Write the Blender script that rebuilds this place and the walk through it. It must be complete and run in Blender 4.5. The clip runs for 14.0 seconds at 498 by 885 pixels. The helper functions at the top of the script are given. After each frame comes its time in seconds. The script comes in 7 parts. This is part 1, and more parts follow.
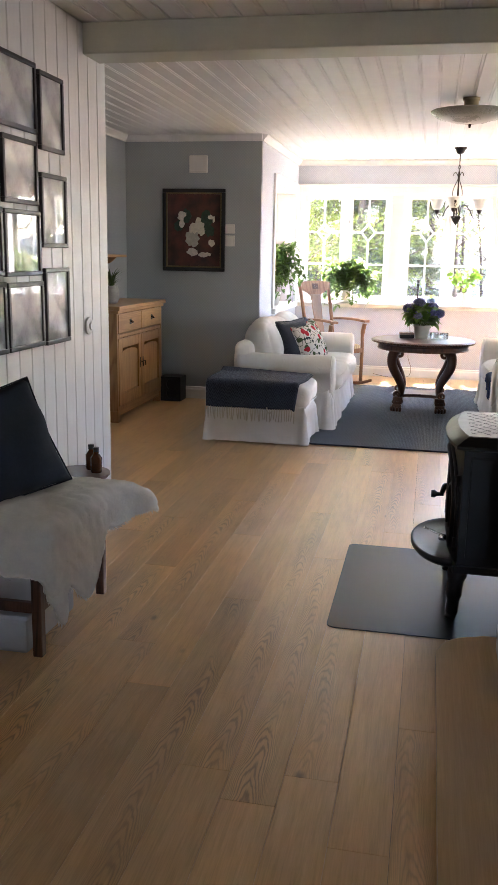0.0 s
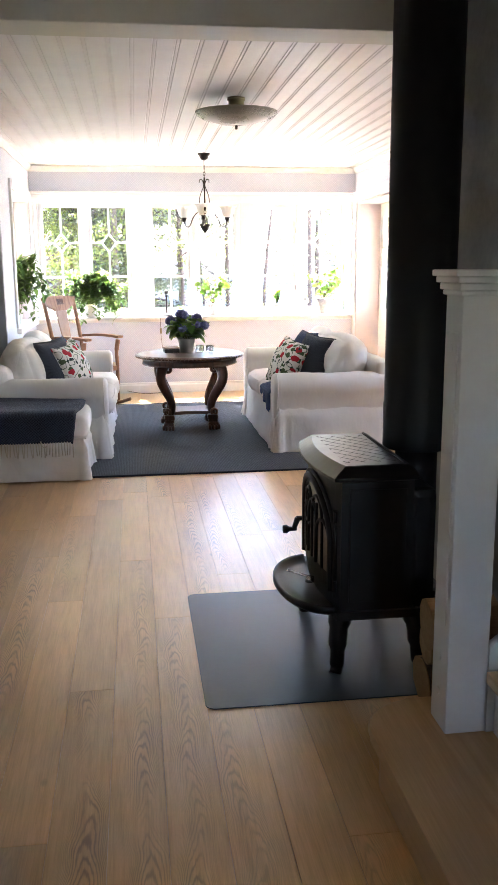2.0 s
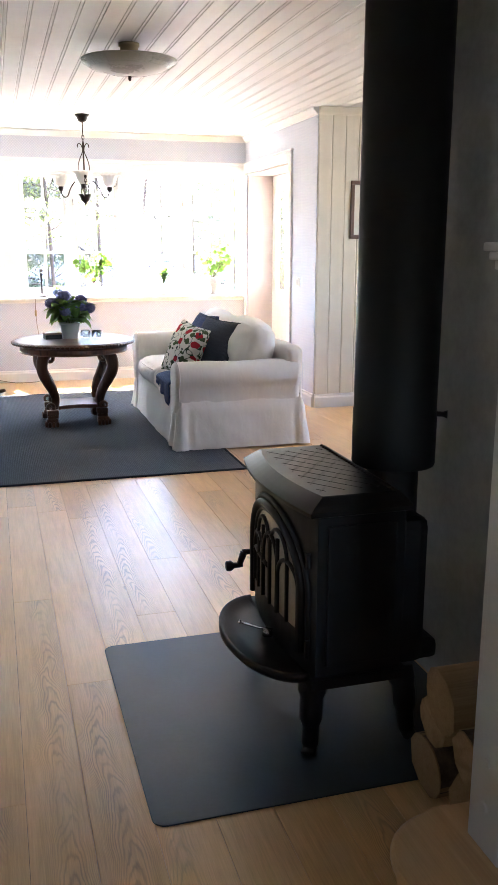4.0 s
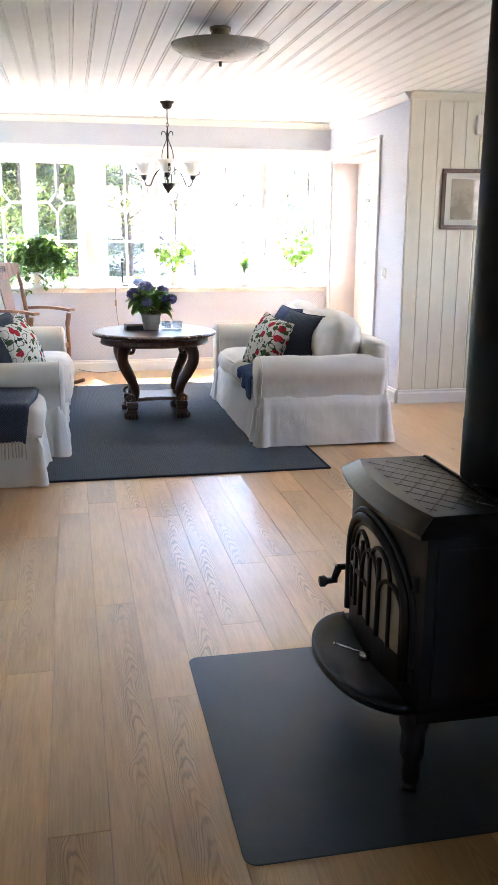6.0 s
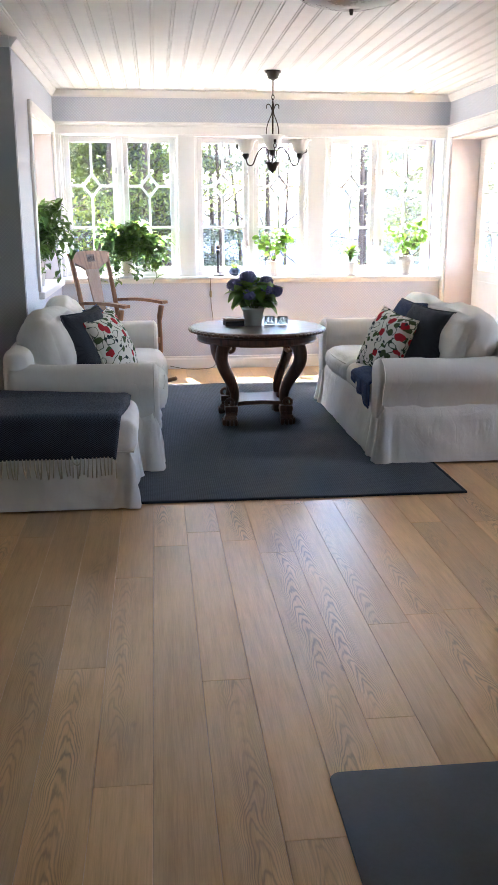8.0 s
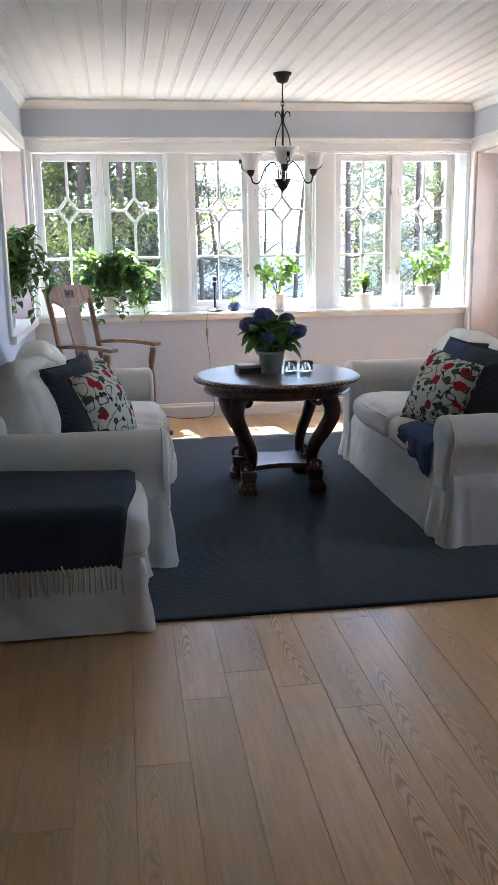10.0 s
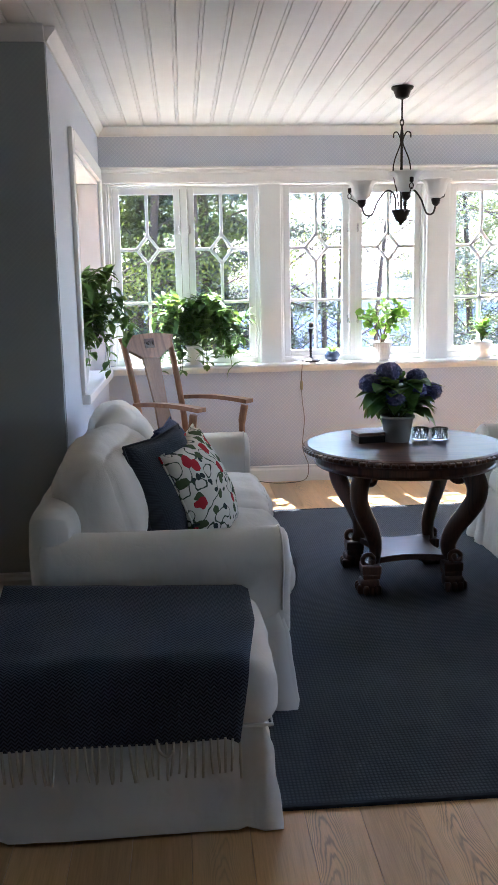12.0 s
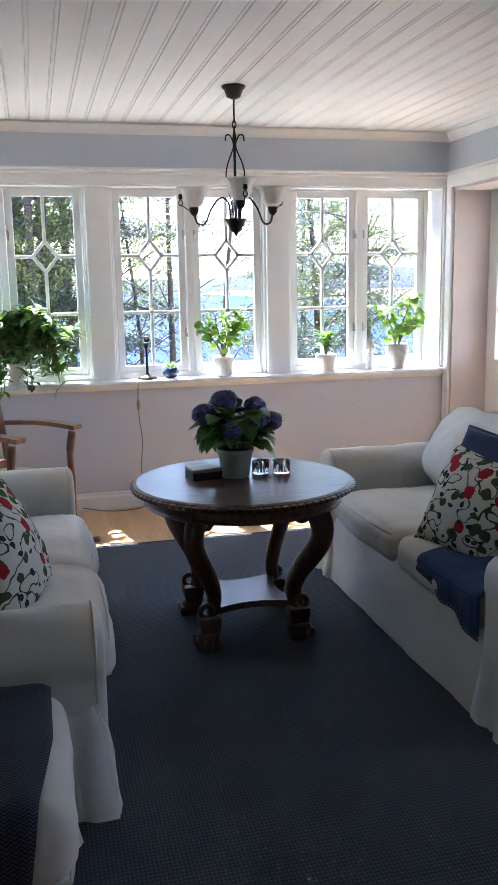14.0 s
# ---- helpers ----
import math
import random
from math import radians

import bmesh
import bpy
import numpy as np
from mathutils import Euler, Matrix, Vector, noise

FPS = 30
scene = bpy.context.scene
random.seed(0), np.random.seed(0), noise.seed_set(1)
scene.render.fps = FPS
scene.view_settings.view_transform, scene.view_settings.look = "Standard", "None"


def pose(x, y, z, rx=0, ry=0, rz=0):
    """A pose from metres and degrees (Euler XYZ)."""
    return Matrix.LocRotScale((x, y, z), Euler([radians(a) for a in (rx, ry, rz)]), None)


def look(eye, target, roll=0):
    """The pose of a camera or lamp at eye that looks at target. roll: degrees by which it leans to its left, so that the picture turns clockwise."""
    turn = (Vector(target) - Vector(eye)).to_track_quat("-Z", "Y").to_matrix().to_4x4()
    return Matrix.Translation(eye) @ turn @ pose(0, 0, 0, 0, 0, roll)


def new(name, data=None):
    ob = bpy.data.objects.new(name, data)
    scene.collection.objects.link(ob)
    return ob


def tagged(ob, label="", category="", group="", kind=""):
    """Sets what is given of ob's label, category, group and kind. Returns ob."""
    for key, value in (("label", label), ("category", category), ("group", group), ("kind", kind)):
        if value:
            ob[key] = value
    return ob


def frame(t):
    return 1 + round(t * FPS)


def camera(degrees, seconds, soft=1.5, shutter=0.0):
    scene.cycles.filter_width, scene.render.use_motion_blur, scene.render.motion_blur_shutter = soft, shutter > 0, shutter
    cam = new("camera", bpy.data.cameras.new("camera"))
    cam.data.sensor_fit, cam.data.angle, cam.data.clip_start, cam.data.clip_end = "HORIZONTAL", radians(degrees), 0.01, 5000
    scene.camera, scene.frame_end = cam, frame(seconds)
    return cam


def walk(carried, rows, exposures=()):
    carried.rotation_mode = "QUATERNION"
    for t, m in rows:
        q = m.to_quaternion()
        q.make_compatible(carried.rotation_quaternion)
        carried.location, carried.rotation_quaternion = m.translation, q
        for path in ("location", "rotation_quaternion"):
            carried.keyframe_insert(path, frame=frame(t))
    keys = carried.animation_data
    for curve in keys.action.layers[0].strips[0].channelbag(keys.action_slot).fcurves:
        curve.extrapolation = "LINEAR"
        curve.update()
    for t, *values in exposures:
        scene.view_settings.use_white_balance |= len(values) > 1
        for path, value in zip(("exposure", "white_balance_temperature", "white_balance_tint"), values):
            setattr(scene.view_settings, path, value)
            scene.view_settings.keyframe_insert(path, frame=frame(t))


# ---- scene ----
cam = camera(32.4, 14.0)
PATH = [
    (0, (-0.389, 1.203, 1.409), (-0.781, 3.116, 0.977), 1.1),
    (0.5, (-0.489, 1.395, 1.381), (-0.836, 3.313, 0.933), 1.6),
    (1, (-0.609, 1.53, 1.404), (-0.837, 3.474, 0.991), 1.9),
    (1.5, (-0.724, 1.642, 1.391), (-0.717, 3.599, 0.977), 0.5),
    (2, (-0.892, 1.759, 1.403), (-0.637, 3.702, 1.0), -0.4),
    (2.5, (-0.933, 1.979, 1.377), (-0.618, 3.911, 0.968), -0.2),
    (3, (-0.953, 2.193, 1.382), (-0.569, 4.109, 0.956), 0.3),
    (3.2, (-0.963, 2.262, 1.38), (-0.507, 4.16, 0.949), 0.2),
    (5.3, (-1.037, 2.626, 1.405), (-0.46, 4.484, 0.94), 0.1),
    (5.5, (-1.04, 2.619, 1.403), (-0.497, 4.487, 0.937), -0.1),
    (6, (-1.037, 2.658, 1.412), (-0.647, 4.56, 0.932), 0.3),
    (6.5, (-1.066, 2.771, 1.389), (-0.769, 4.687, 0.899), 0.3),
    (7, (-1.151, 2.957, 1.402), (-0.854, 4.874, 0.914), 0.2),
    (7.5, (-1.184, 3.135, 1.37), (-0.915, 5.052, 0.867), 0.3),
    (8, (-1.11, 3.406, 1.382), (-0.904, 5.33, 0.876), -0.0),
    (8.2, (-1.092, 3.508, 1.374), (-0.901, 5.44, 0.891), -0.3),
    (10.3, (-1.306, 4.664, 1.355), (-0.98, 6.589, 0.919), -1.0),
    (10.5, (-1.314, 4.762, 1.35), (-0.948, 6.681, 0.919), -0.9),
    (11, (-1.296, 5.033, 1.366), (-0.903, 6.946, 0.936), -0.7),
    (11.5, (-1.304, 5.306, 1.372), (-1.061, 7.252, 0.983), -0.7),
    (12, (-1.43, 5.431, 1.376), (-1.287, 7.395, 1.026), -1.1),
    (12.5, (-1.472, 5.529, 1.375), (-1.279, 7.492, 1.044), -1.3),
    (13, (-1.445, 5.634, 1.395), (-1.092, 7.57, 1.037), -1.4),
    (13.5, (-1.329, 5.768, 1.447), (-0.91, 7.69, 1.086), -1.3),
    (14, (-1.245, 5.854, 1.47), (-0.774, 7.763, 1.107), -1.0),
]
EXPOSURES = [(0, 5.15, 6500, 21), (1, 5.5, 6450, 20), (2, 5.2, 6350, 19), (3, 5.1, 6300, 18), (5.5, 5.3, 5950, 16), (6.5, 4.85, 5950, 16), (8, 4.6, 5900, 16), (10.5, 3.8, 5700, 15), (12.0, 3.85, 5700, 15), (13.0, 3.9, 5650, 15), (14, 3.46, 5600, 15)]
walk(cam, [(t, look(eye, target, roll)) for t, eye, target, roll in PATH], EXPOSURES)

# ---- light ----
world = bpy.data.worlds.new("sky")
scene.world = world
world.use_nodes = True
wn = world.node_tree
sky = wn.nodes.new("ShaderNodeTexSky")
sky.sky_type, sky.sun_disc = "NISHITA", False
SUN = Vector((-0.22, 1.0, 1.75)).normalized()
sky.sun_elevation = math.asin(SUN.z)
sky.sun_rotation = math.atan2(SUN.x, SUN.y)
wn.nodes["Background"].inputs[1].default_value = 0.15
wn.links.new(sky.outputs[0], wn.nodes["Background"].inputs[0])
sun = new("sun", bpy.data.lights.new("sun", "SUN"))
sun.data.energy, sun.data.angle, sun.data.color = 5.0, radians(0.6), (1.0, 0.95, 0.87)
sun.matrix_world = look(SUN * 30, (0, 0, 0))




def skylight(name, at, target, w, h, power):
    """Warm area lamp in one wall opening: sunny garden light, or added fill."""
    li = bpy.data.lights.new(name, "AREA")
    li.shape, li.size, li.size_y, li.energy, li.color = "RECTANGLE", w, h, power, (1.0, 0.93, 0.83)
    ob = new(name, li)
    ob.matrix_world = look(at, target)


skylight("east_window_light", (3.55, 7.2, 1.5), (0.0, 7.2, 1.2), 0.78, 0.98, 0.85)
# added fill from behind the start; no window is known there
skylight("south_fill_light", (-0.1, -1.75, 1.5), (0.4, 3.0, 0.4), 0.58, 0.58, 0.12)

# ---- materials ----


def shader(name):
    m = bpy.data.materials.new(name)
    m.use_nodes = True
    nt = m.node_tree
    return m, nt, nt.nodes["Principled BSDF"]


def node(nt, kind, **vals):
    n = nt.nodes.new(kind)
    for k, v in vals.items():
        if k.startswith("i_"):
            n.inputs[k[2:].replace("_", " ")].default_value = v
        elif k == "op":
            n.operation = v
        elif k == "blend":
            n.blend_type = v
        elif k == "dtype":
            n.data_type = v
    return n


def link(nt, a, b):
    nt.links.new(a, b)


def math_node(nt, op, a, b=None):
    n = nt.nodes.new("ShaderNodeMath")
    n.operation = op
    for i, v in enumerate((a, b)):
        if v is None:
            continue
        if isinstance(v, (int, float)):
            n.inputs[i].default_value = v
        else:
            nt.links.new(v, n.inputs[i])
    return n.outputs[0]


def mix_rgb(nt, fac, a, b, blend="MIX"):
    n = nt.nodes.new("ShaderNodeMix")
    n.data_type, n.blend_type = "RGBA", blend
    for sock, v in ((n.inputs[0], fac), (n.inputs[6], a), (n.inputs[7], b)):
        if isinstance(v, (int, float)):
            sock.default_value = v
        elif isinstance(v, (tuple, list)):
            sock.default_value = (*v, 1) if len(v) == 3 else v
        else:
            nt.links.new(v, sock)
    return n.outputs[2]


def ramp(nt, fac, stops):
    n = nt.nodes.new("ShaderNodeValToRGB")
    while len(n.color_ramp.elements) < len(stops):
        n.color_ramp.elements.new(0.5)
    for e, (p, c) in zip(n.color_ramp.elements, stops):
        e.position = p
        e.color = (*c, 1) if isinstance(c, tuple) else (c, c, c, 1)
    nt.links.new(fac, n.inputs[0])
    return n.outputs[0]


def coords(nt, space="Object", scale=(1, 1, 1), shift=None):
    if space == "World":
        src = nt.nodes.new("ShaderNodeNewGeometry").outputs["Position"]
    else:
        src = nt.nodes.new("ShaderNodeTexCoord").outputs[space]
    if shift is not None:
        add = nt.nodes.new("ShaderNodeVectorMath")
        add.operation = "ADD"
        nt.links.new(src, add.inputs[0])
        nt.links.new(shift, add.inputs[1])
        src = add.outputs[0]
    m = nt.nodes.new("ShaderNodeMapping")
    m.inputs["Scale"].default_value = scale
    nt.links.new(src, m.inputs[0])
    return m.outputs[0]


def noise_tex(nt, vec, scale=5.0, detail=3.0, rough=0.55, distortion=0.0):
    n = nt.nodes.new("ShaderNodeTexNoise")
    n.inputs["Scale"].default_value, n.inputs["Detail"].default_value = scale, detail
    n.inputs["Roughness"].default_value, n.inputs["Distortion"].default_value = rough, distortion
    nt.links.new(vec, n.inputs["Vector"])
    return n.outputs["Fac"]


def bump(nt, bs, height, strength=0.2, dist=0.01):
    b = nt.nodes.new("ShaderNodeBump")
    b.inputs["Strength"].default_value, b.inputs["Distance"].default_value = strength, dist
    nt.links.new(height, b.inputs["Height"])
    nt.links.new(b.outputs[0], bs.inputs["Normal"])


def plain(name, colour, rough=0.5, metal=0.0, vary=0.08, scale=6.0, fine=90.0, bumps=0.08, spec=0.5):
    """Paint, cloth, metal or plaster: a colour with broad stains, fine grain and relief."""
    m, nt, bs = shader(name)
    v = coords(nt, "World")
    broad, grain = noise_tex(nt, v, scale, 4), noise_tex(nt, v, fine, 2)
    f = math_node(nt, "ADD", math_node(nt, "MULTIPLY", broad, 0.7), math_node(nt, "MULTIPLY", grain, 0.3))
    lo = tuple(max(0, c * (1 - vary * 1.6)) for c in colour)
    hi = tuple(min(1, c * (1 + vary)) for c in colour)
    link(nt, ramp(nt, f, [(0.3, lo), (0.7, hi)]), bs.inputs["Base Color"])
    link(nt, math_node(nt, "ADD", math_node(nt, "MULTIPLY", f, 0.16), rough - 0.08), bs.inputs["Roughness"])
    bs.inputs["Metallic"].default_value, bs.inputs["Specular IOR Level"].default_value = metal, spec
    if bumps:
        bump(nt, bs, f, bumps, 0.004)
    return m


def creased(name, colour):
    """Loose washed cotton: soft creases, a fine weave and slight greying."""
    m, nt, bs = shader(name)
    v = coords(nt, "World")
    broad = noise_tex(nt, v, 4.0, 4)
    warp = noise_tex(nt, coords(nt, "World", (1.0, 1.0, 0.45)), 11.0, 2, 0.5, 0.2)
    weave = noise_tex(nt, v, 420.0, 2)
    link(nt, ramp(nt, broad, [(0.3, tuple(c * 0.93 for c in colour)), (0.7, colour)]), bs.inputs["Base Color"])
    bs.inputs["Roughness"].default_value, bs.inputs["Specular IOR Level"].default_value = 0.9, 0.15
    ridge = math_node(nt, "ABSOLUTE", math_node(nt, "SUBTRACT", noise_tex(nt, coords(nt, "World", (1.0, 1.0, 0.7)), 6.5, 3, 0.5, 0.5), 0.5))
    crease = ramp(nt, ridge, [(0.0, 0.0), (0.035, 1.0)])
    h = math_node(nt, "ADD", math_node(nt, "MULTIPLY", warp, 1.0), math_node(nt, "MULTIPLY", weave, 0.06))
    h = math_node(nt, "ADD", h, math_node(nt, "MULTIPLY", crease, 0.07))
    bump(nt, bs, h, 0.30, 0.02)
    return m


def timber(name, dark, light, along="y", rough=0.45, ring=26.0, coat=0.0, stretch=0.09, space="World", knots=True, relief=0.18):
    """Sawn or varnished wood: long grain, cathedral figure, pores and a few knots, different in each piece."""
    m, nt, bs = shader(name)
    info = nt.nodes.new("ShaderNodeObjectInfo")
    comb = nt.nodes.new("ShaderNodeCombineXYZ")
    r = info.outputs["Random"]
    link(nt, math_node(nt, "MULTIPLY", r, 17.3), comb.inputs[0])
    link(nt, math_node(nt, "MULTIPLY", r, 41.7), comb.inputs[1])
    link(nt, math_node(nt, "MULTIPLY", r, 29.1), comb.inputs[2])
    k = {"x": 0, "y": 1, "z": 2}[along]
    sc = [1.0, 1.0, 1.0]
    sc[k] = stretch
    v = coords(nt, space, tuple(sc), comb.outputs[0])
    figure = noise_tex(nt, v, 7.0, 1.0, 0.4, 0.15)
    fiber = noise_tex(nt, v, 60.0, 3, 0.6)
    rings = math_node(nt, "SINE", math_node(nt, "MULTIPLY", figure, ring * 6.28))
    sc2 = [1.0, 1.0, 1.0]
    sc2[k] = 0.025
    pores = noise_tex(nt, coords(nt, space, tuple(sc2), comb.outputs[0]), 260.0, 3, 0.7)
    broad = noise_tex(nt, v, 2.2, 3)
    sharp = math_node(nt, "POWER", math_node(nt, "ADD", math_node(nt, "MULTIPLY", rings, 0.5), 0.5), 3.0)
    patchy = ramp(nt, noise_tex(nt, v, 3.1, 2), [(0.44, 0.05), (0.62, 1.0)])
    sharp = math_node(nt, "MULTIPLY", sharp, patchy)
    f = math_node(nt, "ADD", math_node(nt, "MULTIPLY", sharp, -0.20), math_node(nt, "MULTIPLY", pores, 0.40))
    f = math_node(nt, "ADD", f, math_node(nt, "MULTIPLY", math_node(nt, "SUBTRACT", fiber, 0.5), 0.25))
    f = math_node(nt, "ADD", f, math_node(nt, "MULTIPLY", broad, 0.5))
    col = ramp(nt, f, [(0.30, dark), (0.62, light)])
    tone = ramp(nt, r, [(0.0, 0.88), (0.5, 0.97), (1.0, 1.04)])
    col = mix_rgb(nt, 1.0, col, tone, "MULTIPLY")
    if knots:
        sc3 = [1.0, 1.0, 1.0]
        sc3[k] = 0.55
        vo = nt.nodes.new("ShaderNodeTexVoronoi")
        vo.inputs["Scale"].default_value = 2.1
        link(nt, coords(nt, space, tuple(sc3), comb.outputs[0]), vo.inputs["Vector"])
        kn = ramp(nt, vo.outputs["Distance"], [(0.0, 1.0), (0.022, 0.9), (0.05, 0.0)])
        col = mix_rgb(nt, math_node(nt, "MULTIPLY", kn, 0.75), col, tuple(c * 0.35 for c in dark))
    link(nt, col, bs.inputs["Base Color"])
    link(nt, math_node(nt, "ADD", math_node(nt, "MULTIPLY", pores, 0.22), rough - 0.1), bs.inputs["Roughness"])
    bs.inputs["Coat Weight"].default_value, bs.inputs["Coat Roughness"].default_value = coat, 0.18
    bump(nt, bs, f, relief, 0.002)
    return m


def oak_floor(name):
    """Oiled oak boards: honey ground, fine pores, dark cathedral lines up the middle of some boards, few knots."""
    m, nt, bs = shader(name)
    r = nt.nodes.new("ShaderNodeObjectInfo").outputs["Random"]
    comb = nt.nodes.new("ShaderNodeCombineXYZ")
    link(nt, math_node(nt, "MULTIPLY", r, 17.3), comb.inputs[0])
    link(nt, math_node(nt, "MULTIPLY", r, 41.7), comb.inputs[1])
    sep = nt.nodes.new("ShaderNodeSeparateXYZ")
    link(nt, nt.nodes.new("ShaderNodeTexCoord").outputs["Generated"], sep.inputs[0])
    pos = nt.nodes.new("ShaderNodeSeparateXYZ")
    link(nt, coords(nt, "World", (1, 1, 1), comb.outputs[0]), pos.inputs[0])
    # distance from the heart line of the board, in metres
    centre = math_node(nt, "ADD", math_node(nt, "MULTIPLY", math_node(nt, "FRACT", math_node(nt, "MULTIPLY", r, 7.7)), 0.5), 0.25)
    wander = noise_tex(nt, coords(nt, "World", (0.4, 1.0, 1.0), comb.outputs[0]), 2.3, 2)
    u = math_node(nt, "MULTIPLY", math_node(nt, "SUBTRACT", sep.outputs[0], centre), 0.15)
    u = math_node(nt, "ADD", u, math_node(nt, "MULTIPLY", math_node(nt, "SUBTRACT", wander, 0.5), 0.13))
    u2 = math_node(nt, "MULTIPLY", u, u)
    wob = noise_tex(nt, coords(nt, "World", (1.0, 0.16, 1.0), comb.outputs[0]), 30.0, 3, 0.6)
    ph = math_node(nt, "ADD", math_node(nt, "MULTIPLY", u2, 2600.0), math_node(nt, "MULTIPLY", pos.outputs[1], 14.0))
    ph = math_node(nt, "ADD", ph, math_node(nt, "MULTIPLY", wob, 2.6))
    s = math_node(nt, "ADD", math_node(nt, "MULTIPLY", math_node(nt, "SINE", math_node(nt, "MULTIPLY", ph, 6.283)), 0.5), 0.5)
    line = math_node(nt, "POWER", s, 2.6)
    bell = ramp(nt, u2, [(0.0, 1.0), (0.0014, 0.8), (0.0046, 0.1)])
    some = ramp(nt, math_node(nt, "FRACT", math_node(nt, "MULTIPLY", r, 13.1)), [(0.30, 0.06), (0.85, 1.0)])
    patch = ramp(nt, noise_tex(nt, coords(nt, "World", (1.0, 0.35, 1.0), comb.outputs[0]), 5.0, 3), [(0.36, 0.05), (0.58, 1.0)])
    pores = noise_tex(nt, coords(nt, "World", (1.0, 0.03, 1.0), comb.outputs[0]), 240.0, 3, 0.7)
    fiber = noise_tex(nt, coords(nt, "World", (1.0, 0.07, 1.0), comb.outputs[0]), 46.0, 4, 0.6)
    broad = noise_tex(nt, coords(nt, "World", (1.0, 0.4, 1.0), comb.outputs[0]), 3.0, 3)
    g = math_node(nt, "ADD", math_node(nt, "MULTIPLY", pores, 0.34), math_node(nt, "ADD", math_node(nt, "MULTIPLY", fiber, 0.30), math_node(nt, "MULTIPLY", broad, 0.36)))
    col = ramp(nt, g, [(0.34, (0.53, 0.288, 0.104)), (0.52, (0.73, 0.438, 0.180)), (0.68, (0.86, 0.548, 0.250))])
    col = mix_rgb(nt, 1.0, col, ramp(nt, r, [(0.0, 0.84), (0.5, 0.98), (1.0, 1.10)]), "MULTIPLY")
    amount = math_node(nt, "MULTIPLY", math_node(nt, "MULTIPLY", line, bell), math_node(nt, "MULTIPLY", some, patch))
    col = mix_rgb(nt, math_node(nt, "MULTIPLY", amount, 0.66), col, (0.19, 0.10, 0.045))
    vo = nt.nodes.new("ShaderNodeTexVoronoi")
    vo.inputs["Scale"].default_value = 2.6
    link(nt, coords(nt, "World", (1.0, 0.55, 1.0), comb.outputs[0]), vo.inputs["Vector"])
    kn = ramp(nt, vo.outputs["Distance"], [(0.0, 1.0), (0.012, 0.95), (0.045, 0.0)])
    col = mix_rgb(nt, math_node(nt, "MULTIPLY", kn, 0.72), col, (0.10, 0.055, 0.026))
    link(nt, col, bs.inputs["Base Color"])
    link(nt, math_node(nt, "ADD", math_node(nt, "MULTIPLY", pores, 0.14), 0.30), bs.inputs["Roughness"])
    bs.inputs["Coat Weight"].default_value, bs.inputs["Coat Roughness"].default_value = 0.8, 0.32
    bump(nt, bs, math_node(nt, "SUBTRACT", g, math_node(nt, "MULTIPLY", amount, 0.4)), 0.10, 0.002)
    return m


def wallpaper(name, ground, figure, across):
    """Wallpaper with a small diagonal lattice print; across is the horizontal axis of the wall."""
    m, nt, bs = shader(name)
    sep = nt.nodes.new("ShaderNodeSeparateXYZ")
    link(nt, coords(nt, "World"), sep.inputs[0])
    u, w = sep.outputs[across], sep.outputs[2]
    k = 2 * math.pi / 0.026
    a = math_node(nt, "SINE", math_node(nt, "MULTIPLY", math_node(nt, "ADD", u, w), k))
    b = math_node(nt, "SINE", math_node(nt, "MULTIPLY", math_node(nt, "SUBTRACT", u, w), k))
    lat = math_node(nt, "MAXIMUM", a, b)
    dots = math_node(nt, "MULTIPLY", a, b)
    f = math_node(nt, "MAXIMUM", ramp(nt, lat, [(0.80, 0.0), (0.92, 1.0)]), ramp(nt, math_node(nt, "MULTIPLY", dots, -1.0), [(0.72, 0.0), (0.88, 0.8)]))
    broad = noise_tex(nt, coords(nt, "World"), 1.4, 4)
    base = mix_rgb(nt, math_node(nt, "MULTIPLY", broad, 0.25), ground, tuple(c * 0.86 for c in ground))
    link(nt, mix_rgb(nt, math_node(nt, "MULTIPLY", f, 0.6), base, figure), bs.inputs["Base Color"])
    bs.inputs["Roughness"].default_value = 0.62
    bump(nt, bs, f, 0.06, 0.001)
    return m


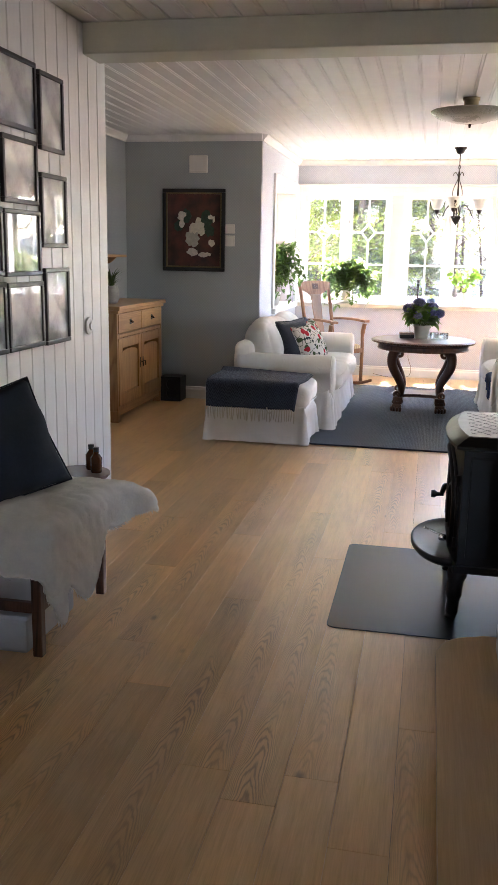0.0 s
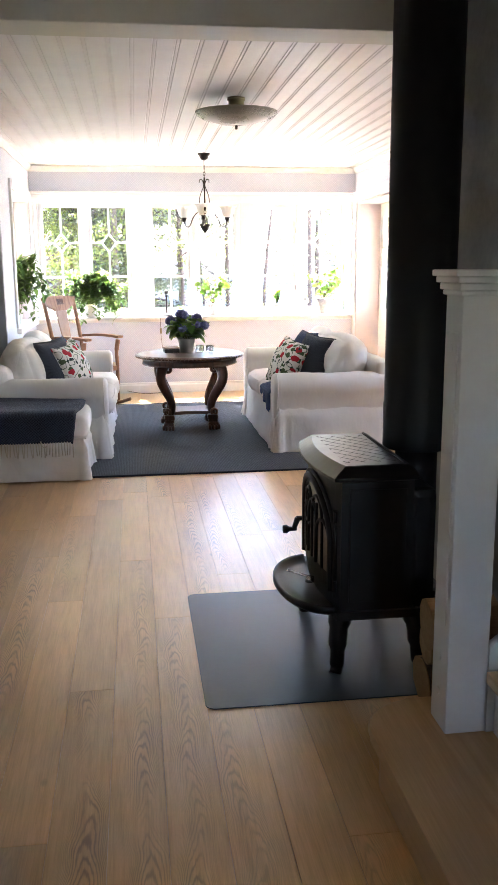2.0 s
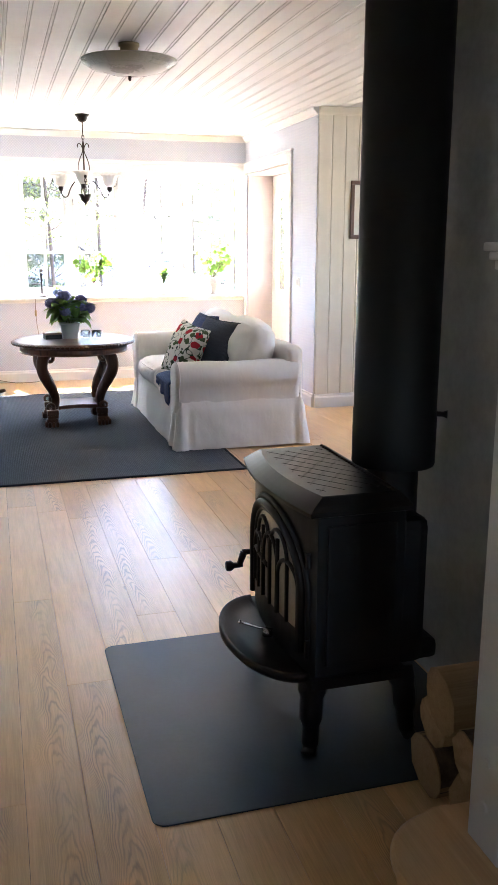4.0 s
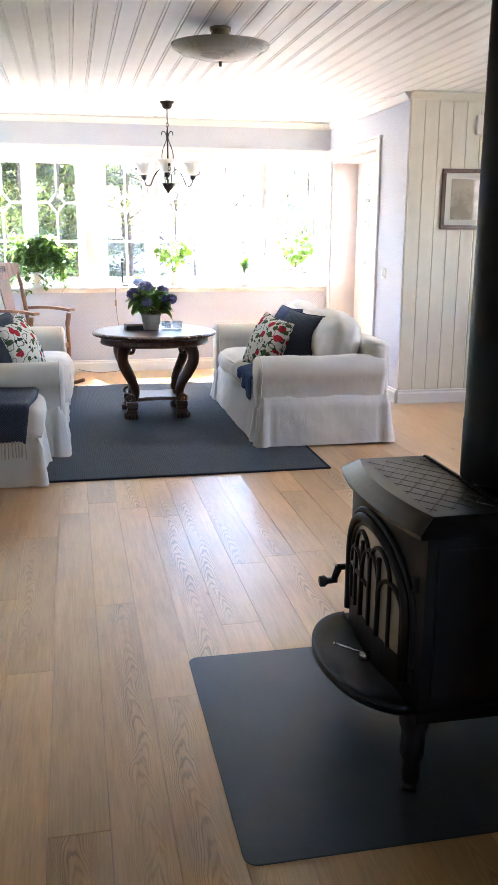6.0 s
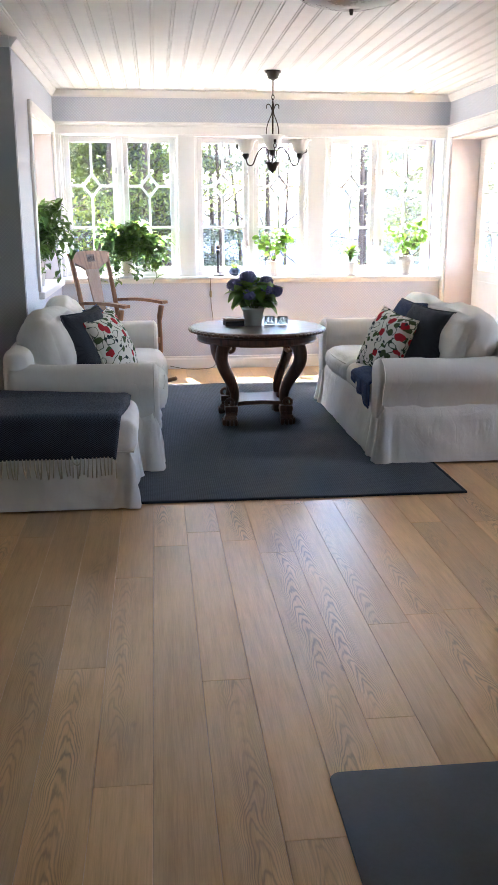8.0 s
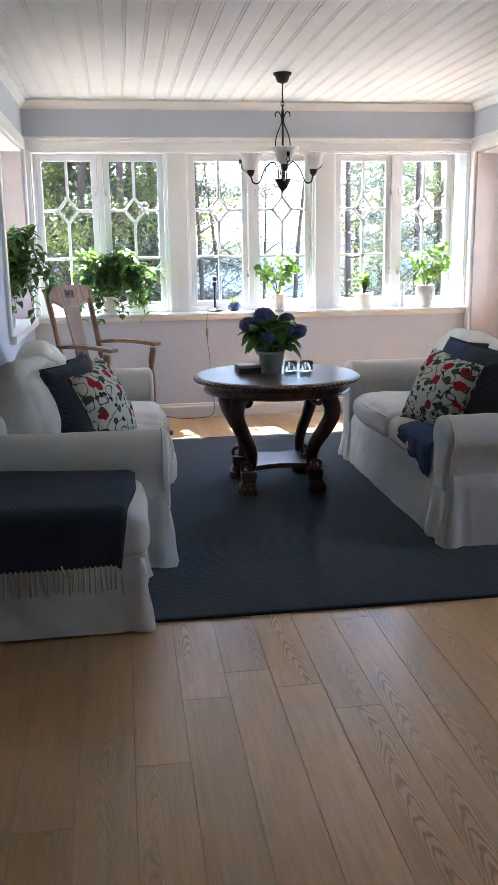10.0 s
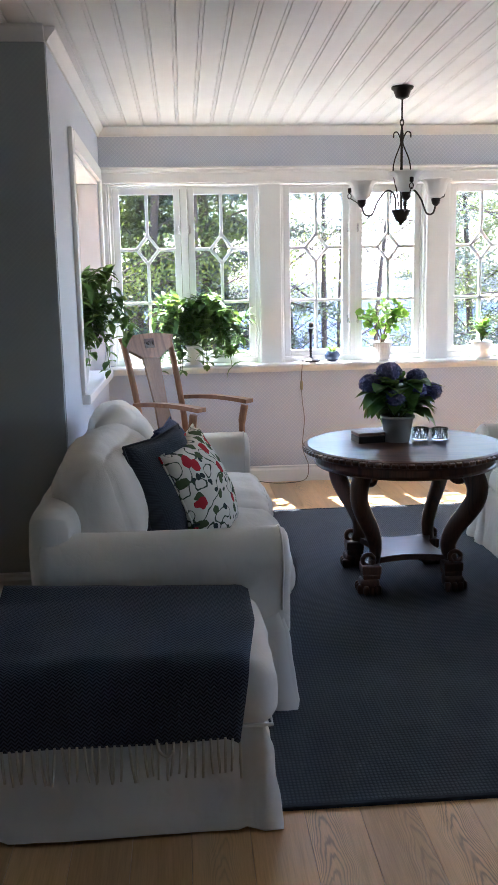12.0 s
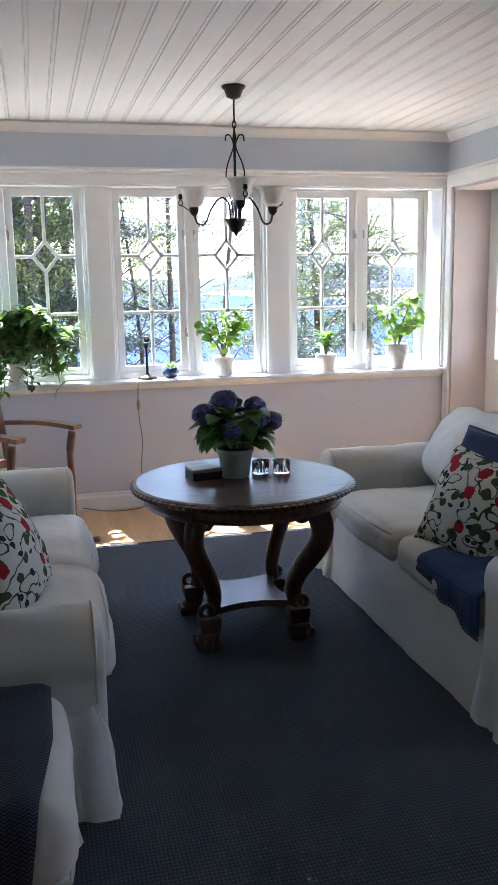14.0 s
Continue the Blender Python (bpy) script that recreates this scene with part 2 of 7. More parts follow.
def woven(name, lo, hi, k=150.0, herring=False, axes=(0, 1), rough=0.92, wave=0.0):
    """Woven cloth: ribs or a herringbone of two yarns, with a broad unevenness."""
    m, nt, bs = shader(name)
    sep = nt.nodes.new("ShaderNodeSeparateXYZ")
    link(nt, coords(nt, "World"), sep.inputs[0])
    u, w = sep.outputs[axes[0]], sep.outputs[axes[1]]
    if herring:
        zig = math_node(nt, "ABSOLUTE", math_node(nt, "SUBTRACT", math_node(nt, "FRACT", math_node(nt, "MULTIPLY", u, 56.0)), 0.5))
        w = math_node(nt, "ADD", w, sep.outputs[2])
        ph = math_node(nt, "ADD", math_node(nt, "MULTIPLY", w, k), math_node(nt, "MULTIPLY", zig, 12.0))
        f = math_node(nt, "ADD", math_node(nt, "MULTIPLY", math_node(nt, "SINE", ph), 0.5), 0.5)
    else:
        a = math_node(nt, "SINE", math_node(nt, "MULTIPLY", u, k))
        b = math_node(nt, "SINE", math_node(nt, "ADD", math_node(nt, "MULTIPLY", w, k * 0.8), math_node(nt, "MULTIPLY", math_node(nt, "SIGN", a), 1.57)))
        f = math_node(nt, "ADD", math_node(nt, "MULTIPLY", math_node(nt, "ABSOLUTE", math_node(nt, "MULTIPLY", a, b)), 0.9), 0.05)
    broad = noise_tex(nt, coords(nt, "World"), 7.0, 5)
    fluff = noise_tex(nt, coords(nt, "World"), 240.0, 2)
    mixf = math_node(nt, "ADD", math_node(nt, "MULTIPLY", f, 0.6), math_node(nt, "MULTIPLY", math_node(nt, "ADD", broad, fluff), 0.22))
    link(nt, ramp(nt, mixf, [(0.15, lo), (0.85, hi)]), bs.inputs["Base Color"])
    bs.inputs["Roughness"].default_value, bs.inputs["Specular IOR Level"].default_value = rough, 0.2
    bs.inputs["Sheen Weight"].default_value = 0.08
    bump(nt, bs, mixf, 0.5, 0.004)
    return m


def pane_glass(name):
    """Thin clear window glass: mostly see-through with a weak mirror image."""
    m = bpy.data.materials.new(name)
    m.use_nodes = True
    nt = m.node_tree
    tr, gl, mx, fr = (nt.nodes.new("ShaderNode" + k) for k in ("BsdfTransparent", "BsdfGlossy", "MixShader", "LayerWeight"))
    gl.inputs["Roughness"].default_value = 0.01
    gloss = math_node(nt, "ADD", math_node(nt, "MULTIPLY", math_node(nt, "POWER", fr.outputs["Facing"], 4.0), 0.5), 0.03)
    tr.inputs[0].default_value = (0.97, 0.98, 0.97, 1)
    link(nt, gloss, mx.inputs[0])
    link(nt, tr.outputs[0], mx.inputs[1])
    link(nt, gl.outputs[0], mx.inputs[2])
    link(nt, mx.outputs[0], nt.nodes["Material Output"].inputs[0])
    return m


def leafy(name, lo, hi, through_amount=0.35):
    """Leaves: two greens by leaf, some light passing through."""
    m, nt, bs = shader(name)
    geo = nt.nodes.new("ShaderNodeNewGeometry")
    vein = noise_tex(nt, coords(nt, "World"), 60.0, 2)
    f = math_node(nt, "ADD", math_node(nt, "MULTIPLY", geo.outputs["Random Per Island"], 0.8), math_node(nt, "MULTIPLY", vein, 0.25))
    col = ramp(nt, f, [(0.05, lo), (0.95, hi)])
    link(nt, col, bs.inputs["Base Color"])
    bs.inputs["Roughness"].default_value = 0.42
    tl = nt.nodes.new("ShaderNodeBsdfTranslucent")
    link(nt, mix_rgb(nt, 0.35, col, (0.35, 0.5, 0.04)), tl.inputs[0])
    mx = nt.nodes.new("ShaderNodeMixShader")
    mx.inputs[0].default_value = through_amount
    link(nt, bs.outputs[0], mx.inputs[1])
    link(nt, tl.outputs[0], mx.inputs[2])
    link(nt, mx.outputs[0], nt.nodes["Material Output"].inputs[0])
    return m


M = {
    "white": plain("white_paint", (0.78, 0.78, 0.77), 0.38, vary=0.03, bumps=0.03),
    "cream": plain("cream_paint", (0.76, 0.74, 0.63), 0.42, vary=0.04, bumps=0.04),
    "greypaint": plain("grey_green_paint", (0.62, 0.63, 0.55), 0.45, vary=0.04, bumps=0.04),
    "ceil": plain("ceiling_paint", (0.82, 0.82, 0.815), 0.42, vary=0.03, bumps=0.03),
    "paper_grey": wallpaper("grey_wallpaper", (0.35, 0.385, 0.405), (0.42, 0.45, 0.46), 0),
    "paper_grey_y": wallpaper("grey_wallpaper_side", (0.35, 0.385, 0.405), (0.42, 0.45, 0.46), 1),
    "paper_x": wallpaper("lattice_wallpaper", (0.51, 0.545, 0.625), (0.70, 0.72, 0.77), 0),
    "paper_y": wallpaper("lattice_wallpaper_side", (0.51, 0.545, 0.625), (0.70, 0.72, 0.77), 1),
    "plaster": plain("grey_plaster", (0.40, 0.40, 0.39), 0.85, vary=0.16, scale=3.0, fine=40, bumps=0.5),
    "pinkplaster": plain("pale_plaster", (0.58, 0.53, 0.53), 0.6, vary=0.04),
    "oak": oak_floor("oak_plank"),
    "pine": timber("oiled_pine", (0.42, 0.20, 0.07), (0.66, 0.37, 0.15), "z", 0.4, 14, 0.15),
    "pine_y": timber("oiled_pine_top", (0.42, 0.20, 0.07), (0.66, 0.37, 0.15), "y", 0.4, 14, 0.15),
    "beech": timber("stair_pine", (0.58, 0.35, 0.16), (0.76, 0.50, 0.26), "y", 0.38, 7, 0.2, 0.05, relief=0.06),
    "mahogany": timber("dark_walnut", (0.045, 0.017, 0.009), (0.150, 0.060, 0.030), "z", 0.32, 12, 0.3, knots=False),
    "mahogany_x": timber("dark_walnut_top", (0.055, 0.023, 0.013), (0.150, 0.066, 0.036), "x", 0.36, 16, 0.18, knots=False, relief=0.03),
    "chairwood": timber("worn_oak", (0.16, 0.07, 0.032), (0.34, 0.17, 0.085), "z", 0.4, 10, 0.15, knots=False),
    "chairpale": timber("faded_oak", (0.20, 0.125, 0.085), (0.36, 0.25, 0.18), "z", 0.5, 10, 0.05, knots=False),
    "black": plain("black_lacquer", (0.012, 0.012, 0.012), 0.35, vary=0.2, bumps=0.05),
    "iron": plain("black_cast_iron", (0.008, 0.008, 0.009), 0.42, 0.0, vary=0.25, scale=12, fine=220, bumps=0.22, spec=0.45),
    "irontop": plain("polished_cast_iron", (0.010, 0.010, 0.011), 0.36, 0.0, vary=0.2, scale=12, fine=220, bumps=0.06, spec=0.6),
    "pipe": plain("black_flue_enamel", (0.007, 0.007, 0.008), 0.55, vary=0.15, fine=150, bumps=0.06, spec=0.4),
    "steel": plain("dark_steel_sheet", (0.038, 0.050, 0.064), 0.40, 0.35, vary=0.16, scale=4.0, bumps=0.03),
    "chrome": plain("chrome", (0.75, 0.75, 0.75), 0.18, 1.0, vary=0.03, bumps=0),
    "bronze": plain("dark_bronze", (0.030, 0.024, 0.020), 0.45, 0.7, vary=0.2, bumps=0.1),
    "brass": plain("dull_brass", (0.34, 0.29, 0.18), 0.35, 0.9, vary=0.1, bumps=0.03),
    "linen": creased("white_cotton", (0.80, 0.78, 0.73)),
    "rug": woven("slate_rug", (0.021, 0.027, 0.034), (0.078, 0.092, 0.108), 280.0),
    "throw": woven("navy_herringbone", (0.005, 0.008, 0.017), (0.074, 0.090, 0.122), 600.0, True),
    "fringe": plain("cream_wool", (0.62, 0.57, 0.47), 0.95, vary=0.1),
    "greycloth": woven("slate_cotton", (0.030, 0.036, 0.047), (0.060, 0.068, 0.084), 700.0, axes=(1, 2)),
    "navycloth": woven("navy_cotton", (0.022, 0.035, 0.085), (0.055, 0.075, 0.15), 700.0, axes=(1, 2)),
    "bluecloth": woven("blue_knit", (0.016, 0.036, 0.105), (0.055, 0.10, 0.235), 420.0),
    "darkcloth": plain("midnight_velvet", (0.012, 0.018, 0.028), 0.9, vary=0.3, bumps=0.2),
    "glass": pane_glass("window_glass"),
    "frost": plain("frosted_glass", (0.86, 0.86, 0.84), 0.45, vary=0.02, bumps=0.02),
    "dishglass": plain("grey_frosted_glass", (0.34, 0.34, 0.32), 0.28, vary=0.05, bumps=0.02),
    "clear": pane_glass("clear_glass"),
    "cutglass": plain("cut_glass", (0.95, 0.96, 0.97), 0.04, vary=0.0, bumps=0),
    "pot": plain("white_ceramic", (0.76, 0.75, 0.72), 0.3, vary=0.03, bumps=0.02),
    "greypot": plain("pale_grey_ceramic", (0.46, 0.48, 0.44), 0.35, vary=0.04, bumps=0.02),
    "stonepot": plain("grey_stoneware", (0.45, 0.45, 0.42), 0.5, vary=0.15, scale=25),
    "bluepot": plain("blue_glaze", (0.05, 0.075, 0.14), 0.2, vary=0.2, bumps=0.02),
    "soil": plain("potting_soil", (0.03, 0.02, 0.013), 0.95, vary=0.4, fine=160, bumps=0.6),
    "vine": leafy("vine_leaf", (0.034, 0.092, 0.024), (0.15, 0.27, 0.07), 0.32),
    "gera": leafy("geranium_leaf", (0.05, 0.135, 0.016), (0.15, 0.29, 0.04), 0.35),
    "hydleaf": leafy("hydrangea_leaf", (0.045, 0.12, 0.025), (0.11, 0.24, 0.05), 0.3),
    "petal": leafy("hydrangea_petal", (0.045, 0.055, 0.19), (0.17, 0.16, 0.42), 0.15),
    "spike": leafy("spiky_leaf", (0.02, 0.05, 0.015), (0.06, 0.11, 0.03), 0.2),
    "stem": plain("green_stem", (0.09, 0.13, 0.03), 0.6, vary=0.2),
    "brownstem": plain("brown_stem", (0.12, 0.08, 0.04), 0.7, vary=0.2),
    "bark": plain("split_wood_bark", (0.16, 0.11, 0.075), 0.95, vary=0.4, scale=18, bumps=0.6),
    "split": timber("split_birch", (0.34, 0.20, 0.09), (0.54, 0.37, 0.20), "x", 0.75, 9, knots=False),
    "plastic": plain("white_plastic", (0.74, 0.73, 0.69), 0.4, vary=0.02, bumps=0.01),
    "cable": plain("brown_flex", (0.16, 0.13, 0.10), 0.6, vary=0.1),
    "fleece": plain("white_sheepskin", (0.80, 0.78, 0.73), 0.95, vary=0.06, scale=22, fine=130, bumps=0.9, spec=0.1),
}

M["cutglass"].node_tree.nodes["Principled BSDF"].inputs["Transmission Weight"].default_value = 1.0

# ---- building blocks ----


def ob_from(name, bm, material, parent=None, label="", smooth=False):
    me = bpy.data.meshes.new(name)
    bmesh.ops.recalc_face_normals(bm, faces=bm.faces[:])
    bm.to_mesh(me)
    bm.free()
    if smooth:
        me.shade_smooth()
    for mt in (material if isinstance(material, (list, tuple)) else [material]):
        me.materials.append(M[mt] if isinstance(mt, str) else mt)
    ob = new(name, me)
    if parent is not None:
        ob.parent = parent
    if label:
        ob["label"] = label
    return ob


def part(name, bm, material, parent, label="", smooth=False):
    return ob_from(name, bm, material, parent, label, smooth)


def thing(name, m, label, category, group="", kind=""):
    ob = new(name)
    ob.empty_display_size = 0.1
    ob.matrix_basis = m
    return tagged(ob, label, category, group, kind)


def structure(name, bm, material, label, category, smooth=False):
    return tagged(ob_from(name, bm, material, None, "", smooth), label, category, "", "structure")


def box(bm, x0, x1, y0, y1, z0, z1, bevel=0.0, m=None, seg=2):
    vs = [bm.verts.new(p) for p in ((x0, y0, z0), (x1, y0, z0), (x1, y1, z0), (x0, y1, z0), (x0, y0, z1), (x1, y0, z1), (x1, y1, z1), (x0, y1, z1))]
    fs = [bm.faces.new([vs[i] for i in q]) for q in ((3, 2, 1, 0), (4, 5, 6, 7), (0, 1, 5, 4), (1, 2, 6, 5), (2, 3, 7, 6), (3, 0, 4, 7))]
    geom = set(vs)
    if bevel:
        es = {e for f in fs for e in f.edges}
        r = bmesh.ops.bevel(bm, geom=list(es), offset=bevel, segments=seg, affect="EDGES", profile=0.6)
        geom = {v for f in r["faces"] for v in f.verts} | {v for v in geom if v.is_valid}
    if m is not None:
        bmesh.ops.transform(bm, matrix=m, verts=list(geom))
    return bm


def B(*a, **k):
    return box(bmesh.new(), *a, **k)


def lathe(bm, prof, n=24, at=(0, 0, 0), ripple=0.0, ripples=0, close=True):
    """A turned shape from (radius, height) pairs; ripple waves its rim."""
    rows = []
    for i, (r, z) in enumerate(prof):
        row = []
        for j in range(n):
            a = 2 * math.pi * j / n
            rr = r * (1 + ripple * math.cos(ripples * a) * (i / max(1, len(prof) - 1)) ** 2) if ripples else r
            row.append(bm.verts.new((at[0] + rr * math.cos(a), at[1] + rr * math.sin(a), at[2] + z)))
        rows.append(row)
    for a, b in zip(rows, rows[1:]):
        for j in range(n):
            bm.faces.new((a[j], a[(j + 1) % n], b[(j + 1) % n], b[j]))
    if close:
        if prof[0][0] > 1e-4:
            bm.faces.new(rows[0][::-1])
        if prof[-1][0] > 1e-4:
            bm.faces.new(rows[-1])
    return bm


def tube(bm, pts, r, n=8, flat=1.0, caps=True):
    """A round bar along points; r is a number or one radius a point; flat squeezes it sideways."""
    pts = [Vector(p) for p in pts]
    rs = [float(t) for t in r] if isinstance(r, (list, tuple)) else [r] * len(pts)
    rings, up = [], None
    for i, p in enumerate(pts):
        d = (pts[min(i + 1, len(pts) - 1)] - pts[max(i - 1, 0)]).normalized()
        if up is None:
            up = Vector((0, 0, 1)) if abs(d.z) < 0.9 else Vector((1, 0, 0))
        s = d.cross(up).normalized()
        up = s.cross(d).normalized()
        rings.append([bm.verts.new(p + rs[i] * (math.cos(2 * math.pi * k / n) * s * flat + math.sin(2 * math.pi * k / n) * up)) for k in range(n)])
    for a, b in zip(rings, rings[1:]):
        for k in range(n):
            bm.faces.new((a[k], a[(k + 1) % n], b[(k + 1) % n], b[k]))
    if caps:
        bm.faces.new(rings[0][::-1])
        bm.faces.new(rings[-1])
    return bm


def spline(pts, n=8):
    """Points of a smooth curve through pts."""
    p = [Vector(q) for q in pts]
    p = [2 * p[0] - p[1]] + p + [2 * p[-1] - p[-2]]
    out = []
    for i in range(1, len(p) - 2):
        for k in range(n):
            t = k / n
            out.append(0.5 * (2 * p[i] + (p[i + 1] - p[i - 1]) * t + (2 * p[i - 1] - 5 * p[i] + 4 * p[i + 1] - p[i + 2]) * t * t + (3 * p[i] - p[i - 1] - 3 * p[i + 1] + p[i + 2]) * t ** 3))
    return out + [p[-2]]


def rbox(bm, c, size, r, n=10, bulge=(0, 0, 0), wrinkle=0.0, wscale=7.0, m=None, seed=0.0):
    """An upholstered block: rounded edges, domed faces, uneven cloth."""
    half = Vector(size) / 2
    inner = [max(h - r, 0.0) for h in half]
    made = {}

    def vert(u):
        key = tuple(round(t, 4) for t in u)
        if key not in made:
            p = Vector((u[0] * half.x, u[1] * half.y, u[2] * half.z))
            q = Vector([max(-i, min(i, t)) for i, t in zip(inner, p)])
            d = p - q
            if d.length > 1e-6:
                p = q + d.normalized() * r
            dome = [(1 - u[1] ** 2) * (1 - u[2] ** 2), (1 - u[0] ** 2) * (1 - u[2] ** 2), (1 - u[0] ** 2) * (1 - u[1] ** 2)]
            for k in range(3):
                p[k] += bulge[k] * dome[k] * u[k]
            if wrinkle:
                s = noise.noise_vector(p * wscale + Vector((seed, seed * 1.7, 3.1)))
                p += wrinkle * s
            p += Vector(c)
            made[key] = bm.verts.new(m @ p if m is not None else p)
        return made[key]

    for ax in range(3):
        for sgn in (-1, 1):
            for i in range(n):
                for j in range(n):
                    quad = []
                    for a, b in ((i, j), (i + 1, j), (i + 1, j + 1), (i, j + 1)):
                        u = [0, 0, 0]
                        u[ax], u[(ax + 1) % 3], u[(ax + 2) % 3] = sgn, 2 * a / n - 1, 2 * b / n - 1
                        quad.append(vert(u))
                    if len(set(quad)) > 2:
                        bm.faces.new(quad if sgn > 0 else quad[::-1])
    return bm


def pillow(bm, w, h, t, m, n=16, seed=0.0):
    """A stuffed scatter cushion lying in local xy, with pointed corners and a pinched seam."""
    rows = {}
    for s in (1, -1):
        for i in range(n + 1):
            for j in range(n + 1):
                u, v = 2 * i / n - 1, 2 * j / n - 1
                edge = i in (0, n) or j in (0, n)
                if s < 0 and edge:
                    rows[s, i, j] = rows[1, i, j]
                    continue
                puff = ((1 - u * u) * (1 - v * v)) ** 0.42
                p = Vector((u * w / 2 * (1 - 0.07 * (1 - v * v)), v * h / 2 * (1 - 0.07 * (1 - u * u)), s * t / 2 * puff))
                p += 0.012 * noise.noise_vector(p * 9 + Vector((seed, 2 * seed, 0))) * (0 if edge else 1)
                rows[s, i, j] = bm.verts.new(m @ p)
    for s in (1, -1):
        for i in range(n):
            for j in range(n):
                q = [rows[s, i, j], rows[s, i + 1, j], rows[s, i + 1, j + 1], rows[s, i, j + 1]]
                bm.faces.new(q if s > 0 else q[::-1])
    return bm


def profile(bm, pts, axis, a, b):
    """A bar of constant section: pts in the two other axes, from a to b along axis."""
    def put(p, t):
        q = list(p)
        q.insert(axis, t)
        return bm.verts.new(q)
    lo, hi = [put(p, a) for p in pts], [put(p, b) for p in pts]
    n = len(pts)
    for i in range(n):
        bm.faces.new((lo[i], lo[(i + 1) % n], hi[(i + 1) % n], hi[i]))
    bm.faces.new(lo[::-1])
    bm.faces.new(hi)
    return bm


# ---- the house ----
CEIL, WIN_Y, LEFT_X, RIGHT_X = 2.47, 11.51, -1.97, 1.61
FRONT = -1.6          # wall behind the start
WALL = 0.26

structure("subfloor", B(-3.6, 3.8, FRONT - 0.2, WIN_Y + 0.3, -0.3, -0.022), "soil", "dark screed under the oak boards", "subfloor")

# window wall, built round its opening
bm = bmesh.new()
y0, y1 = WIN_Y, WIN_Y + WALL
box(bm, LEFT_X, RIGHT_X, y0, y1, -0.3, 0.80)
box(bm, LEFT_X, RIGHT_X, y0, y1, 2.104, 2.75)
box(bm, LEFT_X, -1.925, y0, y1, 0.80, 2.104)
box(bm, 1.573, RIGHT_X, y0, y1, 0.80, 2.104)
structure("wall_north", bm, "paper_x", "pale blue-grey lattice wallpapered wall with a row of windows", "wall")
for i, (a, b) in enumerate(((-0.885, -0.731), (0.309, 0.471))):
    bm = B(a, b, y0 + 0.045, y1, 0.80, 2.104, 0.006)
    box(bm, a - 0.014, b + 0.014, y0 + 0.075, y1 - 0.01, 0.82, 2.10, 0.004)
    structure("window_post_%d" % (i + 1), bm, "white", "white painted post between the windows", "post")

# left wall of the bay: an opening with a deep sill
bm = bmesh.new()
x0, x1 = LEFT_X - 0.34, LEFT_X
box(bm, x0, x1, 9.31, 9.98, -0.3, 2.75)
box(bm, x0, x1, 11.37, y1, -0.3, 2.75)
box(bm, x0, x1, 9.98, 11.37, -0.3, 0.80)
box(bm, x0, x1, 9.98, 11.37, 2.104, 2.75)
structure("wall_bay_west", bm, "paper_y", "pale blue wallpapered side wall of the bay", "wall")
# right wall of the bay: a doorway
bm = bmesh.new()
x0, x1 = RIGHT_X, RIGHT_X + 0.34
box(bm, x0, x1, 9.38, 10.07, -0.3, 2.75)
box(bm, x0, x1, 11.42, y1, -0.3, 2.75)
box(bm, x0, x1, 10.07, 11.42, 2.10, 2.75)
structure("wall_bay_east", bm, "paper_y", "pale blue wallpapered side wall with a garden door", "wall")
# alcove and outer walls
structure("wall_alcove", B(-3.55, LEFT_X - 0.003, 9.28, 9.54, -0.3, 2.75), "paper_grey", "blue-grey wallpapered wall of the sitting room", "wall")
structure("wall_west", B(-3.55, -3.29, FRONT, 9.28, -0.3, 2.75), "paper_grey_y", "blue-grey wallpapered outer wall", "wall")
bm = bmesh.new()
for a, b, c, d in ((FRONT, 6.8, -0.3, 2.75), (7.6, 9.36, -0.3, 2.75), (6.8, 7.6, -0.3, 1.0), (6.8, 7.6, 2.0, 2.75)):
    box(bm, 3.4, 3.66, a, b, c, d)
structure("wall_east", bm, "plaster", "plain outer wall with a window", "wall")
# the opening in this end wall is unseen, added to let fill light in
bm = bmesh.new()
for a, b, c, d in ((-3.55, -0.4, -0.3, 2.75), (0.2, 3.66, -0.3, 2.75), (-0.4, 0.2, -0.3, 1.20), (-0.4, 0.2, 1.8, 2.75)):
    box(bm, a, b, FRONT - 0.26, FRONT, c, d)
structure("wall_south", bm, "plaster", "plain end wall with an unseen opening added for fill light", "wall")

# ceiling: beaded boards along the room
bm = bmesh.new()
W = 0.1135
pts = []
x = -1.198 - 21 * W
while x < 3.7:
    pts += [(x + 0.004, CEIL), (x + W - 0.021, CEIL), (x + W - 0.019, CEIL + 0.004), (x + W - 0.016, CEIL + 0.004), (x + W - 0.014, CEIL), (x + W - 0.003, CEIL), (x + W - 0.001, CEIL + 0.007), (x + W + 0.002, CEIL + 0.007)]
    x += W
for (p, q) in zip(pts, pts[1:]):
    bm.faces.new([bm.verts.new(v) for v in ((p[0], FRONT, p[1]), (q[0], FRONT, q[1]), (q[0], WIN_Y, q[1]), (p[0], WIN_Y, p[1]))])
bmesh.ops.remove_doubles(bm, verts=bm.verts[:], dist=1e-5)
box(bm, -3.55, 3.7, FRONT, WIN_Y, CEIL + 0.02, CEIL + 0.2)
structure("ceiling", bm, "ceil", "white painted beaded board ceiling", "ceiling")
# unseen roof; its overhang over the windows is added to trim the sun patches
rf = B(-4.0, 4.1, FRONT - 0.6, 9.6, 2.75, 2.95)
box(rf, -2.75, 2.3, 9.6, WIN_Y + WALL + 0.42, 2.75, 2.95)
structure("roof", rf, "greypaint", "unseen plain roof slab, its overhang added to cut off the sun", "roof")

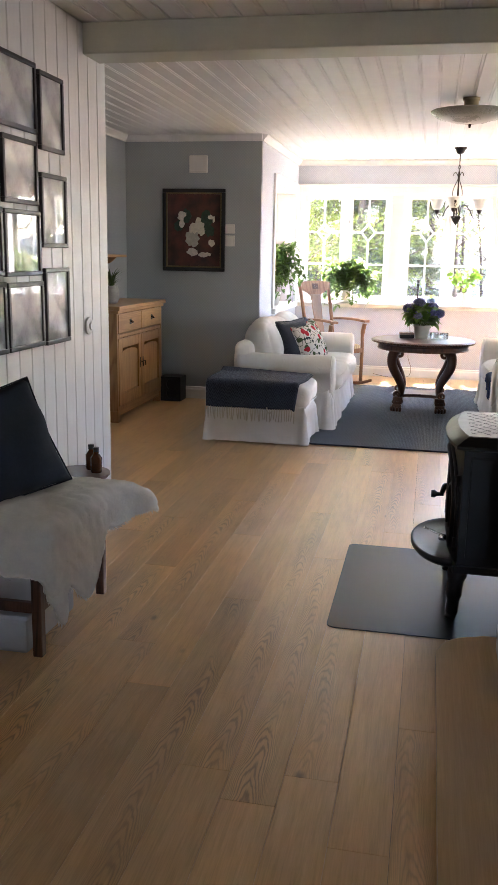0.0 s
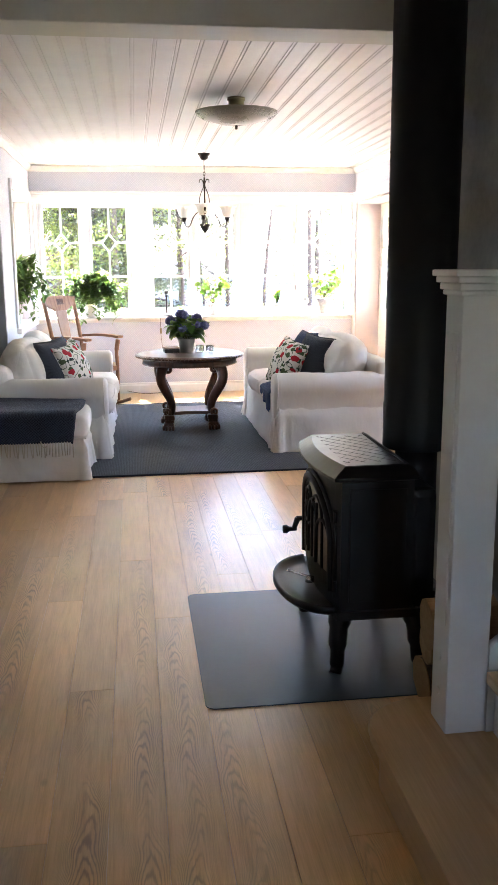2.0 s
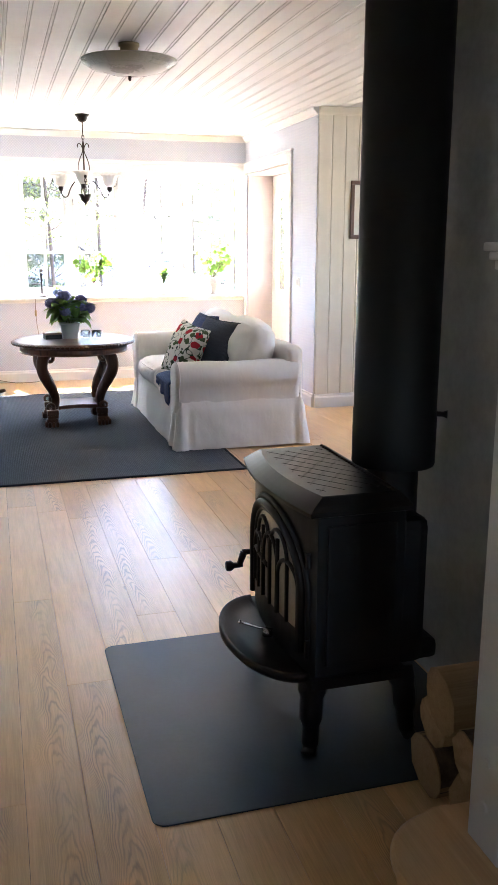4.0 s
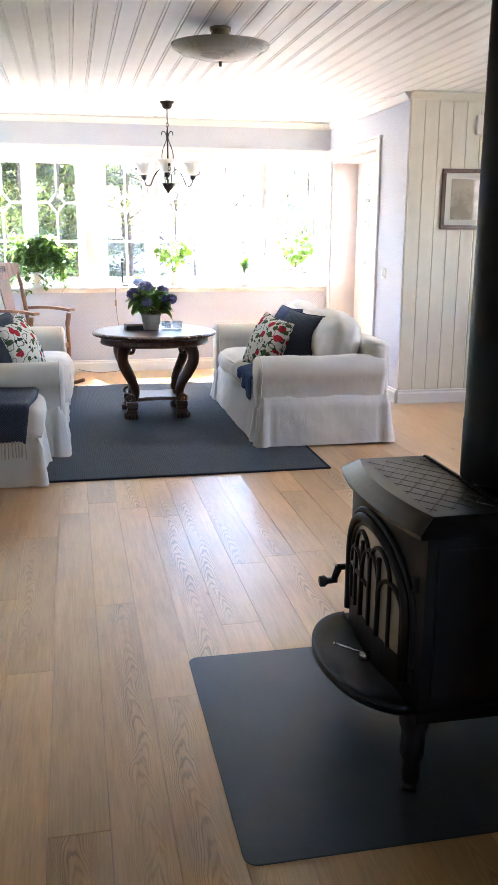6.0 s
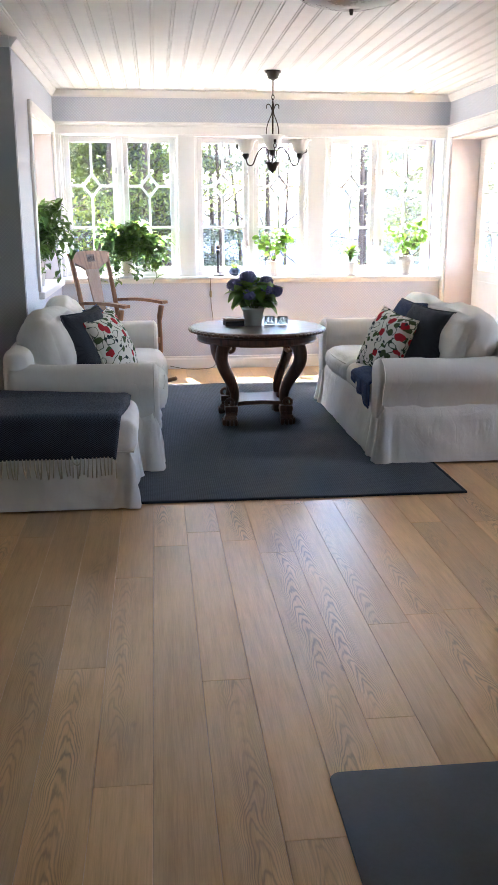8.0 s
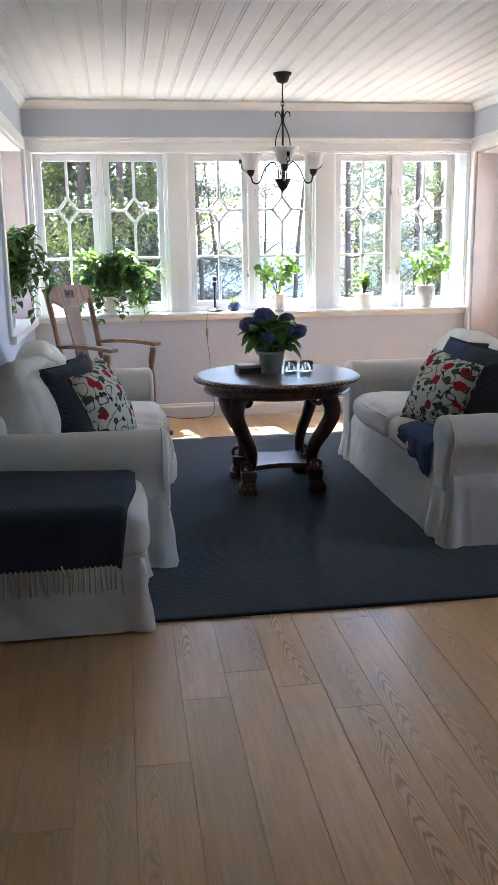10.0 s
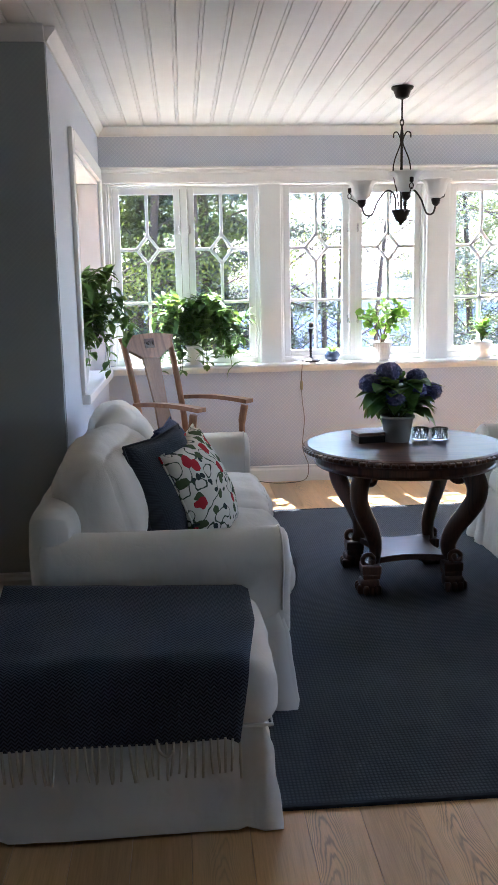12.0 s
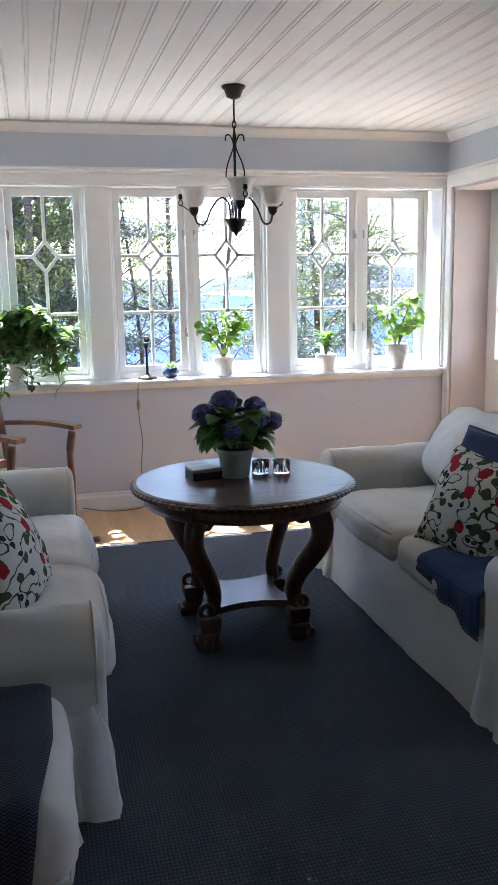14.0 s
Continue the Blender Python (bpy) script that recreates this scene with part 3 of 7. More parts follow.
# beam across the room and the panelled wall on its near side
structure("ceiling_beam", B(-2.25, 3.4, 5.36, 5.58, 2.325, CEIL - 0.002, 0.008), "greypaint", "grey-white painted beam across the ceiling", "beam")
structure("wall_panelled", B(-2.20, -2.105, FRONT, 5.65, -0.02, CEIL), "white", "white painted vertical board wall", "wall")
structure("wall_cream", B(RIGHT_X + 0.003, 3.4, 9.378, 9.55, -0.02, CEIL), "cream", "cream painted vertical board wall", "wall")
structure("chimney_wall", B(0.31, 0.85, 3.86, 5.22, -0.02, CEIL, 0.02), "plaster", "rough grey plastered chimney breast behind the stove", "wall")

# skirtings and cornices
SK = [(0, 0), (-0.018, 0), (-0.018, 0.085), (-0.010, 0.100), (-0.010, 0.112), (0, 0.118)]
CR = [(0, CEIL - 0.002), (-0.045, CEIL - 0.002), (-0.045, CEIL - 0.014), (-0.016, CEIL - 0.048), (-0.010, CEIL - 0.062), (0, CEIL - 0.062)]


def run_y(name, x, ya, yb, sect, flip, mat, label, cat):
    """A moulding along y on a wall at x."""
    bm = bmesh.new()
    s = -1 if flip else 1
    structure(name, profile(bm, [(x + s * p[0], p[1]) for p in sect], 1, ya, yb), mat, label, cat)


def run_x(name, y, xa, xb, sect, flip, mat, label, cat):
    bm = bmesh.new()
    s = -1 if flip else 1
    vs = [(y + s * p[0], p[1]) for p in sect]
    structure(name, profile(bm, vs, 0, xa, xb), mat, label, cat)


for name, sect in (("baseboard", SK), ("cornice", CR)):
    lab = "white painted %s moulding" % ("skirting" if name == "baseboard" else "ceiling")
    run_x(name, WIN_Y, LEFT_X, RIGHT_X, sect, False, "white", lab, name)
    run_x(name, 9.28, -3.29, LEFT_X, sect, False, "white", lab, name)
    run_x(name, 9.378 - 0.016, RIGHT_X, 3.4, sect, False, "cream" if name == "cornice" else "white", lab, name)
    run_y(name, LEFT_X, 9.28, WIN_Y - 0.02, sect, True, "white", lab, name)
    run_y(name, -3.29, 5.6, 9.26, sect, True, "white", lab, name)
    if name == "cornice":
        run_y(name, RIGHT_X, 9.38, WIN_Y - 0.02, sect, False, "white", lab, name)
    else:
        run_y(name, RIGHT_X, 9.38, 9.94, sect, False, "white", lab, name)

# casing round the window band
bm = profile(bmesh.new(), [(WIN_Y, 2.104), (WIN_Y - 0.020, 2.104), (WIN_Y - 0.020, 2.165), (WIN_Y - 0.030, 2.172), (WIN_Y - 0.030, 2.188), (WIN_Y - 0.042, 2.196), (WIN_Y - 0.042, 2.205), (WIN_Y, 2.205)], 0, LEFT_X, RIGHT_X)
structure("window_head_trim", bm, "white", "white moulded trim above the windows", "trim")
structure("window_side_trim_1", B(LEFT_X + 0.002, -1.925, WIN_Y - 0.018, WIN_Y, 0.87, 2.102, 0.004), "white", "white painted window casing", "trim")
structure("window_side_trim_2", B(1.573, RIGHT_X - 0.002, WIN_Y - 0.018, WIN_Y, 0.87, 2.102, 0.004), "white", "white painted window casing", "trim")
bm = profile(bmesh.new(), [(WIN_Y + 0.16, 0.80), (WIN_Y - 0.012, 0.80), (WIN_Y - 0.020, 0.812), (WIN_Y - 0.034, 0.822), (WIN_Y - 0.050, 0.832), (WIN_Y - 0.056, 0.845), (WIN_Y - 0.050, 0.857), (WIN_Y - 0.040, 0.860), (WIN_Y + 0.16, 0.862)], 0, LEFT_X + 0.001, RIGHT_X - 0.03)
structure("window_sill", bm, "white", "long white painted window sill", "sill")


def sash(parent, xa, xb, za, zb, y, bars=True):
    """One sash: stiles and rails, glass, and bars round a lozenge."""
    d = 0.036
    s = 0.045
    fr = bmesh.new()
    box(fr, xa - s, xa, y, y + d, za - s, zb + s, 0.004)
    box(fr, xb, xb + s, y, y + d, za - s, zb + s, 0.004)
    box(fr, xa, xb, y, y + d, zb, zb + s, 0.004)
    box(fr, xa, xb, y, y + d, za - s, za, 0.004)
    f = part("sash_frame", fr, "white", parent)
    g = part("pane", B(xa - 0.005, xb + 0.005, y + 0.016, y + 0.020, za - 0.005, zb + 0.005), "glass", f, "clear window glass")
    g.visible_shadow = False
    cx, w = (xa + xb) / 2, 0.022
    zc = zb - 0.375
    zl = zb - 0.745
    h = 0.098
    hx = 0.078
    for (a, b) in (((cx, zb), (cx, zc + h)), ((cx, zc - h), (cx, za)), ((xa, zc), (cx - hx, zc)), ((cx + hx, zc), (xb, zc)), ((xa, zl), (xb, zl)),
                   ((cx - hx, zc), (cx, zc + h)), ((cx, zc + h), (cx + hx, zc)), ((cx + hx, zc), (cx, zc - h)), ((cx, zc - h), (cx - hx, zc))):
        va, vb = Vector((a[0], 0, a[1])), Vector((b[0], 0, b[1]))
        L = (vb - va).length
        ang = math.atan2(vb.z - va.z, vb.x - va.x)
        bb = bmesh.new()
        box(bb, -0.004, L + 0.004, y + 0.004, y + 0.032, -w / 2, w / 2, 0.003, seg=1)
        bmesh.ops.transform(bb, matrix=Matrix.Translation(va) @ Matrix.Rotation(-ang, 4, "Y"), verts=bb.verts[:])
        part("glazing_bar", bb, "white", f)
    return f


for i, c in enumerate((-1.405, -0.211, 0.991)):
    w = tagged(thing("window_%d" % (i + 1), pose(0, 0, 0), "white painted window with two lozenge-barred casements", "window"), kind="structure")
    bm = bmesh.new()
    y = WIN_Y + 0.11
    box(bm, c - 0.52, c - 0.495, y, y + 0.09, 0.862, 2.104, 0.003)
    box(bm, c + 0.495, c + 0.52, y, y + 0.09, 0.862, 2.104, 0.003)
    box(bm, c - 0.495, c + 0.495, y, y + 0.09, 2.084, 2.104, 0.003)
    box(bm, c - 0.495, c + 0.495, y, y + 0.09, 0.862, 0.900, 0.003)
    box(bm, c - 0.024, c + 0.024, y - 0.02, y + 0.09, 0.900, 2.084, 0.006)
    part("window_frame", bm, "white", w)
    for a, b in ((c - 0.448, c - 0.072), (c + 0.072, c + 0.448)):
        sash(w, a, b, 0.945, 2.042, y + 0.012)
    for s in (-1, 1):
        for z in (1.16, 1.80):
            bm = B(c + s * 0.036 - 0.006, c + s * 0.036 + 0.006, y - 0.006, y + 0.012, z - 0.03, z + 0.03, 0.003)
            tube(bm, [(c + s * 0.036, y - 0.008, z), (c + s * 0.036, y - 0.03, z + 0.004), (c + s * 0.030, y - 0.034, z - 0.03)], 0.004, 6)
            part("latch", bm, "chrome", w, "small metal casement hook")

bm = bmesh.new()
box(bm, 1.564, 1.5725, WIN_Y + 0.001, WIN_Y + 0.20, 0.863, 2.103)
box(bm, -1.9245, -1.916, WIN_Y + 0.001, WIN_Y + 0.20, 0.863, 2.103)
box(bm, -1.916, 1.564, WIN_Y + 0.001, WIN_Y + 0.108, 2.095, 2.1035)
structure("window_lining", bm, "white", "white painted window reveal", "reveal")

# left niche window: reveal lining, sill, window and casing
xo = LEFT_X - 0.34
bm = bmesh.new()
box(bm, xo, LEFT_X - 0.002, 11.355, 11.370, 0.85, 2.10)
box(bm, xo, LEFT_X - 0.002, 9.98, 9.995, 0.85, 2.10)
structure("niche_lining", bm, "pinkplaster", "pale plastered window reveal", "reveal")
structure("niche_sill", B(xo, LEFT_X + 0.045, 9.93, 11.40, 0.80, 0.855, 0.012), "white", "white painted sill of the side window", "sill")
structure("niche_head", B(xo, LEFT_X - 0.002, 9.995, 11.355, 2.085, 2.103), "white", "white painted head of the side window", "reveal")
bm = bmesh.new()
box(bm, LEFT_X + 0.001, LEFT_X + 0.022, 9.90, 9.98, 0.858, 2.185, 0.005)
box(bm, LEFT_X + 0.001, LEFT_X + 0.022, 11.37, 11.45, 0.858, 2.185, 0.005)
box(bm, LEFT_X + 0.001, LEFT_X + 0.024, 9.98, 11.37, 2.10, 2.188, 0.005)
structure("niche_trim", bm, "white", "white painted casing of the side window", "trim")
w = tagged(thing("window_4", pose(xo + 0.09, 10.675, 0, 0, 0, 90), "white painted side window with lozenge-barred casements", "window"), kind="structure")
bm = bmesh.new()
box(bm, -0.68, -0.60, -0.02, 0.07, 0.858, 2.084, 0.003)
box(bm, 0.60, 0.68, -0.02, 0.07, 0.858, 2.084, 0.003)
box(bm, -0.60, 0.60, -0.02, 0.07, 2.06, 2.084, 0.003)
box(bm, -0.60, 0.60, -0.02, 0.07, 0.858, 0.895, 0.003)
box(bm, -0.03, 0.03, -0.03, 0.07, 0.895, 2.06, 0.004)
part("window_frame", bm, "white", w)
sash(w, -0.55, -0.08, 0.945, 2.01, 0.0)
sash(w, 0.08, 0.55, 0.945, 2.01, 0.0)

# garden door in its recess
bm = bmesh.new()
xi = RIGHT_X + 0.34
box(bm, RIGHT_X + 0.002, xi, 11.405, 11.42, 0.0, 2.095)
box(bm, RIGHT_X + 0.002, xi, 10.07, 10.085, 0.0, 2.095)
box(bm, RIGHT_X + 0.002, xi, 10.085, 11.405, 2.08, 2.098)
structure("door_lining", bm, "pinkplaster", "pale plastered door reveal", "reveal")
bm = bmesh.new()
for (a, b, z0, z1) in ((9.985, 10.07, 0.0, 2.185), (11.42, 11.495, 0.0, 2.10), (10.07, 11.495, 2.10, 2.185)):
    box(bm, RIGHT_X - 0.022, RIGHT_X - 0.001, a, b, z0, z1, 0.005)
box(bm, RIGHT_X - 0.032, RIGHT_X - 0.001, 9.965, 11.495, 2.186, 2.205, 0.004)
structure("door_trim", bm, "white", "white painted door casing", "trim")
d = tagged(thing("door_1", pose(xi - 0.07, 10.085, 0), "white painted garden door with glazed upper panes, closed", "door"), kind="structure")
bm = bmesh.new()
L = 1.32
ga, gb, za, zb = 0.36, 1.20, 0.92, 1.93
box(bm, 0, 0.045, 0, ga, 0.01, 2.075, 0.004)
box(bm, 0, 0.045, gb, L, 0.01, 2.075, 0.004)
box(bm, 0, 0.045, ga, gb, zb, 2.075, 0.004)
box(bm, 0, 0.045, ga, gb, 0.01, za, 0.004)
leaf = part("door_leaf", bm, "white", d)
part("door_panel", B(-0.008, 0.0, ga + 0.02, gb - 0.02, 0.18, za - 0.10, 0.006), "white", d)
g = part("pane", B(0.018, 0.024, ga, gb, za, zb), "glass", d, "clear door glass")
g.visible_shadow = False
for z in (1.26, 1.60):
    part("glazing_bar", B(0.006, 0.038, ga, gb, z - 0.012, z + 0.012, 0.003), "white", d)
for t in (0.33, 0.67):
    part("glazing_bar", B(0.007, 0.037, ga + (gb - ga) * t - 0.011, ga + (gb - ga) * t + 0.011, za, zb, 0.003), "white", d)
bm = B(-0.008, 0.0, 0.29, 0.325, 0.98, 1.14, 0.004)
tube(bm, [(-0.006, 0.307, 1.09), (-0.05, 0.307, 1.09), (-0.055, 0.36, 1.09), (-0.055, 0.42, 1.088)], 0.008, 8)
part("door_handle", bm, "chrome", d, "chrome lever handle")
structure("threshold_step", B(RIGHT_X + 0.002, xi + 0.3, 10.085, 11.405, -0.2, -0.002), "soil", "threshold below the garden door", "threshold")

# ---- patterned materials of single things ----


def floral(name):
    """Cream linen printed with red blooms, green leaves and scrolling stems."""
    m, nt, bs = shader(name)
    v = coords(nt, "Object")
    warp = nt.nodes.new("ShaderNodeTexNoise")
    warp.inputs["Scale"].default_value = 26.0
    link(nt, v, warp.inputs["Vector"])
    off = nt.nodes.new("ShaderNodeVectorMath")
    off.operation = "MULTIPLY_ADD"
    off.inputs[1].default_value = (0.026, 0.026, 0.0)
    link(nt, warp.outputs["Color"], off.inputs[0])
    link(nt, v, off.inputs[2])
    col = (0.70, 0.68, 0.60)
    n = noise_tex(nt, off.outputs[0], 17.0, 0.0)
    line = ramp(nt, math_node(nt, "ABSOLUTE", math_node(nt, "SUBTRACT", n, 0.5)), [(0.0, 1.0), (0.018, 1.0), (0.028, 0.0)])
    col = mix_rgb(nt, line, col, (0.045, 0.075, 0.05))
    for scale, lim, c, pick in ((20.0, 0.40, (0.075, 0.11, 0.05), 0.40), (13.0, 0.36, (0.42, 0.025, 0.035), 0.60), (26.0, 0.3, (0.03, 0.05, 0.05), 0.6)):
        flat = nt.nodes.new("ShaderNodeVectorMath")
        flat.operation = "MULTIPLY_ADD"
        flat.inputs[1].default_value = (1, 1, 0)
        flat.inputs[2].default_value = (scale * 0.31, 0.17, 0)
        link(nt, off.outputs[0], flat.inputs[0])
        vo = nt.nodes.new("ShaderNodeTexVoronoi")
        vo.inputs["Scale"].default_value = scale
        link(nt, flat.outputs[0], vo.inputs["Vector"])
        sep = nt.nodes.new("ShaderNodeSeparateColor")
        link(nt, vo.outputs["Color"], sep.inputs[0])
        on = math_node(nt, "GREATER_THAN", sep.outputs[0], pick)
        inside = math_node(nt, "LESS_THAN", vo.outputs["Distance"], lim)
        col = mix_rgb(nt, math_node(nt, "MULTIPLY", on, inside), col, c)
    link(nt, col, bs.inputs["Base Color"])
    bs.inputs["Roughness"].default_value, bs.inputs["Specular IOR Level"].default_value = 0.9, 0.2
    bump(nt, bs, noise_tex(nt, v, 400.0, 2), 0.25, 0.002)
    return m


def print_art(name, lo, hi, scale, horizon=0.0):
    """A faded print behind glass: soft washes of two tones."""
    m, nt, bs = shader(name)
    v = coords(nt, "Object", (1, 1, 1))
    n = noise_tex(nt, v, scale, 5, 0.6)
    sep = nt.nodes.new("ShaderNodeSeparateXYZ")
    link(nt, v, sep.inputs[0])
    f = math_node(nt, "ADD", n, math_node(nt, "MULTIPLY", sep.outputs[2], horizon))
    link(nt, ramp(nt, f, [(0.38, lo), (0.62, hi)]), bs.inputs["Base Color"])
    bs.inputs["Roughness"].default_value = 0.5
    bs.inputs["Coat Weight"].default_value, bs.inputs["Coat Roughness"].default_value, bs.inputs["Coat IOR"].default_value = 1.0, 0.01, 1.8
    return m


M["floral"] = floral("floral_linen")
M["print"] = print_art("grey_print", (0.10, 0.10, 0.11), (0.45, 0.46, 0.47), 5.0, 0.5)
M["print2"] = print_art("brown_print", (0.30, 0.27, 0.20), (0.48, 0.44, 0.36), 9.0, 1.2)
M["canvas"] = print_art("dark_red_canvas", (0.035, 0.016, 0.012), (0.11, 0.030, 0.022), 6.0)
M["canvas"].node_tree.nodes["Principled BSDF"].inputs["Coat Weight"].default_value = 0.15
M["gilt"] = plain("old_gilt", (0.20, 0.15, 0.07), 0.45, 0.6, vary=0.25, bumps=0.2)
M["oilwhite"] = plain("white_oil_paint", (0.66, 0.63, 0.55), 0.55, vary=0.12, scale=40, bumps=0.6)
M["oilgreen"] = plain("green_oil_paint", (0.025, 0.055, 0.035), 0.55, vary=0.3, scale=40, bumps=0.4)
M["mat"] = plain("white_mount", (0.70, 0.70, 0.64), 0.7, vary=0.02)
M["amber"] = plain("brown_bottle_glass", (0.07, 0.022, 0.008), 0.12, vary=0.1, bumps=0)
M["rush"] = woven("striped_seat", (0.40, 0.32, 0.20), (0.60, 0.50, 0.34), 160.0)
# opaque tan: the lit firebox and room reflection are put into the colour
M["stoveglass"] = plain("stove_window_lit_tan", (0.50, 0.45, 0.38), 0.25, vary=0.15, bumps=0)
M["plasticbox"] = plain("milky_plastic", (0.5, 0.5, 0.5), 0.3, vary=0.05)

# ---- sitting room: rug, sofas, footstool ----
rug = thing("rug", pose(-0.405, 9.075, 0), "flat-woven slate blue rug with a bound edge on the oak floor", "rug")
part("weave", B(-0.86, 0.86, -1.555, 1.555, 0.0, 0.010, 0.003), "rug", rug)
for (a, b, c, d) in ((-0.875, 0.875, -1.57, -1.556), (-0.875, 0.875, 1.556, 1.57), (-0.875, -0.861, -1.556, 1.556), (0.861, 0.875, -1.556, 1.556)):
    part("binding", B(a, b, c, d, 0.0, 0.012, 0.003), "darkcloth", rug, "dark cloth edge binding")


def skirt(x0, x1, y0, y1, z0, z1, flare, seed, step=0.022, tuck=0.032):
    """A loose cloth skirt round a block, flared and wavy at the hem, with slanting folds and box pleats at the corners."""
    bm = bmesh.new()
    pts = []
    per = [((x0, y0), (x1, y0), (0, -1)), ((x1, y0), (x1, y1), (1, 0)), ((x1, y1), (x0, y1), (0, 1)), ((x0, y1), (x0, y0), (-1, 0))]
    for a, b, nrm in per:
        L = math.dist(a, b)
        n = max(4, int(L / step))
        for k in range(n):
            t = k / n
            pts.append((a[0] + (b[0] - a[0]) * t, a[1] + (b[1] - a[1]) * t, nrm, min(t, 1 - t) * L, t * L))
    rows = []
    nz = 14
    for j in range(nz + 1):
        h = j / nz
        row = []
        for i, (x, y, nrm, e, run) in enumerate(pts):
            down = (1 - h) ** 1.3
            nv = noise.noise(Vector((x * 3.3 + seed, y * 3.3, h * 0.7)))
            fold = noise.noise(Vector(((run + 0.25 * h) * 7.0 + seed, seed * 2, h * 1.6)))
            fine = noise.noise(Vector((x * 16 + seed, y * 16, h * 5.0)))
            pleat = -0.018 * math.exp(-((e - 0.060) / 0.016) ** 2) * (1 - h) + 0.016 * math.exp(-(e / 0.045) ** 2) * (1 - h)
            out = flare * down + 0.020 * nv * (0.08 + down) + 0.010 * fold * (0.25 + 0.75 * down) + 0.003 * fine + pleat - tuck * max(0.0, h - 0.72) / 0.28
            hem = (0.010 * nv + 0.006 * fold) * (1 - h) ** 4
            if e < 1e-6:
                ox = -1 if x == x0 else 1
                oy = -1 if y == y0 else 1
                row.append(bm.verts.new((x + ox * out * 0.8, y + oy * out * 0.8, z0 + (z1 - z0) * h + hem)))
            else:
                row.append(bm.verts.new((x + nrm[0] * out, y + nrm[1] * out, z0 + (z1 - z0) * h + hem)))
        rows.append(row)
    n = len(pts)
    for a, b in zip(rows, rows[1:]):
        for k in range(n):
            bm.faces.new((a[k], a[(k + 1) % n], b[(k + 1) % n], b[k]))
    bm.faces.new(rows[-1])
    return bm


def crumple(bm, seed, amount):
    """Soft creases over a stuffed shape: long shallow folds and small puckers, pushed along the normals."""
    bm.normal_update()
    moves = []
    for v in bm.verts:
        p = v.co
        long = noise.noise(Vector((p.x * 5 + seed, p.y * 9, p.z * 5 + seed)))
        ridge = 1 - 2 * abs(noise.noise(Vector((p.x * 9 + seed, p.y * 7 + p.z * 9, seed))))
        small = noise.noise(p * 24 + Vector((seed, 0, 0)))
        moves.append(v.normal * amount * (0.9 * long + 0.55 * ridge + 0.25 * small))
    for v, d in zip(bm.verts, moves):
        v.co += d
    return bm


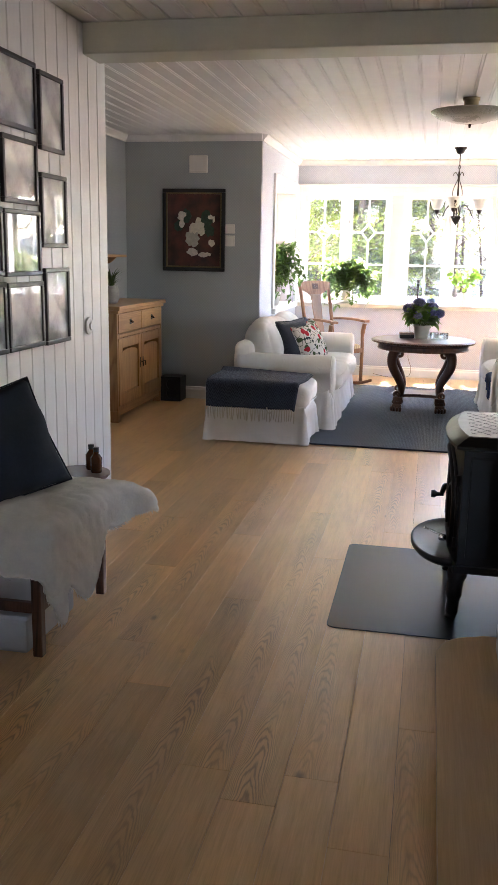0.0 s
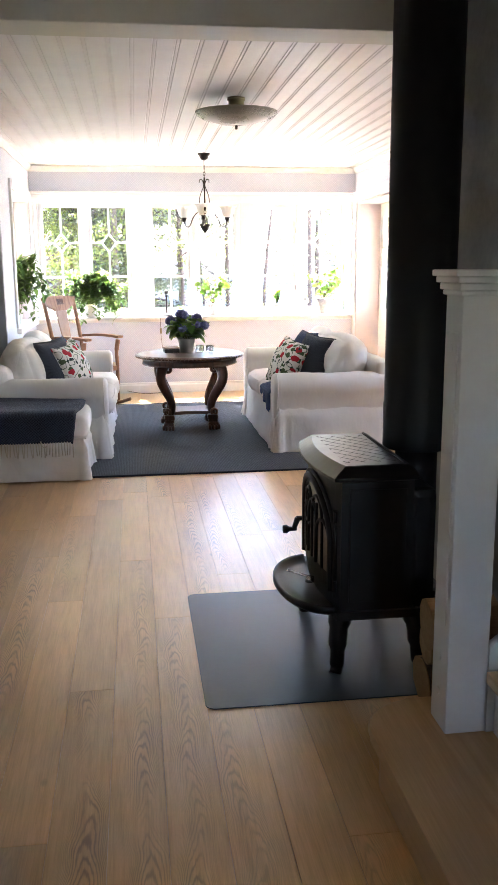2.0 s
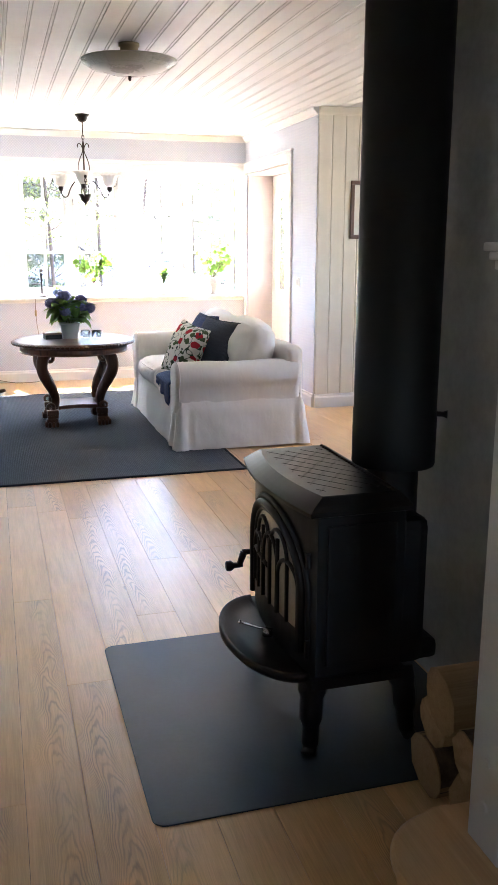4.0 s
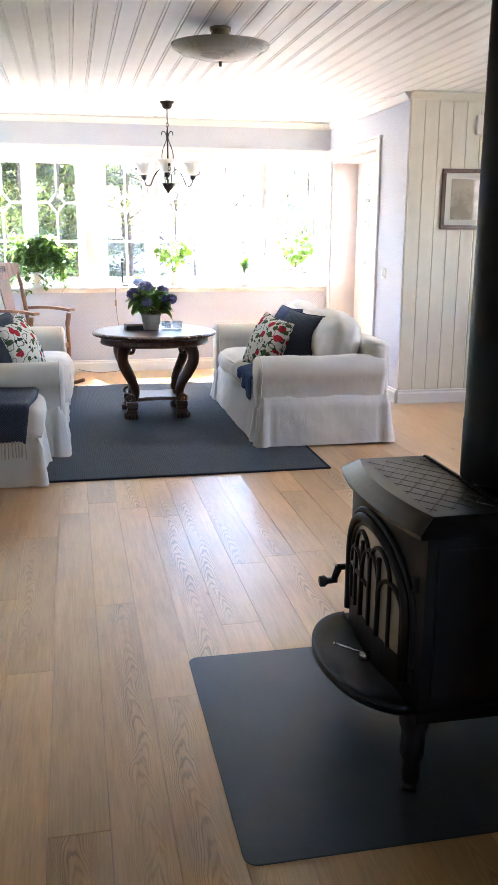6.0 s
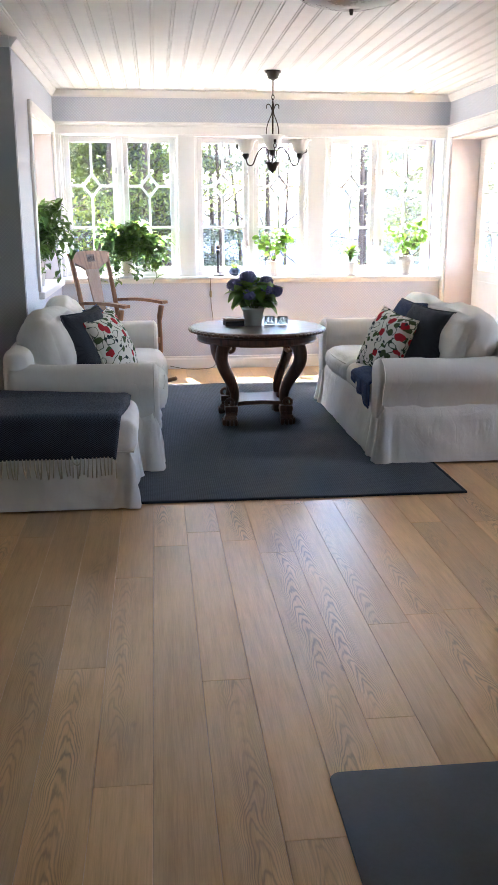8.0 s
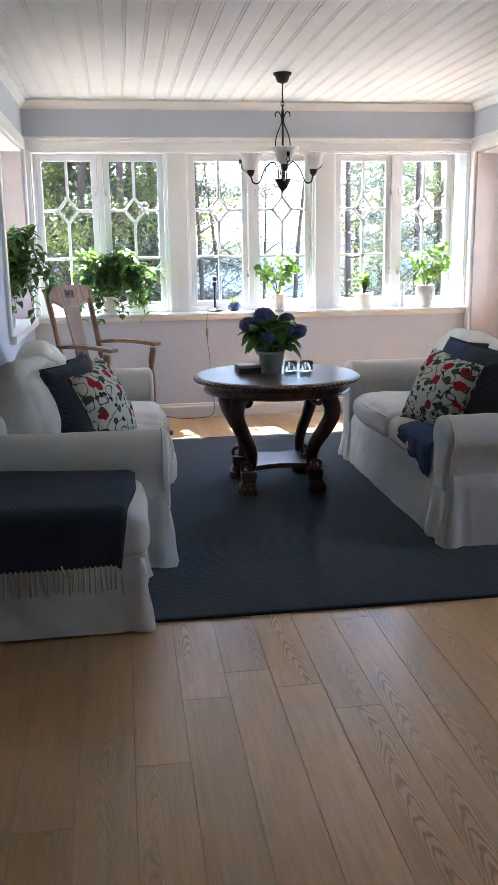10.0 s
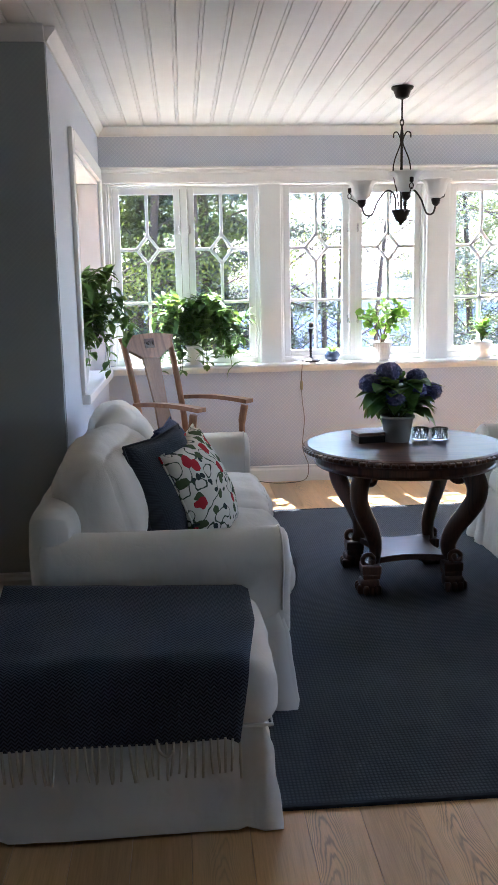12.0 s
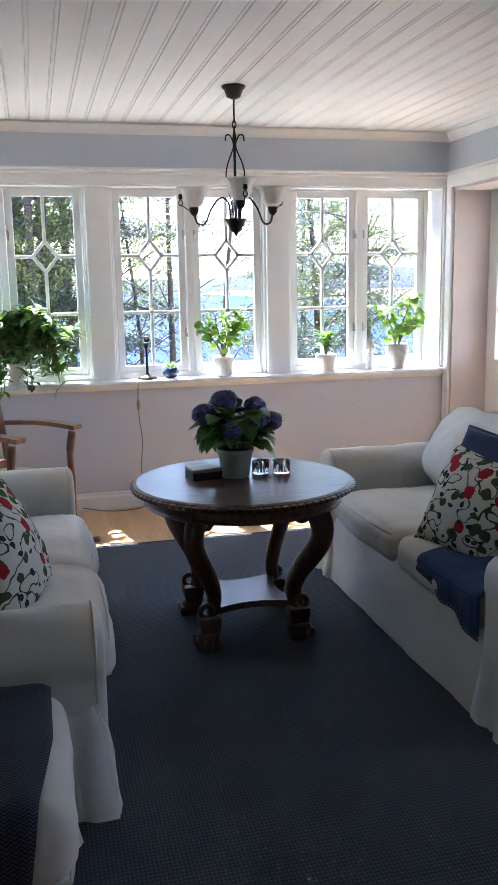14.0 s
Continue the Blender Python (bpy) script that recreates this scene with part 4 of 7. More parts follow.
def sofa(m, D, L, seed, label, inset, high):
    """A slipcovered two-seater: front at x = 0, back at x = D, along y."""
    s = thing("sofa", m, label, "sofa", "pair of white sofas")
    part("slipcover_skirt", skirt(0.030, D - 0.03, 0.030, L - 0.036, 0.012, 0.375, 0.040, seed), "linen", s, "", True)
    for k in (0, 1):
        bm = bmesh.new()
        sec = [(0.052, 0.26), (0.044, 0.34), (0.036, 0.41)]
        for i in range(19):
            a = radians(212 - i * 240 / 18)
            sec.append((0.112 + 0.110 * math.cos(a), 0.503 + 0.100 * math.sin(a)))
        sec += [(0.205, 0.40), (0.205, 0.26)]
        if k == high:
            sec = [(a, b + 0.042 * max(0.0, min(1.0, (b - 0.34) / 0.10))) for a, b in sec]
        if k:
            sec = [(L - p[0], p[1]) for p in sec][::-1]
        cy, cz = (L - 0.115 if k else 0.115), 0.46
        rows = []
        stations = [(0.0, 0.70), (0.003, 0.84), (0.012, 0.94), (0.028, 0.985), (0.05, 1.0)] + [(0.05 + (D - 0.11) * t, 1.0) for t in np.linspace(0.04, 1, 26)]
        for x, shrink in stations:
            row = []
            for (py, pz) in sec:
                w = 0.007 * noise.noise(Vector((x * 5 + seed, py * 6, pz * 6))) + 0.003 * noise.noise(Vector((x * 17 + seed, py * 12, pz * 12)))
                row.append(bm.verts.new((x, cy + (py - cy) * shrink + w, cz + (pz - cz) * (shrink if pz > cz else 1.0) + w)))
            rows.append(row)
        for a, b in zip(rows, rows[1:]):
            for q in range(len(sec) - 1):
                bm.faces.new((a[q], a[q + 1], b[q + 1], b[q]))
        bm.faces.new(rows[0])
        bm.faces.new(rows[-1][::-1])
        seam = [v.co.copy() for v in rows[3][1:-1]]
        arm = part("arm", bm, "linen", s, "rounded slipcovered arm", True)
        part("piping", tube(bmesh.new(), seam, 0.0042, 6), "linen", arm, "", True)
        ya, yb = (0.040, 0.210) if not k else (L - 0.210, L - 0.040)
        bm = skirt(0.020, 0.12, ya + 0.012, yb - 0.008, 0.012, 0.36, 0.034, seed + k, 0.014, 0.024)
        part("arm_front", bm, "linen", s, "", True)
    bm = rbox(bmesh.new(), (D - 0.090, L / 2, 0.47), (0.16, L - 0.10, 0.45), 0.070, 20, wrinkle=0.006, seed=seed)
    part("backrest", crumple(bm, seed, 0.005), "linen", s, "", True)
    w = (L - 0.42) / 2
    for i in (0, 1):
        cy = 0.21 + w * (i + 0.5)
        bm = rbox(bmesh.new(), (0.350 + inset, cy, 0.372), (0.76, w - 0.006, 0.155), 0.060, 30, (0.022, 0.004, 0.030), 0.010, 5, None, seed + 3 * i)
        cu = part("seat_cushion", crumple(bm, seed + i, 0.008), "linen", s, "", True)
        for z in (0.424, 0.314):
            bm = tube(bmesh.new(), [(inset - 0.020, cy - w / 2 + 0.06, z), (inset - 0.034, cy - w / 6, z), (inset - 0.034, cy + w / 6, z), (inset - 0.020, cy + w / 2 - 0.06, z)], 0.0042, 6)
            part("piping", bm, "linen", cu, "", True)
        lean = pose(0.620, cy, 0.640, 0, 14, 4 - 8 * i)
        bm = rbox(bmesh.new(), (0, 0, 0), (0.22, w + 0.030, 0.38), 0.085, 30, (0.066, 0.016, 0.034), 0.022, 4, lean, seed + 9 + i)
        part("back_cushion", crumple(bm, seed + 5 + i, 0.009), "linen", s, "", True)
    for x in (0.07, D - 0.07):
        for y in (0.08, L - 0.08):
            part("foot", lathe(bmesh.new(), [(0.018, 0), (0.022, 0.06)], 10, (x, y, 0.012 if (m @ Vector((x, y, 0))).x < 0.45 and (m @ Vector((x, y, 0))).x > -1.2 else 0.0)), "black", s, "dark wooden foot")
    return s


sofa(pose(0.132, 8.065, 0), 0.95, 1.92, 1.0, "white slipcovered two-seat sofa on the rug edge", 0.050, 1)
sofa(pose(-1.108, 9.97, 0, 0, 0, 180), 0.86, 1.92, 21.0, "white slipcovered two-seat sofa beside the footstool", -0.005, 0)


def cushion(name, at, w, t, mat, label, rz, tilt, spin=0.0, seed=0.0):
    """A scatter cushion standing on a seat: rz is the way it faces, tilt how far it leans back."""
    m = Matrix.Translation(at) @ Matrix.Rotation(radians(rz), 4, "Z") @ Matrix.Rotation(radians(90 - tilt), 4, "Y") @ Matrix.Rotation(radians(spin), 4, "Z")
    ob = thing(name, m, label, "cushion", "scatter cushions")
    part("cover", pillow(bmesh.new(), w, w, t * 1.3, Matrix(), 18, seed), mat, ob, "", True)
    h = w / 2
    pts = [(-h, -h), (0, -h * 0.93), (h, -h), (h * 0.93, 0), (h, h), (0, h * 0.93), (-h, h), (-h * 0.93, 0), (-h, -h)]
    part("seam", tube(bmesh.new(), [(a, b, 0) for a, b in pts], 0.004, 6), mat, ob, "", True)
    return ob


cushion("scatter_cushion", (-1.385, 8.66, 0.622), 0.43, 0.15, "floral", "cream cushion printed with red flowers, leaning on a sofa", -20, 22, 8, 1)
cushion("scatter_cushion", (-1.505, 8.58, 0.650), 0.42, 0.14, "greycloth", "plain slate grey cushion on a white sofa", -28, 16, 3, 2)
cushion("scatter_cushion", (-1.47, 8.96, 0.645), 0.40, 0.13, "navycloth", "navy blue cushion behind a floral one", -8, 18, 0, 3)
cushion("scatter_cushion", (0.345, 8.74, 0.612), 0.41, 0.15, "floral", "cream cushion printed with red flowers, leaning on a sofa", 200, 24, -8, 4)
cushion("scatter_cushion", (0.545, 8.63, 0.655), 0.40, 0.14, "greycloth", "plain slate grey cushion on a white sofa", 205, 20, -4, 5)
cushion("scatter_cushion", (0.52, 8.97, 0.665), 0.40, 0.13, "navycloth", "navy blue cushion behind a floral one", 188, 20, 0, 6)

# blue knitted cloth over the seat edge, one corner hanging lower beside the arm
bm = bmesh.new()
n = 30
EDGE = 0.155
grid = []
hem = []
for j in range(n + 1):
    v = j / n
    y = 8.285 + 0.46 * v
    drop = 0.115 - 0.105 * v + 0.010 * math.sin(v * 14)
    reach = 0.26 + 0.02 * math.sin(v * 7)
    row = []
    for i in range(n + 1):
        d = (i / n) * (reach + 0.05 + drop)
        if d < reach:
            x, z = EDGE + reach - d, 0.464 - 0.020 * (d / reach) ** 3
        elif d < reach + 0.05:
            a = (d - reach) / 0.05 * math.pi / 2
            x, z = EDGE - 0.032 * math.sin(a), 0.444 - 0.032 * (1 - math.cos(a))
        else:
            x, z = EDGE - 0.032 - 0.004 * math.sin(y * 40), 0.412 - (d - reach - 0.05)
        z += 0.006 * noise.noise(Vector((x * 14, y * 14, 1)))
        row.append(bm.verts.new((x, y, z + 0.006)))
    hem.append(row[-1].co.copy())
    grid.append(row)
for i in range(n):
    for j in range(n):
        bm.faces.new((grid[i][j], grid[i + 1][j], grid[i + 1][j + 1], grid[i][j + 1]))
cloth = ob_from("knitted_cloth", bm, "bluecloth", None, "", True)
sol = cloth.modifiers.new("thick", "SOLIDIFY")
sol.thickness, sol.offset = 0.010, 0
tagged(cloth, "blue knitted cloth with a looped edge, hung over a sofa seat", "throw")
bm = bmesh.new()
for p in hem:
    tube(bm, [p + Vector((-0.004, 0.007 * math.cos(a), 0.009 * math.sin(a) - 0.006)) for a in np.linspace(0, 6.2, 9)], 0.0025, 5)
part("looped_edge", bm, "bluecloth", cloth, "", True)

# footstool
st = thing("footstool", pose(0, 0, 0), "white slipcovered footstool with a loose skirt beside the sofa", "footstool")
part("slipcover_skirt", skirt(-2.005, -1.240, 7.450, 7.985, 0.006, 0.30, 0.018, 44.0), "linen", st, "", True)
bm = crumple(rbox(bmesh.new(), (-1.622, 7.715, 0.365), (0.785, 0.575, 0.165), 0.055, 26, (0.012, 0.01, 0.012), 0.008, 6, None, 5.0), 3.0, 0.004)
part("seat_cushion", bm, "linen", st, "", True)
part("piping", tube(bmesh.new(), [(-2.0, 7.44, 0.292), (-1.238, 7.436, 0.292), (-1.232, 7.99, 0.292), (-2.0, 7.99, 0.292), (-2.008, 7.44, 0.292)], 0.005, 6), "linen", st)

# herringbone throw over the footstool
bm = bmesh.new()
nx, ny = 40, 44
grid = []
for i in range(nx + 1):
    row = []
    for j in range(ny + 1):
        u, v = i / nx, j / ny
        x = -2.000 + 0.742 * u
        s = v * 0.745
        if s < 0.50:
            y, z = 7.965 - s, 0.482
        else:
            a = min(1.0, (s - 0.50) / 0.07)
            y = 7.465 - 0.056 * math.sin(a * math.pi / 2)
            z = 0.482 - 0.045 * (1 - math.cos(a * math.pi / 2)) - max(0.0, s - 0.57) * 0.95
        if u > 0.965:
            z -= 0.016 * (u - 0.965) / 0.035
        z += 0.007 * noise.noise(Vector((x * 5, s * 5, 2))) + 0.035 * max(0, 1 - v / 0.12) * (0.75 - u) * (1 if u < 0.75 else 0)
        y -= 0.006 * noise.noise(Vector((x * 8, s * 3, 7))) if v > 0.7 else 0
        x -= 0.10 * max(0.0, v - 0.35) * u
        row.append(bm.verts.new((x, y, z)))
    grid.append(row)
hem = [grid[i][ny].co.copy() for i in range(nx + 1)]
for i in range(nx):
    for j in range(ny):
        bm.faces.new((grid[i][j], grid[i + 1][j], grid[i + 1][j + 1], grid[i][j + 1]))
th = thing("throw_blanket", pose(0, 0, 0), "navy herringbone wool throw with cream fringe, spread over the footstool", "blanket")
cl = part("cloth", bm, "throw", th, "", True)
sol = cl.modifiers.new("thick", "SOLIDIFY")
sol.thickness, sol.offset = 0.006, 1
rng = random.Random(3)
for k in range(38):
    t = k / 37
    p = hem[min(nx, int(t * nx))].lerp(hem[min(nx, int(t * nx) + 1)], t * nx % 1)
    l = rng.uniform(0.075, 0.095)
    dx = rng.uniform(-0.012, 0.012)
    bm = tube(bmesh.new(), [p + Vector((0, -0.004, 0.006)), p + Vector((dx * 0.4, -0.008, -l * 0.5)), p + Vector((dx, -0.006 + rng.uniform(-0.006, 0), -l))], [0.0036, 0.0042, 0.0030], 6)
    part("tassel", bm, "fringe", th, "cream twisted wool tassel", True)
bm = tube(bmesh.new(), spline([(-1.53, 7.405, 0.285), (-1.525, 7.395, 0.26), (-1.505, 7.392, 0.245), (-1.488, 7.394, 0.258)], 5), 0.004, 6)
part("loose_thread", bm, "fringe", th, "cream loose tassel loop", True)

# ---- round table ----
TX, TY = -0.425, 9.30
tb = thing("round_table", pose(TX, TY, 0.011), "dark carved oval-topped wooden table with scrolled legs on the rug", "table")
bm = lathe(bmesh.new(), [(0.0, 0.614), (0.42, 0.614), (0.452, 0.622), (0.467, 0.634), (0.462, 0.647), (0.448, 0.652), (0.0, 0.652)], 72)
part("tabletop", bm, "mahogany_x", tb)
for k in range(86):
    a = 2 * math.pi * k / 86
    if k == 0:
        bm = bmesh.new()
        box(bm, -0.008, 0.008, -0.014, 0.014, -0.009, 0.009, 0.005, seg=2)
        bead_me = bpy.data.meshes.new("bead")
        bm.to_mesh(bead_me)
        bm.free()
        bead_me.materials.append(M["mahogany"])
    ob = new("rim_bead", bead_me)
    ob.parent = tb
    ob.matrix_basis = Matrix.Rotation(a, 4, "Z") @ pose(0.465, 0, 0.634, 0, 20, 0)
part("apron", lathe(bmesh.new(), [(0.36, 0.560), (0.412, 0.560), (0.418, 0.567), (0.412, 0.575), (0.412, 0.602), (0.424, 0.614), (0.36, 0.614)], 64, close=False), "mahogany", tb)
legc = [(0.222, 0.585), (0.248, 0.545), (0.264, 0.49), (0.258, 0.43), (0.228, 0.36), (0.192, 0.29), (0.170, 0.22), (0.172, 0.165), (0.182, 0.125)]
for sx in (-1, 1):
    for sy in (-1, 1):
        pts = spline([(sx * d, sy * d, z) for d, z in legc], 5)
        n = len(pts)
        rs = [0.024 * (1 - t) ** 0.8 + 0.031 for t in np.linspace(0, 1, n)]
        leg = part("leg", tube(bmesh.new(), pts, rs, 12, 0.72), "mahogany", tb, "carved S-shaped leg", True)
        bm = bmesh.new()
        c = (sx * 0.188 - 0.008, sy * 0.188)
        box(bm, c[0] - 0.044, c[0] + 0.044, c[1] - 0.044, c[1] + 0.044, 0.092, 0.135, 0.008)
        box(bm, c[0] - 0.040, c[0] + 0.040, c[1] - 0.040, c[1] + 0.040, 0.070, 0.094, 0.006)
        part("plinth", bm, "mahogany", leg)
        bm = bmesh.new()
        rbox(bm, (c[0] + sx * 0.006, c[1] + sy * 0.006, 0.038), (0.092, 0.092, 0.076), 0.026, 6)
        for t in (-0.028, 0.0, 0.028):
            part("toe", rbox(bmesh.new(), (c[0] + t, c[1] + sy * 0.042, 0.024), (0.026, 0.045, 0.046), 0.012, 4), "mahogany", leg, "", True)
            part("toe", rbox(bmesh.new(), (c[0] + sx * 0.042, c[1] + t, 0.024), (0.045, 0.026, 0.046), 0.012, 4), "mahogany", leg, "", True)
        part("paw_foot", bm, "mahogany", leg, "carved paw foot", True)
        sc = tube(bmesh.new(), [(c[0] + sx * 0.012 + 0.026 * math.cos(a), c[1] + sy * 0.012, 0.155 + 0.026 * math.sin(a)) for a in np.linspace(0, 6.3, 12)], 0.012, 6)
        part("scroll", sc, "mahogany", leg, "", True)
        sc = tube(bmesh.new(), [(sx * (0.196 + 0.022 * math.cos(a)), sy * (0.196 + 0.022 * math.cos(a)), 0.530 + 0.026 * math.sin(a)) for a in np.linspace(0, 6.3, 14)], 0.015, 7)
        part("volute", sc, "mahogany", leg, "", True)
bm = bmesh.new()
pts = []
for k in range(4):
    a0 = radians(45 + 90 * k)
    a1 = radians(135 + 90 * k)
    p0, p1 = Vector((math.cos(a0), math.sin(a0))) * 0.275, Vector((math.cos(a1), math.sin(a1))) * 0.275
    mid = (p0 + p1) / 2
    for t in np.linspace(0, 1, 9)[:-1]:
        p = p0.lerp(p1, t) - mid.normalized() * 0.055 * math.sin(math.pi * t)
        pts.append((p.x, p.y))
profile(bm, pts, 2, 0.128, 0.156)
part("lower_shelf", bm, "mahogany_x", tb)

# ---- stove ----
SY = 4.762
sv = thing("wood_stove", pose(0, SY, 0.004), "black cast-iron wood stove with an arched door, on a plate", "stove")


def bow(y, half, depth):
    return depth * (1 - (y / half) ** 2)


def bowed(bm, half, xf, depth, xb, z0, z1, n=14, hf=None):
    """A slab with a bowed front towards -x."""
    ys = np.linspace(-half, half, n + 1)
    pts = [(xf - bow(y, half, depth), y) for y in ys] + [(xb, hf or half), (xb, -(hf or half))]
    return profile(bm, pts, 2, z0, z1)


bm = bowed(bmesh.new(), 0.285, -0.222, 0.035, 0.03, 0.225, 0.695)
body = part("firebox", bm, "iron", sv)
bm = bmesh.new()
box(bm, 0.03, 0.135, -0.235, 0.235, 0.20, 0.640, 0.03)
box(bm, 0.03, 0.185, -0.22, 0.22, 0.20, 0.26, 0.02)
part("rear_shield", bm, "iron", sv)
bm = bowed(bmesh.new(), 0.302, -0.236, 0.036, 0.045, 0.200, 0.228)
part("base_plate", bm, "iron", sv)
bm = bmesh.new()
rings = []
for z, half, xf, xb in ((0.688, 0.292, -0.232, 0.030), (0.696, 0.312, -0.252, 0.036), (0.708, 0.314, -0.254, 0.036), (0.722, 0.298, -0.236, 0.030), (0.738, 0.282, -0.214, 0.016), (0.742, 0.276, -0.208, 0.012)):
    ys = np.linspace(-half, half, 15)
    rings.append([bm.verts.new((xf - bow(y, half, 0.036), y, z)) for y in ys] + [bm.verts.new((xb, half, z)), bm.verts.new((xb, -half, z))])
for a, b in zip(rings, rings[1:]):
    for k in range(len(a)):
        bm.faces.new((a[k], a[(k + 1) % len(a)], b[(k + 1) % len(b)], b[k]))
bm.faces.new(rings[-1])
bm.faces.new(rings[0][::-1])
top = part("top_plate", bm, "irontop", sv, "moulded top plate with lattice cooking grate")
# lattice ridges and beaded edge of the cooking plate
bm = bmesh.new()
X0, X1, Y0, Y1 = -0.200, -0.020, -0.235, 0.235
for sgn in (1, -1):
    for k in range(-9, 15):
        c = k * 0.074
        seg = []
        for t in np.linspace(0, 1, 41):
            x = X0 + (X1 - X0) * t
            y = Y0 + c + (x - X0) * 1.35 if sgn > 0 else Y1 - c - (x - X0) * 1.35
            if Y0 <= y <= Y1:
                seg.append((x, y, 0.7418))
        if len(seg) > 2:
            tube(bm, [seg[0], seg[-1]], 0.0012, 4)
part("lattice", bm, "irontop", top)
for k in range(28):
    y = -0.262 + 0.524 * k / 27
    part("bead", lathe(bmesh.new(), [(0.0065, 0.740), (0.006, 0.746), (0.0, 0.749)], 7, (-0.004, y, 0)), "iron", top)
# door: arch ring, gothic bars, glass, kick panel
dx = -0.262


def onface(y, z, out=0.0):
    return Vector((-0.222 - bow(y, 0.285, 0.035) - out, y, z))


def arch_pts(cy, hw, zb, zs, rise, out, n=16):
    pts = [onface(cy - hw, zb, out)]
    for i in range(n + 1):
        a = math.pi * (1 - i / n)
        pts.append(onface(cy + hw * math.cos(a), zs + rise * math.sin(a), out))
    return pts + [onface(cy + hw, zb, out)]


door = part("door", tube(bmesh.new(), arch_pts(0, 0.225, 0.285, 0.455, 0.185, 0.010, 24), 0.013, 8), "iron", sv, "arched stove door", True)
part("arch_moulding", tube(bmesh.new(), arch_pts(0, 0.248, 0.272, 0.455, 0.205, 0.003, 24), 0.009, 8), "iron", door, "", True)
part("arch_moulding", tube(bmesh.new(), arch_pts(0, 0.203, 0.300, 0.455, 0.165, 0.006, 24), 0.006, 8), "iron", door, "", True)
bm = bmesh.new()
prev = None
for y in np.linspace(-0.200, 0.200, 25):
    zt = 0.455 + 0.168 * math.sqrt(max(0.0, 1 - (y / 0.205) ** 2))
    row = (bm.verts.new(onface(y, 0.335, 0.003)), bm.verts.new(onface(y, zt, 0.003)))
    if prev:
        bm.faces.new((prev[0], row[0], row[1], prev[1]))
    prev = row
# pale tan colour stands in for light seen in the glass
part("door_glass", bm, "stoveglass", door, "door glass coloured pale tan like the lit firebox behind")
for cy, hw, zs, rise in ((-0.135, 0.066, 0.455, 0.060), (0.0, 0.066, 0.470, 0.085), (0.135, 0.066, 0.455, 0.060), (-0.068, 0.066, 0.510, 0.075), (0.068, 0.066, 0.510, 0.075)):
    part("tracery_bar", tube(bmesh.new(), arch_pts(cy, hw, 0.335, zs, rise, 0.006, 14), 0.0068, 7), "iron", door, "", True)
for cy in (-0.0675, 0.0675):
    part("mullion", tube(bmesh.new(), [onface(cy, 0.335, 0.008), onface(cy, 0.56, 0.006)], 0.0075, 7), "iron", door, "", True)
part("cross_rail", tube(bmesh.new(), [onface(y, 0.445, 0.004) for y in np.linspace(0.02, 0.20, 6)], 0.008, 6), "iron", door, "", True)
bm = bmesh.new()
for y0_, y1_ in ((-0.205, 0.205),):
    ys = np.linspace(y0_, y1_, 9)
    for p, q in zip(ys, ys[1:]):
        bm.faces.new([bm.verts.new(onface(*t)) for t in ((p, 0.285, 0.008), (q, 0.285, 0.008), (q, 0.338, 0.008), (p, 0.338, 0.008))])
part("kick_panel", bm, "iron", door)
bm = bmesh.new()
tube(bm, [onface(0.258, 0.405, 0.0), onface(0.258, 0.405, 0.045)], 0.010, 8)
tube(bm, [onface(0.258, 0.405, 0.040), onface(0.258, 0.365, 0.055)], [0.013, 0.010], 8)
tube(bm, [onface(0.258, 0.362, 0.045), onface(0.258, 0.362, 0.075), onface(0.258, 0.362, 0.085), onface(0.258, 0.362, 0.100)], [0.008, 0.010, 0.018, 0.016], 10)
part("door_knob", bm, "iron", sv, "black turned door knob", True)
for z in (0.31, 0.56):
    part("hinge", tube(bmesh.new(), [onface(-0.255, z - 0.02, 0.008), onface(-0.255, z + 0.02, 0.008)], 0.008, 8), "iron", sv)
# ash lip
bm = bmesh.new()
rings = []
for (k, z) in ((0.55, 0.202), (0.93, 0.212), (1.0, 0.226), (1.0, 0.242), (0.96, 0.246), (0.90, 0.237), (0.55, 0.231)):
    row = []
    for i in range(25):
        a = math.pi * (0.5 + i / 24)
        row.append(bm.verts.new((-0.240 + 0.165 * k * math.cos(a), 0.285 * (0.35 + 0.65 * k) * math.sin(a), z)))
    rings.append(row)
for a, b in zip(rings, rings[1:]):
    for k in range(24):
        bm.faces.new((a[k], a[k + 1], b[k + 1], b[k]))
bm.faces.new(rings[-1])
bm.faces.new(rings[0][::-1])
bm.faces.new([r[0] for r in rings])
bm.faces.new([r[-1] for r in rings][::-1])
part("ash_shelf", bm, "iron", sv, "curved ash shelf with a raised rim", True)
bm = tube(bmesh.new(), [(-0.262, -0.03, 0.262), (-0.300, -0.01, 0.265), (-0.345, 0.025, 0.272)], 0.0035, 6)
lathe(bm, [(0.0, -0.007), (0.007, 0), (0.0, 0.007)], 8, (-0.348, 0.027, 0.273))
lathe(bm, [(0.016, 0.241), (0.016, 0.256), (0.010, 0.262), (0.0, 0.264)], 10, (-0.275, -0.02, 0))
part("air_lever", bm, "chrome", sv, "small chrome air control lever", True)
for x in (-0.212, 0.05):
    for s in (-1, 1):
        o = -1 if x < 0 else 1
        bm = tube(bmesh.new(), spline([(x, s * 0.245, 0.205), (x + o * 0.010, s * 0.262, 0.14), (x + o * 0.014, s * 0.268, 0.06), (x + o * 0.018, s * 0.275, 0.018), (x + o * 0.026, s * 0.287, 0.0)], 4), [0.040] * 3 + [0.033] * 4 + [0.025] * 5 + [0.021] * 5, 10)
        part("leg", bm, "iron", sv, "cast splayed leg", True)
